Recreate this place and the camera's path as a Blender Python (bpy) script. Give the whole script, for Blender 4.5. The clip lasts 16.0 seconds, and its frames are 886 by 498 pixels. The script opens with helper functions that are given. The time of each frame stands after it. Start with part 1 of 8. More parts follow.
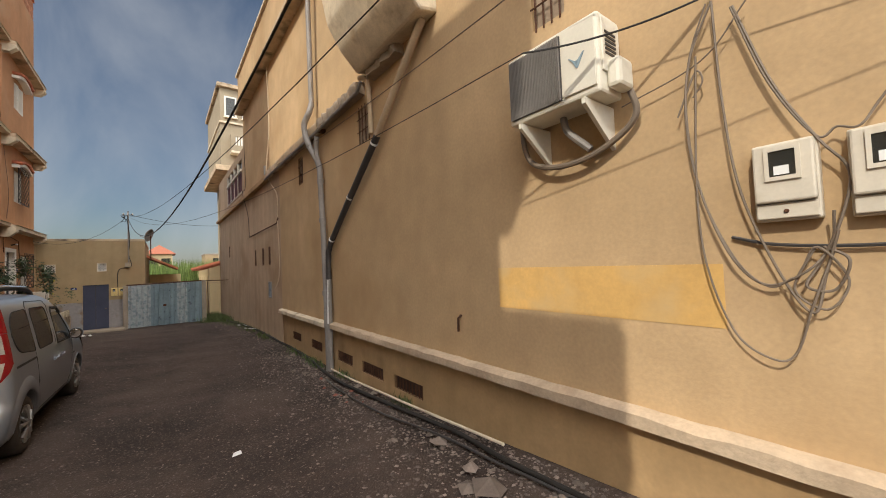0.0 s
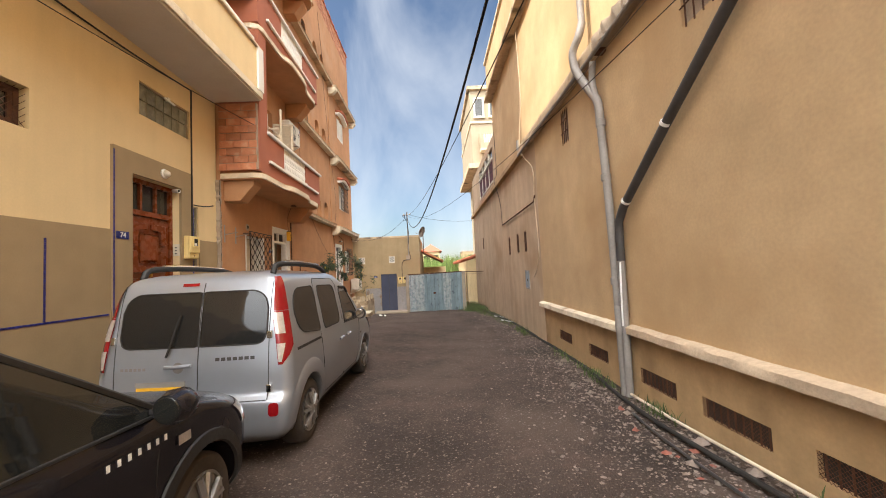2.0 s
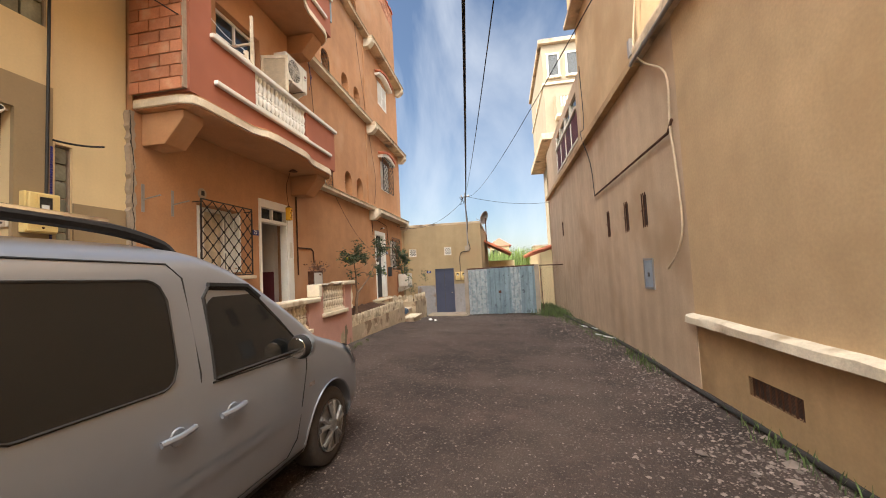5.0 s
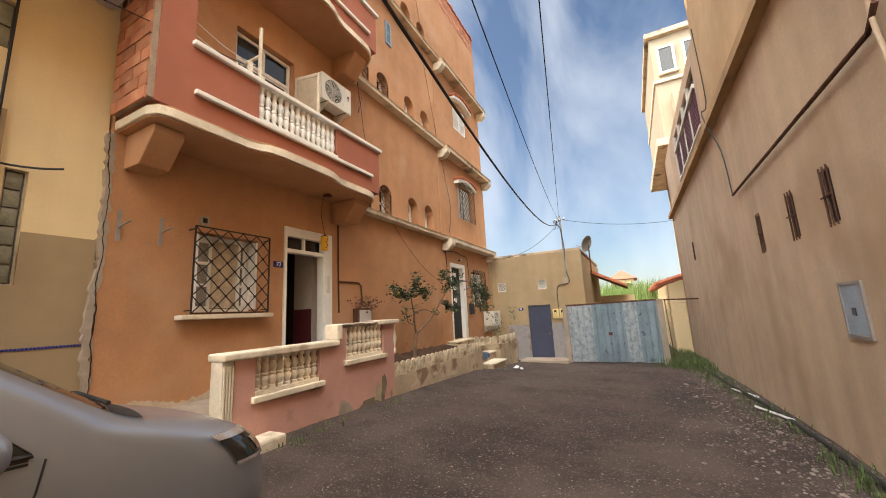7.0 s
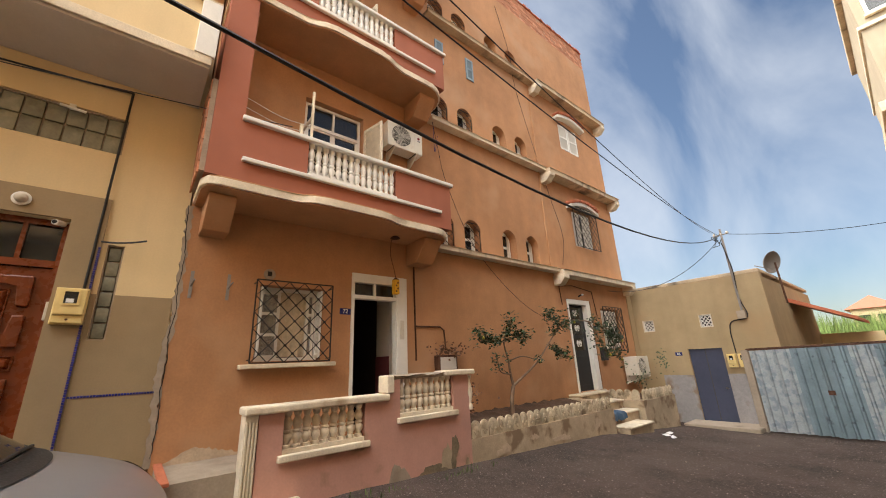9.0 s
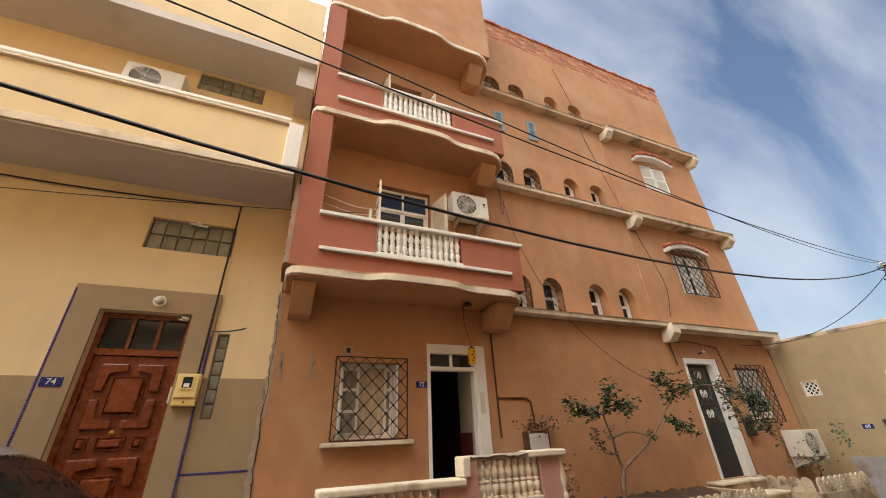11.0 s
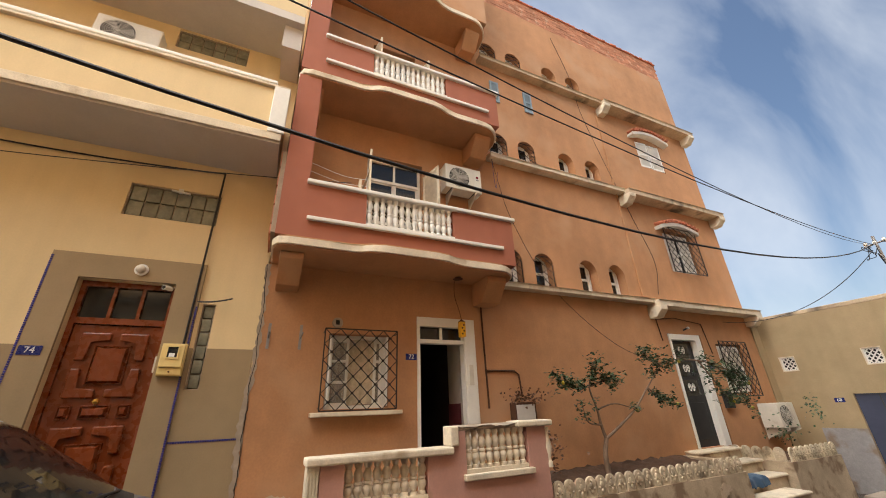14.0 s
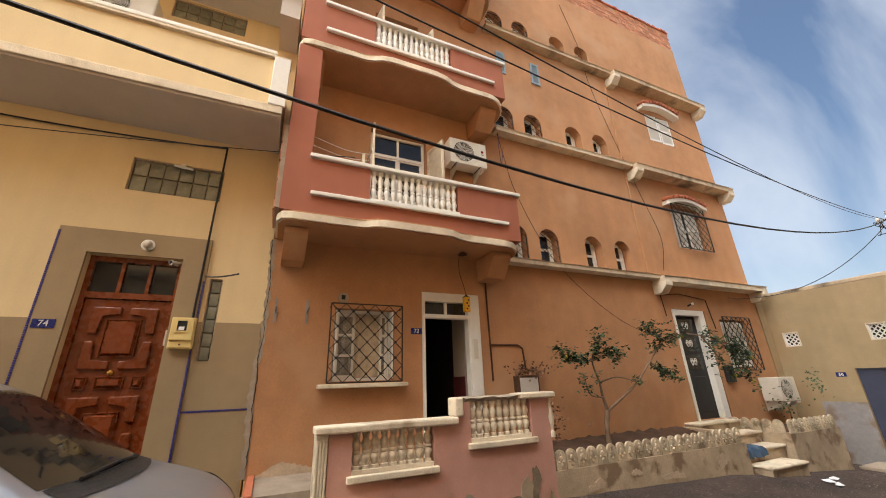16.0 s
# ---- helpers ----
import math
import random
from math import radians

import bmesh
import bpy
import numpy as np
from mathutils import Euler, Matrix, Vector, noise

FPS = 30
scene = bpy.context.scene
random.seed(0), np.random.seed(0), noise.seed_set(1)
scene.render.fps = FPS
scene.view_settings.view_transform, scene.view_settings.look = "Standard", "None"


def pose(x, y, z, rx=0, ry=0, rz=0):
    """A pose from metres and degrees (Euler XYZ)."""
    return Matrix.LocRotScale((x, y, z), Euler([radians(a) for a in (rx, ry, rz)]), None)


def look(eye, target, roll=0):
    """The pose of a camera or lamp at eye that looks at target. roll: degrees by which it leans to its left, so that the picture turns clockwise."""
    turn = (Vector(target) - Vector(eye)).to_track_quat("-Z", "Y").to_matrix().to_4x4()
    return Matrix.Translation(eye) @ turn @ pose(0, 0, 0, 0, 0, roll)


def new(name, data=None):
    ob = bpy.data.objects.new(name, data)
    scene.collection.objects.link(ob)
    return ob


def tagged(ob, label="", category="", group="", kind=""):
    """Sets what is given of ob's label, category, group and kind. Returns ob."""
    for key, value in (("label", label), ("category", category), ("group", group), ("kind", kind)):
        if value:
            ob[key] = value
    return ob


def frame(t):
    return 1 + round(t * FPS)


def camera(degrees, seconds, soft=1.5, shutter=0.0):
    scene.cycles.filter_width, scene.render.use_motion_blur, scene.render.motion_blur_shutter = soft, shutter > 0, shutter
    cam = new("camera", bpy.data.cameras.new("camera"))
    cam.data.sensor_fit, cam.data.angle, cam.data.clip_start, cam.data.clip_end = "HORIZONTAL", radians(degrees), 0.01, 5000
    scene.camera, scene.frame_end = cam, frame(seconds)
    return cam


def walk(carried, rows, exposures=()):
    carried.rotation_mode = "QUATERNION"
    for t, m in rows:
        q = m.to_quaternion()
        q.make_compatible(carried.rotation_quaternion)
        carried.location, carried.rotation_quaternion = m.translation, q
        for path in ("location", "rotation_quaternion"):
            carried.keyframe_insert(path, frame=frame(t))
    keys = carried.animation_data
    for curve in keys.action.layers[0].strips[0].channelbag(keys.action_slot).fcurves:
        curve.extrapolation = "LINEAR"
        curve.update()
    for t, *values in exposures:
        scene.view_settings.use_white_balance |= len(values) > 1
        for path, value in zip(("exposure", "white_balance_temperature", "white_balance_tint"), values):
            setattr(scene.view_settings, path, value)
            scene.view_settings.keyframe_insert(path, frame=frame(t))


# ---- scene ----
cam = camera(100.2, 16.0, soft=1.0)
METRES, EYE, TILT, LEAN, TURN = 10.584, 1.62, 0.0, 0.0, -37.3
ROWS = [
    (0.0, 0.0, 0.0, 0.0, 0.09, 2.08, 2.38),
    (0.5, -0.0265, 0.0403, -0.0052, 13.88, 2.05, 2.52),
    (1.0, -0.0558, 0.0849, -0.0079, 25.15, 2.75, 2.68),
    (1.5, -0.0883, 0.1345, -0.0155, 32.64, 3.06, 2.71),
    (2.0, -0.1256, 0.1818, -0.0228, 35.84, 3.14, 2.7),
    (2.5, -0.1626, 0.2372, -0.0259, 39.41, 1.4, 2.85),
    (3.0, -0.1965, 0.2837, -0.0249, 43.3, 0.16, 2.88),
    (3.5, -0.2301, 0.3328, -0.0284, 46.23, 0.81, 2.85),
    (4.0, -0.2616, 0.3818, -0.0328, 46.0, 1.42, 2.91),
    (6.5, -0.3773, 0.6107, -0.0427, 56.68, 7.78, 2.89),
    (7.0, -0.3859, 0.6601, -0.0448, 64.52, 9.79, 2.95),
    (7.5, -0.3934, 0.7027, -0.0435, 72.14, 10.72, 2.97),
    (8.0, -0.4046, 0.7444, -0.0433, 78.43, 14.23, 3.03),
    (10.5, -0.4377, 0.8583, -0.0326, 101.68, 22.22, 2.42),
    (11.0, -0.4347, 0.8588, -0.0333, 104.56, 27.18, 2.36),
    (11.5, -0.4353, 0.8585, -0.0335, 104.22, 28.0, 2.29),
    (12.0, -0.4366, 0.8583, -0.0335, 103.68, 27.53, 2.24),
    (12.5, -0.4365, 0.8585, -0.0334, 103.27, 26.17, 2.13),
    (13.0, -0.4396, 0.8564, -0.0338, 102.7, 25.37, 2.05),
    (13.5, -0.4431, 0.8563, -0.034, 102.74, 24.38, 2.06),
    (14.0, -0.4451, 0.8563, -0.0342, 102.98, 23.48, 2.09),
    (14.5, -0.4462, 0.8563, -0.0346, 103.3, 22.64, 2.0),
    (15.0, -0.4456, 0.8559, -0.0352, 103.44, 21.71, 1.98),
    (15.5, -0.4467, 0.8552, -0.036, 103.56, 20.82, 1.91),
    (16.0, -0.448, 0.8548, -0.0364, 103.61, 20.03, 1.92),
]
walk(cam, [(t, pose(0, 0, EYE, TILT, LEAN, TURN) @ pose(METRES * x, METRES * y, METRES * z, 90 + pitch, roll, yaw)) for t, x, y, z, yaw, pitch, roll in ROWS],
     exposures=[(0.0, -0.9), (0.5, -0.75), (1.4, 0.0), (2.5, 0.24), (4.0, 0.24), (6.5, 0.26), (8.0, 0.12), (12.0, 0.04), (16.0, 0.12)])

# ---- world, sun, exposure ----
SUN_WAY = Vector((1.0, 0.42, -0.84)).normalized()      # the way the sunlight travels
world = bpy.data.worlds.new("sky")
scene.world = world
world.use_nodes = True
wn, wl = world.node_tree.nodes, world.node_tree.links
wn.clear()
w_out, w_bg = wn.new("ShaderNodeOutputWorld"), wn.new("ShaderNodeBackground")
w_sky = wn.new("ShaderNodeTexSky")
w_sky.sky_type, w_sky.sun_disc = "NISHITA", False
w_sky.sun_elevation = math.asin(-SUN_WAY.z)
w_sky.sun_rotation = math.atan2(-SUN_WAY.x, -SUN_WAY.y)
w_sky.air_density, w_sky.dust_density, w_sky.ozone_density = 1.0, 1.2, 1.5
w_co, w_map = wn.new("ShaderNodeTexCoord"), wn.new("ShaderNodeMapping")
w_map.inputs["Rotation"].default_value = (0.35, 0.5, 0.55)
w_map.inputs["Scale"].default_value = (2.6, 0.32, 1.3)
w_noise, w_ramp = wn.new("ShaderNodeTexNoise"), wn.new("ShaderNodeValToRGB")
w_noise.inputs["Scale"].default_value, w_noise.inputs["Detail"].default_value = 1.5, 8.0
w_noise.inputs["Roughness"].default_value, w_noise.inputs["Distortion"].default_value = 0.52, 0.35
w_ramp.color_ramp.elements[0].position, w_ramp.color_ramp.elements[1].position = 0.40, 0.80
w_ramp.color_ramp.elements[1].color = (0.85, 0.85, 0.85, 1)
w_mix = wn.new("ShaderNodeMixRGB")
w_mix.inputs[2].default_value = (6.2, 6.5, 6.9, 1)
wl.new(w_co.outputs["Generated"], w_map.inputs[0])
wl.new(w_map.outputs[0], w_noise.inputs["Vector"])
wl.new(w_noise.outputs["Fac"], w_ramp.inputs[0])
wl.new(w_ramp.outputs[0], w_mix.inputs[0])
wl.new(w_sky.outputs[0], w_mix.inputs[1])
# bright glow added to the unseen southern sky, lifting the shaded house fronts
w_dot, w_glow_ramp = wn.new("ShaderNodeVectorMath"), wn.new("ShaderNodeMapRange")
w_dot.operation = "DOT_PRODUCT"
w_dot.inputs[1].default_value = Vector((0.0, -0.6, 0.8))
w_glow_ramp.interpolation_type = "SMOOTHSTEP"
for k, v in zip((1, 2, 3, 4), (0.45, 1.0, 0.0, 1.0)):
    w_glow_ramp.inputs[k].default_value = v
w_glow = wn.new("ShaderNodeMixRGB")
w_glow.blend_type = "ADD"
w_glow.inputs[2].default_value = (46.0, 45.0, 43.0, 1)
wl.new(w_co.outputs["Generated"], w_dot.inputs[0])
wl.new(w_dot.outputs["Value"], w_glow_ramp.inputs[0])
wl.new(w_glow_ramp.outputs[0], w_glow.inputs[0])
wl.new(w_mix.outputs[0], w_glow.inputs[1])
wl.new(w_glow.outputs[0], w_bg.inputs[0])
w_bg.inputs[1].default_value = 0.15
wl.new(w_bg.outputs[0], w_out.inputs[0])

sun_data = bpy.data.lights.new("sun", "SUN")
sun_data.energy, sun_data.angle, sun_data.color = 5.0, radians(0.6), (1.0, 0.93, 0.80)
sun = new("sun", sun_data)
sun.matrix_world = look((0, 0, 30), Vector((0, 0, 30)) + SUN_WAY)


# ---- materials ----
def material(name, color, rough=0.8, metal=0.0, var=0.12, scale=1.2, fine=40.0, bump=0.15, stain=None, stain_scale=0.7,
             stain_low=0.55, stain_high=0.75, streak=0.0, island=0.0, spec=0.4, coat=0.0, bump_size=0.01, rvar=0.08, speck=None):
    """A surface with broad mottling, fine grain, optional stains, streaks and piece-to-piece change."""
    m = bpy.data.materials.new(name)
    m.use_nodes = True
    nd, ln = m.node_tree.nodes, m.node_tree.links
    sh = nd["Principled BSDF"]
    sh.inputs["Roughness"].default_value, sh.inputs["Metallic"].default_value = rough, metal
    sh.inputs["Specular IOR Level"].default_value = spec
    sh.inputs["Coat Weight"].default_value, sh.inputs["Coat Roughness"].default_value = coat, 0.05
    geo = nd.new("ShaderNodeNewGeometry")

    def tex(sc, detail=5.0, stretch=None):
        n = nd.new("ShaderNodeTexNoise")
        n.inputs["Scale"].default_value, n.inputs["Detail"].default_value = sc, detail
        if stretch:
            mp = nd.new("ShaderNodeMapping")
            mp.inputs["Scale"].default_value = stretch
            ln.new(geo.outputs["Position"], mp.inputs[0])
            ln.new(mp.outputs[0], n.inputs["Vector"])
        else:
            ln.new(geo.outputs["Position"], n.inputs["Vector"])
        return n

    def remap(sock, a, b, lo, hi):
        r = nd.new("ShaderNodeMapRange")
        for k, v in zip((1, 2, 3, 4), (a, b, lo, hi)):
            r.inputs[k].default_value = v
        ln.new(sock, r.inputs[0])
        return r.outputs[0]

    def mul(sock, fac):
        x = nd.new("ShaderNodeMixRGB")
        x.blend_type = "MULTIPLY"
        x.inputs[0].default_value = 1.0
        ln.new(sock, x.inputs[1])
        ln.new(fac, x.inputs[2])
        return x.outputs[0]

    rgb = nd.new("ShaderNodeRGB")
    rgb.outputs[0].default_value = (*color, 1)
    col = rgb.outputs[0]
    grain = tex(fine, 6.0)
    col = mul(col, remap(tex(scale, 4.0).outputs["Fac"], 0.3, 0.7, 1 - var, 1 + var))
    col = mul(col, remap(grain.outputs["Fac"], 0.25, 0.75, 1 - 0.6 * var, 1 + 0.6 * var))
    col = mul(col, remap(tex(scale * 6.5, 6.0).outputs["Fac"], 0.3, 0.7, 1 - 0.45 * var, 1 + 0.45 * var))
    if streak:
        col = mul(col, remap(tex(1.0, 5.0, (3.2, 3.2, 0.16)).outputs["Fac"], 0.35, 0.75, 1 + 0.4 * streak, 1 - streak))
    if stain:
        x = nd.new("ShaderNodeMixRGB")
        ln.new(remap(tex(stain_scale, 7.0).outputs["Fac"], stain_low, stain_high, 0.0, 0.85), x.inputs[0])
        ln.new(col, x.inputs[1])
        x.inputs[2].default_value = (*stain, 1)
        col = x.outputs[0]
    if speck:
        x = nd.new("ShaderNodeMixRGB")
        ln.new(remap(tex(36.0, 5.0).outputs["Fac"], 0.57, 0.66, 0.0, 0.75), x.inputs[0])
        ln.new(col, x.inputs[1])
        x.inputs[2].default_value = (*speck, 1)
        col = x.outputs[0]
    if island:
        info = nd.new("ShaderNodeObjectInfo")
        add = nd.new("ShaderNodeMath")
        add.operation = "ADD"
        ln.new(info.outputs["Random"], add.inputs[0])
        ln.new(geo.outputs["Random Per Island"], add.inputs[1])
        fr = nd.new("ShaderNodeMath")
        fr.operation = "FRACT"
        ln.new(add.outputs[0], fr.inputs[0])
        col = mul(col, remap(fr.outputs[0], 0, 1, 1 - island, 1 + island))
    ln.new(col, sh.inputs["Base Color"])
    ln.new(remap(grain.outputs["Fac"], 0.3, 0.7, max(rough - rvar, 0.02), min(rough + rvar, 1)), sh.inputs["Roughness"])
    if bump:
        bp = nd.new("ShaderNodeBump")
        bp.inputs["Strength"].default_value, bp.inputs["Distance"].default_value = bump, bump_size
        ln.new(grain.outputs["Fac"], bp.inputs["Height"])
        ln.new(bp.outputs[0], sh.inputs["Normal"])
    return m


def glass(name, tint, rough=0.03, alpha=0.5):
    """Tinted pane: glossy, partly see-through."""
    m = bpy.data.materials.new(name)
    m.use_nodes = True
    sh = m.node_tree.nodes["Principled BSDF"]
    sh.inputs["Base Color"].default_value = (*tint, 1)
    sh.inputs["Roughness"].default_value, sh.inputs["Alpha"].default_value = rough, alpha
    sh.inputs["Specular IOR Level"].default_value = 0.6
    return m


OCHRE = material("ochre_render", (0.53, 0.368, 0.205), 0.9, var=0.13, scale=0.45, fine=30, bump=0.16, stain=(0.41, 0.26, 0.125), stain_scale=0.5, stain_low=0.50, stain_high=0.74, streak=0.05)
# pinker than OCHRE: own paint tone, with blue sky light put into it
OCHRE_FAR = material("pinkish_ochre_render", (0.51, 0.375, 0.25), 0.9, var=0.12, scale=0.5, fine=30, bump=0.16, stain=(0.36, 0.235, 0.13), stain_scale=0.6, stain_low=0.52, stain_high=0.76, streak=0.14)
OCHRE_LOW = material("ochre_render_plinth", (0.44, 0.29, 0.145), 0.9, var=0.12, scale=0.9, fine=30, bump=0.15, stain=(0.24, 0.15, 0.075), stain_scale=0.9, stain_low=0.54, stain_high=0.68, streak=0.12)
YELLOW = material("cream_yellow_render", (0.74, 0.575, 0.325), 0.88, var=0.05, scale=0.5, fine=45, bump=0.08, stain=(0.62, 0.47, 0.26), stain_scale=0.5, streak=0.06)
TAN = material("tan_dado_render", (0.33, 0.24, 0.135), 0.85, var=0.09, scale=0.7, fine=60, bump=0.08, streak=0.05)
ORANGE = material("orange_render", (0.455, 0.228, 0.108), 0.9, var=0.13, scale=0.6, fine=35, bump=0.16, stain=(0.50, 0.30, 0.17), stain_scale=0.7, stain_low=0.54, stain_high=0.74, streak=0.07)
RED = material("brick_red_paint", (0.36, 0.125, 0.072), 0.85, var=0.06, scale=0.7, fine=45, bump=0.08, stain=(0.31, 0.10, 0.055), streak=0.07)
SOFFIT = material("grey_white_soffit_paint", (0.58, 0.53, 0.47), 0.9, var=0.06, scale=0.6, fine=30, bump=0.08, stain=(0.45, 0.37, 0.28), stain_low=0.6, stain_high=0.85)
CREAM = material("weathered_cream_paint", (0.69, 0.59, 0.44), 0.85, var=0.14, scale=2.0, fine=50, bump=0.3, stain=(0.34, 0.24, 0.14), stain_scale=3.2, stain_low=0.56, stain_high=0.76)
CORNICE = material("weathered_cornice_render", (0.52, 0.40, 0.27), 0.9, var=0.18, scale=2.0, fine=40, bump=0.3, stain=(0.07, 0.06, 0.05), stain_scale=1.6, stain_low=0.55, stain_high=0.70)
WHITE = material("white_paint", (0.76, 0.73, 0.66), 0.6, var=0.05, scale=2.0, fine=50, bump=0.08)
PINK = material("salmon_pink_render", (0.55, 0.30, 0.235), 0.9, var=0.08, scale=1.2, fine=40, bump=0.15, stain=(0.22, 0.16, 0.09), stain_scale=1.1, stain_low=0.60, stain_high=0.68)
PLANTER = material("stained_cream_wall", (0.45, 0.35, 0.235), 0.9, var=0.20, scale=1.2, fine=40, bump=0.35, stain=(0.19, 0.12, 0.07), stain_scale=2.8, stain_low=0.53, stain_high=0.64)
CEMENT = material("raw_cement", (0.36, 0.29, 0.22), 0.95, var=0.15, scale=2.0, fine=45, bump=0.4, stain=(0.2, 0.15, 0.11), stain_scale=2.0)
EDGING = material("dirty_cast_edging", (0.56, 0.46, 0.32), 0.9, var=0.18, scale=3.0, fine=50, bump=0.35, stain=(0.22, 0.16, 0.10), stain_scale=5.0, stain_low=0.52, stain_high=0.68, island=0.18)
MOSSY = material("mossy_bare_render", (0.20, 0.155, 0.10), 0.95, var=0.3, scale=5.0, fine=45, bump=0.5, stain=(0.10, 0.085, 0.055), stain_scale=6.0)
CONCRETE = material("rough_concrete_ledge", (0.52, 0.40, 0.28), 0.95, var=0.16, scale=2.5, fine=35, bump=0.5, stain=(0.33, 0.22, 0.14), stain_scale=1.8)
BRICK = material("hollow_red_brick", (0.46, 0.19, 0.10), 0.95, var=0.12, scale=5, fine=60, bump=0.4, stain=(0.50, 0.36, 0.24), stain_scale=5, stain_low=0.55, stain_high=0.8, island=0.22)
MORTAR = material("grey_mortar", (0.34, 0.26, 0.19), 0.95, var=0.15, scale=6, fine=60, bump=0.5)
DIRT = material("brown_earth", (0.054, 0.0365, 0.029), 0.95, speck=(0.15, 0.115, 0.095), var=0.42, scale=0.9, fine=55, bump=1.0, stain=(0.090, 0.064, 0.050), stain_scale=0.8, stain_low=0.50, stain_high=0.66, bump_size=0.02)
SOIL = material("planter_soil", (0.10, 0.055, 0.032), 0.97, var=0.25, scale=3, fine=50, bump=0.9, bump_size=0.03)
STONE = material("pale_rubble_stone", (0.185, 0.145, 0.12), 0.95, var=0.15, scale=6, fine=60, bump=0.4, island=0.45)
REDSTONE = material("broken_red_brick_bits", (0.27, 0.10, 0.07), 0.95, var=0.15, scale=6, fine=60, bump=0.4, island=0.3)
IRON = material("black_wrought_iron", (0.028, 0.022, 0.02), 0.5, 0.4, var=0.2, scale=4, fine=80, bump=0.15)
RUST = material("rusty_steel", (0.10, 0.045, 0.025), 0.85, 0.3, var=0.3, scale=6, fine=80, bump=0.3)
# near-black colour, mostly standing in for shade inside rooms and openings
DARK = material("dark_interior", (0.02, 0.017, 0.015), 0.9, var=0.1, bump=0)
WOOD = material("red_mahogany_door_wood", (0.195, 0.045, 0.013), 0.28, var=0.08, scale=1.5, fine=12, bump=0.02, streak=0.22, spec=0.45)
PVC = material("grey_pvc_pipe", (0.25, 0.225, 0.205), 0.5, var=0.12, scale=3, fine=40, bump=0.06)
PVC_DARK = material("dark_grey_pvc_pipe", (0.055, 0.05, 0.048), 0.5, var=0.15, scale=3, fine=40, bump=0.05)
PVC_TAN = material("tan_painted_pipe", (0.50, 0.38, 0.25), 0.6, var=0.12, scale=3, fine=40, bump=0.1)
CABLE = material("black_cable", (0.014, 0.013, 0.013), 0.5, var=0.1, bump=0)
WIRE = material("grey_brown_wire", (0.18, 0.14, 0.105), 0.6, var=0.1, bump=0)
ACWHITE = material("off_white_ac_casing", (0.72, 0.68, 0.58), 0.5, var=0.05, scale=4, fine=60, bump=0.03, stain=(0.45, 0.36, 0.25), stain_scale=4, stain_low=0.65, stain_high=0.85)
METER = material("cream_plastic_box", (0.76, 0.58, 0.24), 0.45, var=0.05, scale=4, fine=60, bump=0.03)
METER_GREY = material("pale_grey_plastic_box", (0.62, 0.56, 0.46), 0.5, var=0.06, scale=4, fine=60, bump=0.03, stain=(0.45, 0.36, 0.25), stain_scale=5, stain_low=0.6, stain_high=0.8)
GALV = material("galvanised_corrugated_sheet", (0.20, 0.265, 0.295), 0.55, 0.2, var=0.14, scale=2.0, fine=40, bump=0.1, stain=(0.085, 0.10, 0.12), stain_scale=5.0, stain_low=0.60, stain_high=0.66, streak=0.25)
GALV_WHITE = material("peeling_white_patch", (0.34, 0.37, 0.38), 0.7, var=0.15, scale=6, fine=40, bump=0.1, stain=(0.20, 0.25, 0.28), stain_scale=7, stain_low=0.5, stain_high=0.6)
BLUEDOOR = material("slate_blue_steel_door", (0.055, 0.062, 0.10), 0.6, 0.1, var=0.1, scale=2, fine=40, bump=0.05)
WHITEWASH = material("grey_whitewash", (0.31, 0.285, 0.275), 0.9, var=0.16, scale=1.6, fine=40, bump=0.3, stain=(0.24, 0.165, 0.11), stain_scale=2.4, stain_low=0.53, stain_high=0.63)
ENDWALL = material("pale_ochre_render", (0.37, 0.27, 0.15), 0.9, var=0.10, scale=0.8, fine=40, bump=0.2, stain=(0.38, 0.25, 0.13), stain_scale=0.9, stain_low=0.56, stain_high=0.75, streak=0.1)
TOWER = material("pale_tower_render", (0.36, 0.295, 0.205), 0.9, var=0.08, scale=0.7, fine=40, bump=0.12, stain=(0.36, 0.29, 0.20), stain_scale=0.8, streak=0.08)
TILE_RED = material("terracotta_tile", (0.42, 0.13, 0.065), 0.85, var=0.15, scale=4, fine=50, bump=0.3, island=0.25)
MOSAIC = material("cobalt_mosaic_tile", (0.035, 0.035, 0.20), 0.3, var=0.2, scale=20, fine=60, bump=0.05, island=0.3)
BLUE_SIGN = material("navy_enamel", (0.012, 0.02, 0.14), 0.3, var=0.05, bump=0)
SIGN_WHITE = material("white_enamel", (0.8, 0.8, 0.78), 0.4, var=0.03, bump=0)
PALEBLUE = material("pale_blue_shutter_paint", (0.24, 0.32, 0.37), 0.6, var=0.1, scale=5, fine=50, bump=0.1)
SERVICE = material("grey_blue_panel_paint", (0.27, 0.32, 0.37), 0.6, var=0.12, scale=5, fine=50, bump=0.1)
BASIN = material("dark_blue_plastic", (0.045, 0.085, 0.14), 0.5, var=0.12, scale=5, bump=0.03)
MAROON = material("maroon_louvre", (0.13, 0.03, 0.035), 0.6, var=0.12, scale=5, fine=50, bump=0.1)
BARK = material("grey_brown_bark", (0.20, 0.13, 0.085), 0.95, var=0.2, scale=8, fine=70, bump=0.6)
LEAF = material("citrus_leaf", (0.040, 0.075, 0.028), 0.45, var=0.2, scale=4, fine=30, bump=0, island=0.5)
DRYLEAF = material("dry_brown_leaf", (0.18, 0.09, 0.05), 0.8, var=0.2, scale=4, fine=30, bump=0, island=0.4)
LEMON = material("green_yellow_fruit", (0.42, 0.36, 0.04), 0.5, var=0.1, scale=10, bump=0.05)
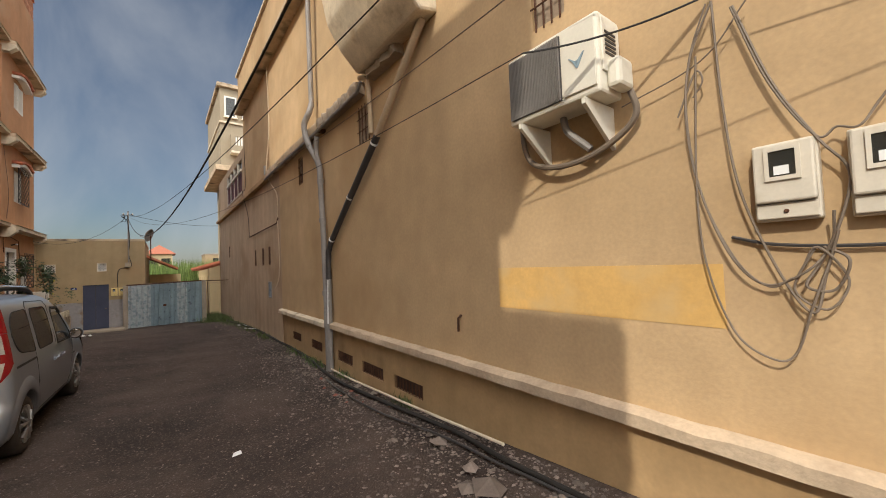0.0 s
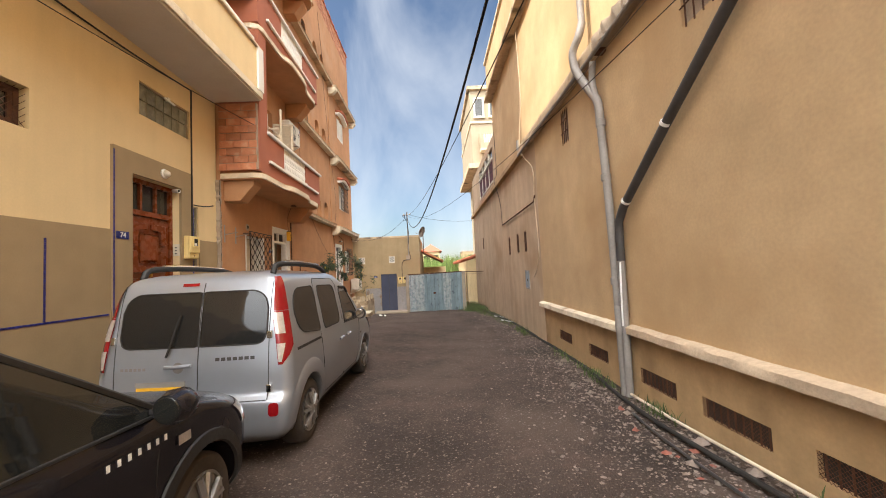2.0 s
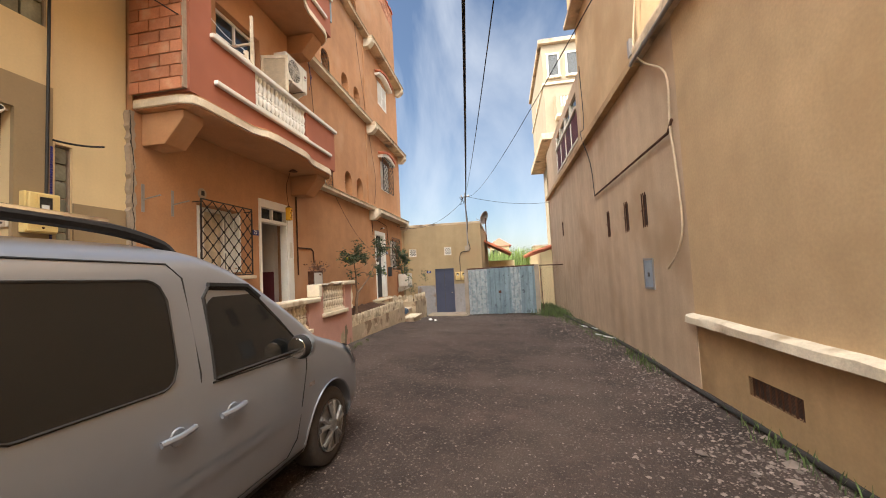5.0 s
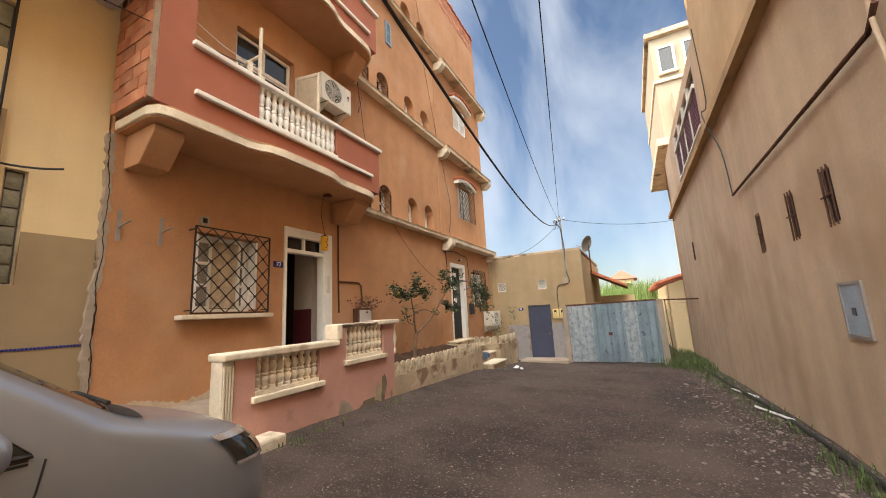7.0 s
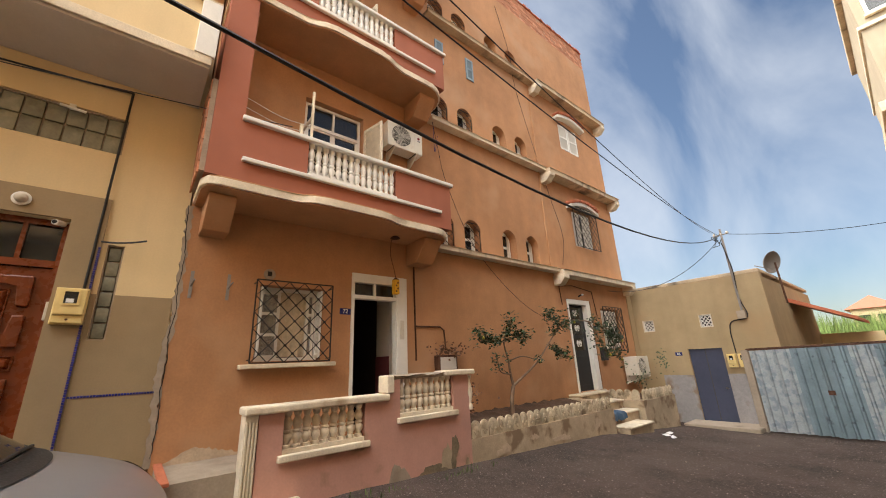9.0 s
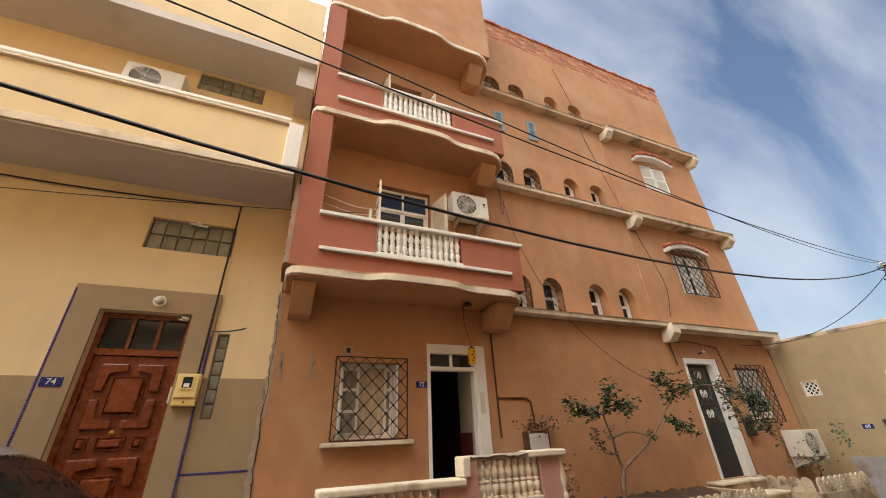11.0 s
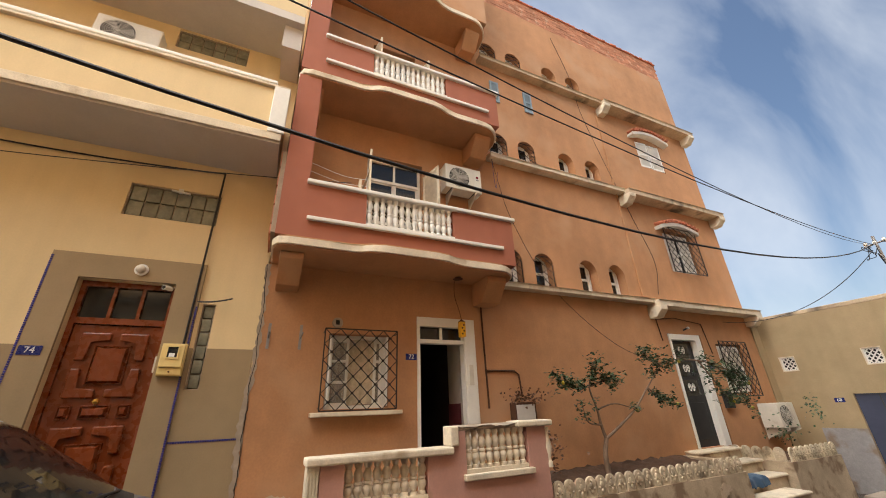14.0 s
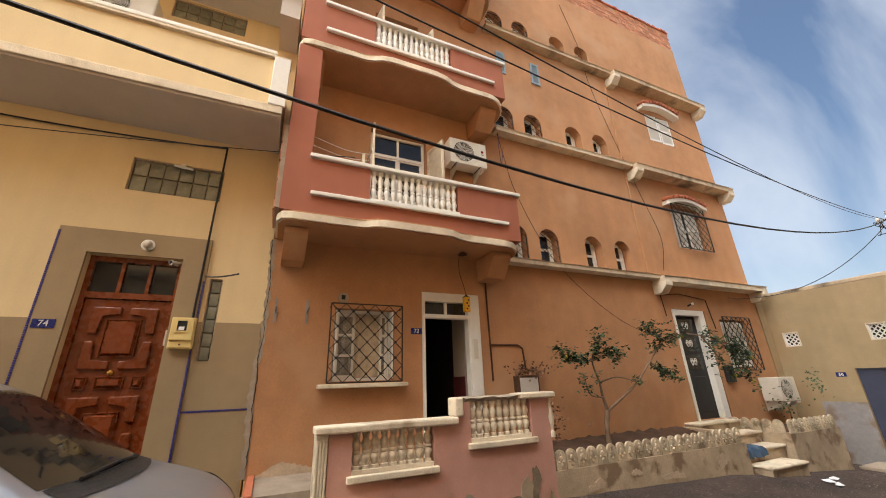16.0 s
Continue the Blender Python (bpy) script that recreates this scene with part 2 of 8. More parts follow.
GRASS = material("green_weeds", (0.075, 0.105, 0.03), 0.7, var=0.25, scale=3, fine=30, bump=0, island=0.45)
REEDS = material("pale_green_reeds", (0.16, 0.23, 0.06), 0.8, var=0.25, scale=2, fine=20, bump=0, island=0.4)
BLOCKGLASS = material("grey_green_glass_block", (0.20, 0.20, 0.15), 0.18, var=0.2, scale=6, fine=14, bump=0.5, island=0.2, spec=0.6, bump_size=0.02)
PANE = glass("dark_window_pane", (0.03, 0.032, 0.03), 0.05, 0.92)
CLEAR = glass("clear_pane", (0.5, 0.52, 0.5), 0.03, 0.35)
CURTAIN = material("beige_printed_curtain", (0.58, 0.48, 0.34), 0.9, var=0.2, scale=5, fine=14, bump=0.3)
BRASS = material("brass", (0.55, 0.33, 0.08), 0.3, 1.0, var=0.05, bump=0)
SILVER = material("silver_car_paint", (0.34, 0.36, 0.395), 0.32, 0.55, var=0.02, scale=2, fine=3, bump=0.0, coat=0.6, rvar=0.02)
BLACKPAINT = material("black_car_paint", (0.010, 0.009, 0.012), 0.26, 0.0, var=0.1, scale=3, fine=3, bump=0, coat=0.6, rvar=0.02, spec=0.2)
CARGLASS = glass("tinted_car_glass", (0.012, 0.012, 0.012), 0.04, 0.90)
SIDEGLASS = glass("front_side_glass", (0.014, 0.015, 0.014), 0.03, 0.86)
RUBBER = material("black_rubber", (0.028, 0.024, 0.021), 0.85, var=0.15, scale=8, fine=60, bump=0.15)
TYRE = material("dusty_tyre", (0.06, 0.048, 0.04), 0.9, var=0.2, scale=6, fine=60, bump=0.2)
ALLOY = material("dusty_alloy_rim", (0.33, 0.315, 0.30), 0.38, 0.7, var=0.08, scale=8, bump=0)
BLACKPLASTIC = material("black_plastic_trim", (0.022, 0.021, 0.021), 0.6, var=0.1, scale=6, fine=60, bump=0.06)
CHROME = material("chrome", (0.7, 0.7, 0.7), 0.12, 1.0, var=0.02, bump=0)
LAMP_RED = material("red_lamp_lens", (0.22, 0.006, 0.009), 0.12, var=0.08, scale=10, fine=60, bump=0.05, coat=0.6)
LAMP_CLEAR = material("clear_lamp_lens", (0.46, 0.41, 0.38), 0.14, 0.3, var=0.15, scale=14, fine=50, bump=0.15, coat=0.6)
PLATE = material("yellow_number_plate", (0.75, 0.40, 0.02), 0.5, var=0.03, bump=0)
ORANGEPAINT = material("orange_touch_up_paint", (0.62, 0.38, 0.13), 0.85, var=0.10, scale=1.5, fine=40, bump=0.08, stain=(0.56, 0.39, 0.19), stain_scale=2.2, stain_low=0.5, stain_high=0.7)


# ---- building blocks ----
ORIGIN = {}


def thing(name, at, label, category, group="", kind=""):
    ob = new(name)
    ob.location = at
    ORIGIN[ob] = Vector(at)
    return tagged(ob, label, category, group, kind)


def part(name, bm, mat, parent=None, label="", smooth=False, bevel=0.0):
    """Links a bmesh (in world metres) as one mesh object, under a thing or a part."""
    if bevel:
        bmesh.ops.bevel(bm, geom=bm.edges[:], offset=bevel, segments=2, profile=0.5, affect="EDGES", clamp_overlap=True)
    bmesh.ops.recalc_face_normals(bm, faces=bm.faces[:])
    me = bpy.data.meshes.new(name)
    bm.to_mesh(me)
    bm.free()
    me.materials.append(mat)
    if smooth:
        me.shade_smooth()
        me.set_sharp_from_angle(angle=radians(42))
    ob = new(name, me)
    if parent:
        me.transform(Matrix.Translation(-ORIGIN[parent]))
        ob.parent = parent
        ORIGIN[ob] = ORIGIN[parent]
    else:
        ORIGIN[ob] = Vector((0, 0, 0))
    if label:
        ob["label"] = label
    return ob


def structure(name, bm, mat, label, category, smooth=False, bevel=0.0):
    return tagged(part(name, bm, mat, None, "", smooth, bevel), label, category, "", "structure")


def box(x0, x1, y0, y1, z0, z1, bm=None):
    bm = bm or bmesh.new()
    v = [bm.verts.new((x, y, z)) for x in (x0, x1) for y in (y0, y1) for z in (z0, z1)]
    for f in ((0, 1, 3, 2), (4, 6, 7, 5), (0, 4, 5, 1), (2, 3, 7, 6), (0, 2, 6, 4), (1, 5, 7, 3)):
        bm.faces.new([v[i] for i in f])
    return bm


def wall_sheet(axis, a, b, u0, u1, z0, z1, holes=(), bm=None):
    """A wall with thickness from a to b along axis ('x' or 'y'), from u0 to u1 and z0 to z1, with holes (u0, u1, z0, z1) right through it."""
    bm = bm or bmesh.new()
    us = sorted({u0, u1, *[h[k] for h in holes for k in (0, 1)]})
    zs = sorted({z0, z1, *[h[k] for h in holes for k in (2, 3)]})
    verts = {}

    def v(d, u, z):
        k = (d, round(u, 4), round(z, 4))
        if k not in verts:
            verts[k] = bm.verts.new((d, u, z) if axis == "x" else (u, d, z))
        return verts[k]

    def solid(i, j):
        if not (0 <= i < len(us) - 1 and 0 <= j < len(zs) - 1):
            return False
        cu, cz = (us[i] + us[i + 1]) / 2, (zs[j] + zs[j + 1]) / 2
        return not any(h[0] < cu < h[1] and h[2] < cz < h[3] for h in holes)

    for i in range(len(us) - 1):
        for j in range(len(zs) - 1):
            if not solid(i, j):
                continue
            p, q, r, s = us[i], us[i + 1], zs[j], zs[j + 1]
            for d in (a, b):
                bm.faces.new([v(d, p, r), v(d, q, r), v(d, q, s), v(d, p, s)])
            for di, dj, e in ((-1, 0, ((p, r), (p, s))), (1, 0, ((q, r), (q, s))), (0, -1, ((p, r), (q, r))), (0, 1, ((p, s), (q, s)))):
                if not solid(i + di, j + dj):
                    (e1, f1), (e2, f2) = e
                    bm.faces.new([v(a, e1, f1), v(b, e1, f1), v(b, e2, f2), v(a, e2, f2)])
    return bm


def smooth_path(pts, n=6):
    """A Catmull-Rom curve through pts."""
    if len(pts) < 3:
        return [Vector(p) for p in pts]
    p = [Vector(q) for q in pts]
    p = [2 * p[0] - p[1]] + p + [2 * p[-1] - p[-2]]
    out = []
    for i in range(1, len(p) - 2):
        for k in range(n):
            t = k / n
            out.append(0.5 * ((2 * p[i]) + (p[i + 1] - p[i - 1]) * t + (2 * p[i - 1] - 5 * p[i] + 4 * p[i + 1] - p[i + 2]) * t * t
                              + (3 * p[i] - p[i - 1] - 3 * p[i + 1] + p[i + 2]) * t ** 3))
    return out + [p[-2]]


def tube(pts, r, bm=None, sides=8, taper=None, curve=0):
    """A round tube along pts; r is its radius, taper the radius at its end; curve > 0 smooths the path."""
    bm = bm or bmesh.new()
    pts = smooth_path(pts, curve) if curve else [Vector(p) for p in pts]
    side, rings = None, []
    for i, p in enumerate(pts):
        d = (pts[min(i + 1, len(pts) - 1)] - pts[max(i - 1, 0)]).normalized()
        if side is None:
            side = d.orthogonal().normalized()
        side = (side - d * side.dot(d)).normalized()
        up = d.cross(side)
        rr = r if taper is None else r + (taper - r) * i / (len(pts) - 1)
        rings.append([bm.verts.new(p + rr * (math.cos(2 * math.pi * k / sides) * side + math.sin(2 * math.pi * k / sides) * up)) for k in range(sides)])
    for a, b in zip(rings, rings[1:]):
        for k in range(sides):
            bm.faces.new([a[k], a[(k + 1) % sides], b[(k + 1) % sides], b[k]])
    bm.faces.new(rings[0][::-1])
    bm.faces.new(rings[-1])
    return bm


def lathe(profile, centre, bm=None, sides=12, axis="z"):
    """A turned body: profile is (radius, height) from bottom to top."""
    bm = bm or bmesh.new()
    c, rings = Vector(centre), []
    for r, h in profile:
        ring = []
        for k in range(sides):
            a = 2 * math.pi * k / sides
            p, q = r * math.cos(a), r * math.sin(a)
            ring.append(bm.verts.new(c + Vector({"z": (p, q, h), "x": (h, p, q), "y": (p, h, q)}[axis])))
        rings.append(ring)
    for a, b in zip(rings, rings[1:]):
        for k in range(sides):
            bm.faces.new([a[k], a[(k + 1) % sides], b[(k + 1) % sides], b[k]])
    bm.faces.new(rings[0][::-1])
    bm.faces.new(rings[-1])
    return bm


def prism(outline, axis, a, b, bm=None):
    """A solid from a flat outline pushed from a to b along axis. x: outline (y, z); y: (x, z); z: (x, y)."""
    bm = bm or bmesh.new()

    def at(p, d):
        return {"x": (d, p[0], p[1]), "y": (p[0], d, p[1]), "z": (p[0], p[1], d)}[axis]

    lo, hi = [bm.verts.new(at(p, a)) for p in outline], [bm.verts.new(at(p, b)) for p in outline]
    n = len(outline)
    bm.faces.new(lo[::-1])
    bm.faces.new(hi)
    for i in range(n):
        bm.faces.new([lo[i], lo[(i + 1) % n], hi[(i + 1) % n], hi[i]])
    return bm


def arch_cap(x0, x1, y0, y1, z_spring, z_top, bm=None, n=10):
    """Fills a square hole's corners so that its top becomes an arch."""
    bm = bm or bmesh.new()
    cy, r = (y0 + y1) / 2, (y1 - y0) / 2
    arc = [(cy - r * math.cos(math.pi * k / n), z_spring + (z_top - z_spring) * math.sin(math.pi * k / n)) for k in range(n + 1)]
    half = n // 2
    prism([(y0, z_top + 0.001)] + arc[:half + 1][::-1], "x", x0, x1, bm)
    prism([(y1, z_top + 0.001)] + arc[half:][::-1], "x", x0, x1, bm)
    return bm


def lettering(text, size, m, mat, parent, name="number", depth=0.003):
    """Raised characters in Blender's own font, as a mesh part."""
    cu = bpy.data.curves.new(name, "FONT")
    cu.body, cu.size, cu.extrude, cu.align_x, cu.align_y = text, size, depth, "CENTER", "CENTER"
    tmp = bpy.data.objects.new(name, cu)
    scene.collection.objects.link(tmp)
    me = bpy.data.meshes.new_from_object(tmp.evaluated_get(bpy.context.evaluated_depsgraph_get()))
    bpy.data.objects.remove(tmp)
    me.transform(Matrix.Translation(-ORIGIN[parent]) @ m)
    me.materials.clear()
    me.materials.append(mat)
    ob = new(name, me)
    ob.parent = parent
    ORIGIN[ob] = ORIGIN[parent]
    return ob


# ---- ground ----
def lerp_table(t, table):
    return float(np.interp(t, [a for a, _ in table], [b for _, b in table]))


def ground_z(x, y):
    right = lerp_table(y, ((-30, 0.1), (0, -0.08), (1.5, -0.17), (4, -0.34), (7.7, -0.47), (14, -0.49), (18, -0.63), (21.5, -0.82), (30, -1.1)))
    left = lerp_table(y, ((-30, 0.15), (0, -0.06), (4, -0.14), (6, -0.24), (9.4, -0.28), (10.7, -0.20), (13.6, -0.26), (17.5, -0.40), (20, -0.62), (22, -0.78), (30, -1.1)))
    k = min(max((x + 2.9) / 3.0, 0), 1)
    return left + (right - left) * k


def ground_bump(x, y):
    return 0.014 * noise.noise((x * 1.3, y * 1.3, 0)) + 0.008 * noise.noise((x * 5, y * 5, 3))


g_xs = [-600, -150, -60, -25, -12] + [-6 + 0.16 * i for i in range(62)] + [6, 12, 25, 60, 150, 600]
g_ys = [-600, -150, -60, -25, -12] + [-6 + 0.18 * i for i in range(176)] + [28, 34, 45, 70, 150, 600]
bm = bmesh.new()
g_rows = []
for y in g_ys:
    g_rows.append([bm.verts.new((x, y, ground_z(x, y) + (ground_bump(x, y) if -7 < x < 4.5 and -7 < y < 27 else 0))) for x in g_xs])
for r0, r1 in zip(g_rows, g_rows[1:]):
    for i in range(len(g_xs) - 1):
        bm.faces.new([r0[i], r0[i + 1], r1[i + 1], r1[i]])
structure("ground", bm, DIRT, "bare compacted brown earth with gravel and dust", "ground", smooth=True)

# ---- the long ochre building ----
RX = 2.765
VENTS = [(4.22, 4.99), (5.34, 6.12), (6.52, 7.25), (8.15, 8.87), (9.67, 10.39)]
HIGH_WINDOWS = [(1.78, 2.12, 3.72, 4.33), (5.45, 5.93, 3.73, 4.33), (9.10, 9.47, 3.72, 4.32)]
SMALL_WINDOWS = [(12.68, 12.92), (13.61, 13.86), (14.88, 15.09)]
east_holes = HIGH_WINDOWS + [(a, b, 1.80, 2.33) for a, b in SMALL_WINDOWS] + [(21.3, 21.55, 2.35, 2.85)]
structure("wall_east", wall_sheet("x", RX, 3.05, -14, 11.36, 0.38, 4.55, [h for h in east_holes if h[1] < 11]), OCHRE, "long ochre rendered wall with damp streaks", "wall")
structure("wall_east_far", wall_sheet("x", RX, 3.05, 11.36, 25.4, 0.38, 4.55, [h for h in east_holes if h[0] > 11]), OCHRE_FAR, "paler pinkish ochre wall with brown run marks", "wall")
structure("wall_east_plinth", wall_sheet("x", RX + 0.012, 3.05, -14, 11.36, -1.0, 0.38, [(a, b, -0.23, -0.03) for a, b in VENTS]), OCHRE_LOW,
          "stained ochre plinth under the ledge with air vents", "wall")
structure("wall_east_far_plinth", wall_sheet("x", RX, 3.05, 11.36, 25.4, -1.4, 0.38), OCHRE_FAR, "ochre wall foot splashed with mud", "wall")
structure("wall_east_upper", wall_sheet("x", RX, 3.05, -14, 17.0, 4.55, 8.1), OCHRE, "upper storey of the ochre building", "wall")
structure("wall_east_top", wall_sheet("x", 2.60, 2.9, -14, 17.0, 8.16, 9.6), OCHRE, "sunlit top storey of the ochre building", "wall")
bm = box(2.46, 3.05, -14, 17.05, 8.04, 8.16)
structure("trim_east_slab", bm, CORNICE, "projecting slab edge below the top storey", "trim", bevel=0.02)
structure("trim_east_coping", box(2.52, 2.95, -14, 17.05, 9.6, 9.7), CREAM, "pale coping along the roof parapet", "trim", bevel=0.02)
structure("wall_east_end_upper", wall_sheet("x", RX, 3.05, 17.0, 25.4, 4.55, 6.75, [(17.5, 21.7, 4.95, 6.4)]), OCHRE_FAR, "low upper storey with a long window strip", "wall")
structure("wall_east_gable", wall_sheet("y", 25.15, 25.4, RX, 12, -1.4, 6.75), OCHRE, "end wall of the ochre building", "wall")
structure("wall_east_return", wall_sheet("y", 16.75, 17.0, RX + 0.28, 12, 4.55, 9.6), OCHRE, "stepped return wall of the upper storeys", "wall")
structure("roof_east", box(2.9, 12, -14, 16.75, 9.35, 9.55), CEMENT, "flat cement roof", "roof")
structure("roof_east_low", box(3.05, 12, 17.0, 25.15, 6.5, 6.7), CEMENT, "flat cement roof of the low end", "roof")
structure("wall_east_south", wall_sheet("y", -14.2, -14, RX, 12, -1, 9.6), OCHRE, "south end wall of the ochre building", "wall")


def rough_bar(y0, y1, x0, x1, z0, z1, jag, step=0.16, seed=1):
    """A long ledge with a worn, uneven edge."""
    rnd = random.Random(seed)
    bm = bmesh.new()
    n = max(2, int((y1 - y0) / step))
    rings = []
    for i in range(n + 1):
        y = y0 + (y1 - y0) * i / n
        j = [rnd.uniform(-jag, jag) for _ in range(4)]
        rings.append([bm.verts.new(p) for p in ((x1, y, z0), (x0 + j[0], y, z0 + 0.2 * j[1]), (x0 + j[2], y, z1 + j[3] - 0.02), (x0 + 0.03 + j[0], y, z1 + j[3]), (x1, y, z1 + 0.02))])
    for a, b in zip(rings, rings[1:]):
        for k in range(5):
            bm.faces.new([a[k], a[(k + 1) % 5], b[(k + 1) % 5], b[k]])
    bm.faces.new(rings[0])
    bm.faces.new(rings[-1])
    return bm


structure("trim_east_ledge", rough_bar(-14, 7.35, 2.655, RX + 0.05, 0.395, 0.50, 0.010, seed=3), CONCRETE, "chipped concrete ledge above the plinth", "ledge", smooth=True)
structure("trim_east_ledge_far", rough_bar(7.56, 11.4, 2.655, RX + 0.05, 0.375, 0.48, 0.008, seed=4), CREAM, "pale painted concrete ledge above the plinth", "ledge", smooth=True)
structure("trim_east_beam_near", rough_bar(4.35, 5.25, 2.60, RX + 0.05, 4.58, 4.74, 0.03, 0.09, 5), CEMENT, "broken raw cement beam end", "beam")
structure("trim_east_beam", rough_bar(5.62, 7.6, 2.60, RX + 0.05, 4.50, 4.70, 0.025, 0.09, 6), CEMENT, "crumbling raw cement beam", "beam")
structure("trim_east_beam_mid", rough_bar(7.6, 12.5, 2.60, RX + 0.05, 4.50, 4.68, 0.008, 0.3, 7), CORNICE, "dark weathered floor beam", "beam")
structure("trim_east_beam_far", rough_bar(12.5, 25.5, 2.62, RX + 0.05, 4.44, 4.60, 0.003, 0.6, 8), OCHRE_LOW, "ochre floor band", "beam")

# ---- the yellow house ----
YX = -4.22
y_holes = [(7.74, 8.78, -1.0, 2.98), (7.92, 9.07, 3.94, 4.46), (9.14, 9.30, 1.61, 2.74), (5.55, 6.40, 3.11, 3.57), (7.85, 8.97, 7.26, 7.69)]
structure("wall_yellow_house", wall_sheet("x", YX - 0.3, YX, -0.26, 9.88, -1, 9.9, y_holes), YELLOW, "cream yellow rendered house front", "wall")
structure("wall_yellow_house_south", wall_sheet("y", -0.26, 0.04, -12, YX - 0.3, -1, 9.9), YELLOW, "cream yellow side wall", "wall")
structure("roof_yellow_house", box(-12, YX, -0.26, 9.88, 9.9, 10.1), CEMENT, "flat roof of the yellow house", "roof")
bm = box(YX, -3.24, -1.1, 9.79, 4.97, 5.13)
structure("ceiling_yellow_balcony", bm, SOFFIT, "grey-white underside of the long balcony", "ceiling")
structure("wall_yellow_balcony", wall_sheet("x", -3.38, -3.24, -1.1, 9.79, 5.132, 5.99), YELLOW, "cream yellow balcony parapet", "parapet")
structure("wall_yellow_balcony_end", wall_sheet("y", 9.65, 9.79, YX, -3.382, 5.132, 5.99), YELLOW, "end of the yellow balcony parapet", "parapet")
structure("trim_yellow_parapet_edge", box(-3.236, -3.2, -1.1, 9.8, 5.0, 5.13), CREAM, "painted slab edge of the yellow balcony", "trim", bevel=0.01)
structure("trim_yellow_corner_post", box(-3.236, -3.19, 9.60, 9.83, 5.132, 6.02), WHITE, "pale corner pilaster of the balcony", "trim", bevel=0.01)
structure("trim_yellow_coping", box(-3.42, -3.19, -1.1, 9.83, 6.0, 6.04), CREAM, "thin coping on the parapet", "trim", bevel=0.008)
structure("ceiling_yellow_upper", box(YX, -3.30, -0.42, 9.86, 7.72, 7.9), SOFFIT, "grey-white underside of the upper balcony", "ceiling")
structure("wall_yellow_upper", wall_sheet("x", -3.44, -3.30, -0.42, 9.86, 7.902, 9.6), YELLOW, "upper cream yellow parapet", "parapet")
structure("wall_yellow_upper_fin", wall_sheet("y", 9.55, 9.86, YX, -3.442, 7.2, 7.72), SOFFIT, "hanging end beam of the upper balcony", "beam")

# tan dado and door surround, a hand thick in relief
def slabs(name, rects, x0, x1, mat, label, category):
    bm = bmesh.new()
    for y0, y1, z0, z1 in rects:
        box(x0, x1, y0, y1, z0, z1, bm)
    return structure(name, bm, mat, label, category)


slabs("trim_tan_dado", [(-0.26, 7.41, -1, 2.13), (9.094, 9.14, -1, 2.13), (9.30, 9.865, -1, 2.13), (9.14, 9.30, -1, 1.61)], YX + 0.002, YX + 0.02, TAN, "tan painted dado with a ragged upper edge", "dado")
slabs("trim_door_surround", [(7.414, 7.74, -1, 3.30), (8.78, 9.09, -1, 3.30), (7.74, 8.78, 2.98, 3.30)], YX + 0.002, YX + 0.045, TAN, "tan door surround in flat relief", "surround")

# ---- the orange house ----
OX = -4.15
Z_BAND = (3.40, 6.46, 9.60)
arches = [(c - 0.26, c + 0.26, b + 0.13, b + 0.93) for b in Z_BAND for c in (14.42, 15.25, 16.52, 17.43)]
o_holes = [(10.87, 11.81, 1.32, 2.40), (12.30, 13.36, 0.22, 2.73), (18.65, 19.88, 0.30, 2.74), (20.40, 21.42, 1.36, 2.55), (11.31, 12.44, 3.55, 5.88), (11.31, 12.30, 6.75, 8.95),
           (19.60, 20.75, 4.42, 5.65), (19.60, 20.70, 7.82, 8.80), *arches]
structure("wall_orange_house", wall_sheet("x", OX - 0.32, OX, 9.9, 22.2, -1.2, 12.40, o_holes), ORANGE, "orange rendered front of a four storey house", "wall")
bm = bmesh.new()
for a in arches:
    arch_cap(OX - 0.318, OX - 0.002, a[0], a[1], a[2] + 0.54, a[3], bm)
structure("trim_arch_heads", bm, ORANGE, "rounded heads of the small arched niches", "trim")
structure("wall_orange_house_end", wall_sheet("y", 21.9, 22.2, -12, OX - 0.32, -1.2, 12.4), ORANGE, "blind end wall of the orange house", "wall")
structure("wall_orange_house_south", wall_sheet("y", 9.9, 10.1, -12, OX - 0.32, 6, 12.4), ORANGE, "south wall of the orange house", "wall")
structure("wall_orange_house_back", wall_sheet("x", -12.3, -12, -0.26, 22.2, -1.2, 12.4), ORANGE, "back wall of the houses", "wall")
structure("roof_orange_house", box(-12, OX - 0.32, 10.1, 21.9, 12.0, 12.2), CEMENT, "flat roof of the orange house", "roof")
structure("trim_roof_brick_parapet", wall_sheet("x", OX - 0.28, OX - 0.02, 9.9, 22.18, 12.402, 13.2), MORTAR, "unplastered brick parapet on the roof", "parapet")


def balcony_outline(grow=0.0):
    """The wavy plan of a balcony slab, (x, y), from the wall round to the wall."""
    f = -3.30 + grow
    pts = [(OX, 9.9 - grow)]
    pts += [(f - 0.18, 9.9 - grow), (f - 0.04, 9.96 - grow * 0.7), (f, 10.1)]
    pts += [(f, 11.0), (f + 0.03, 11.12), (f + 0.10, 11.26), (f + 0.13, 11.45), (f + 0.13, 12.3), (f + 0.10, 12.5), (f + 0.03, 12.66), (f, 12.85)]
    pts += [(f, 13.45)] + [(f - 0.5 + 0.5 * math.cos(a), 13.5 + (0.5 + grow) * math.sin(a)) for a in np.linspace(0.15, math.pi / 2, 6)] + [(OX, 14.0 + grow)]
    return pts


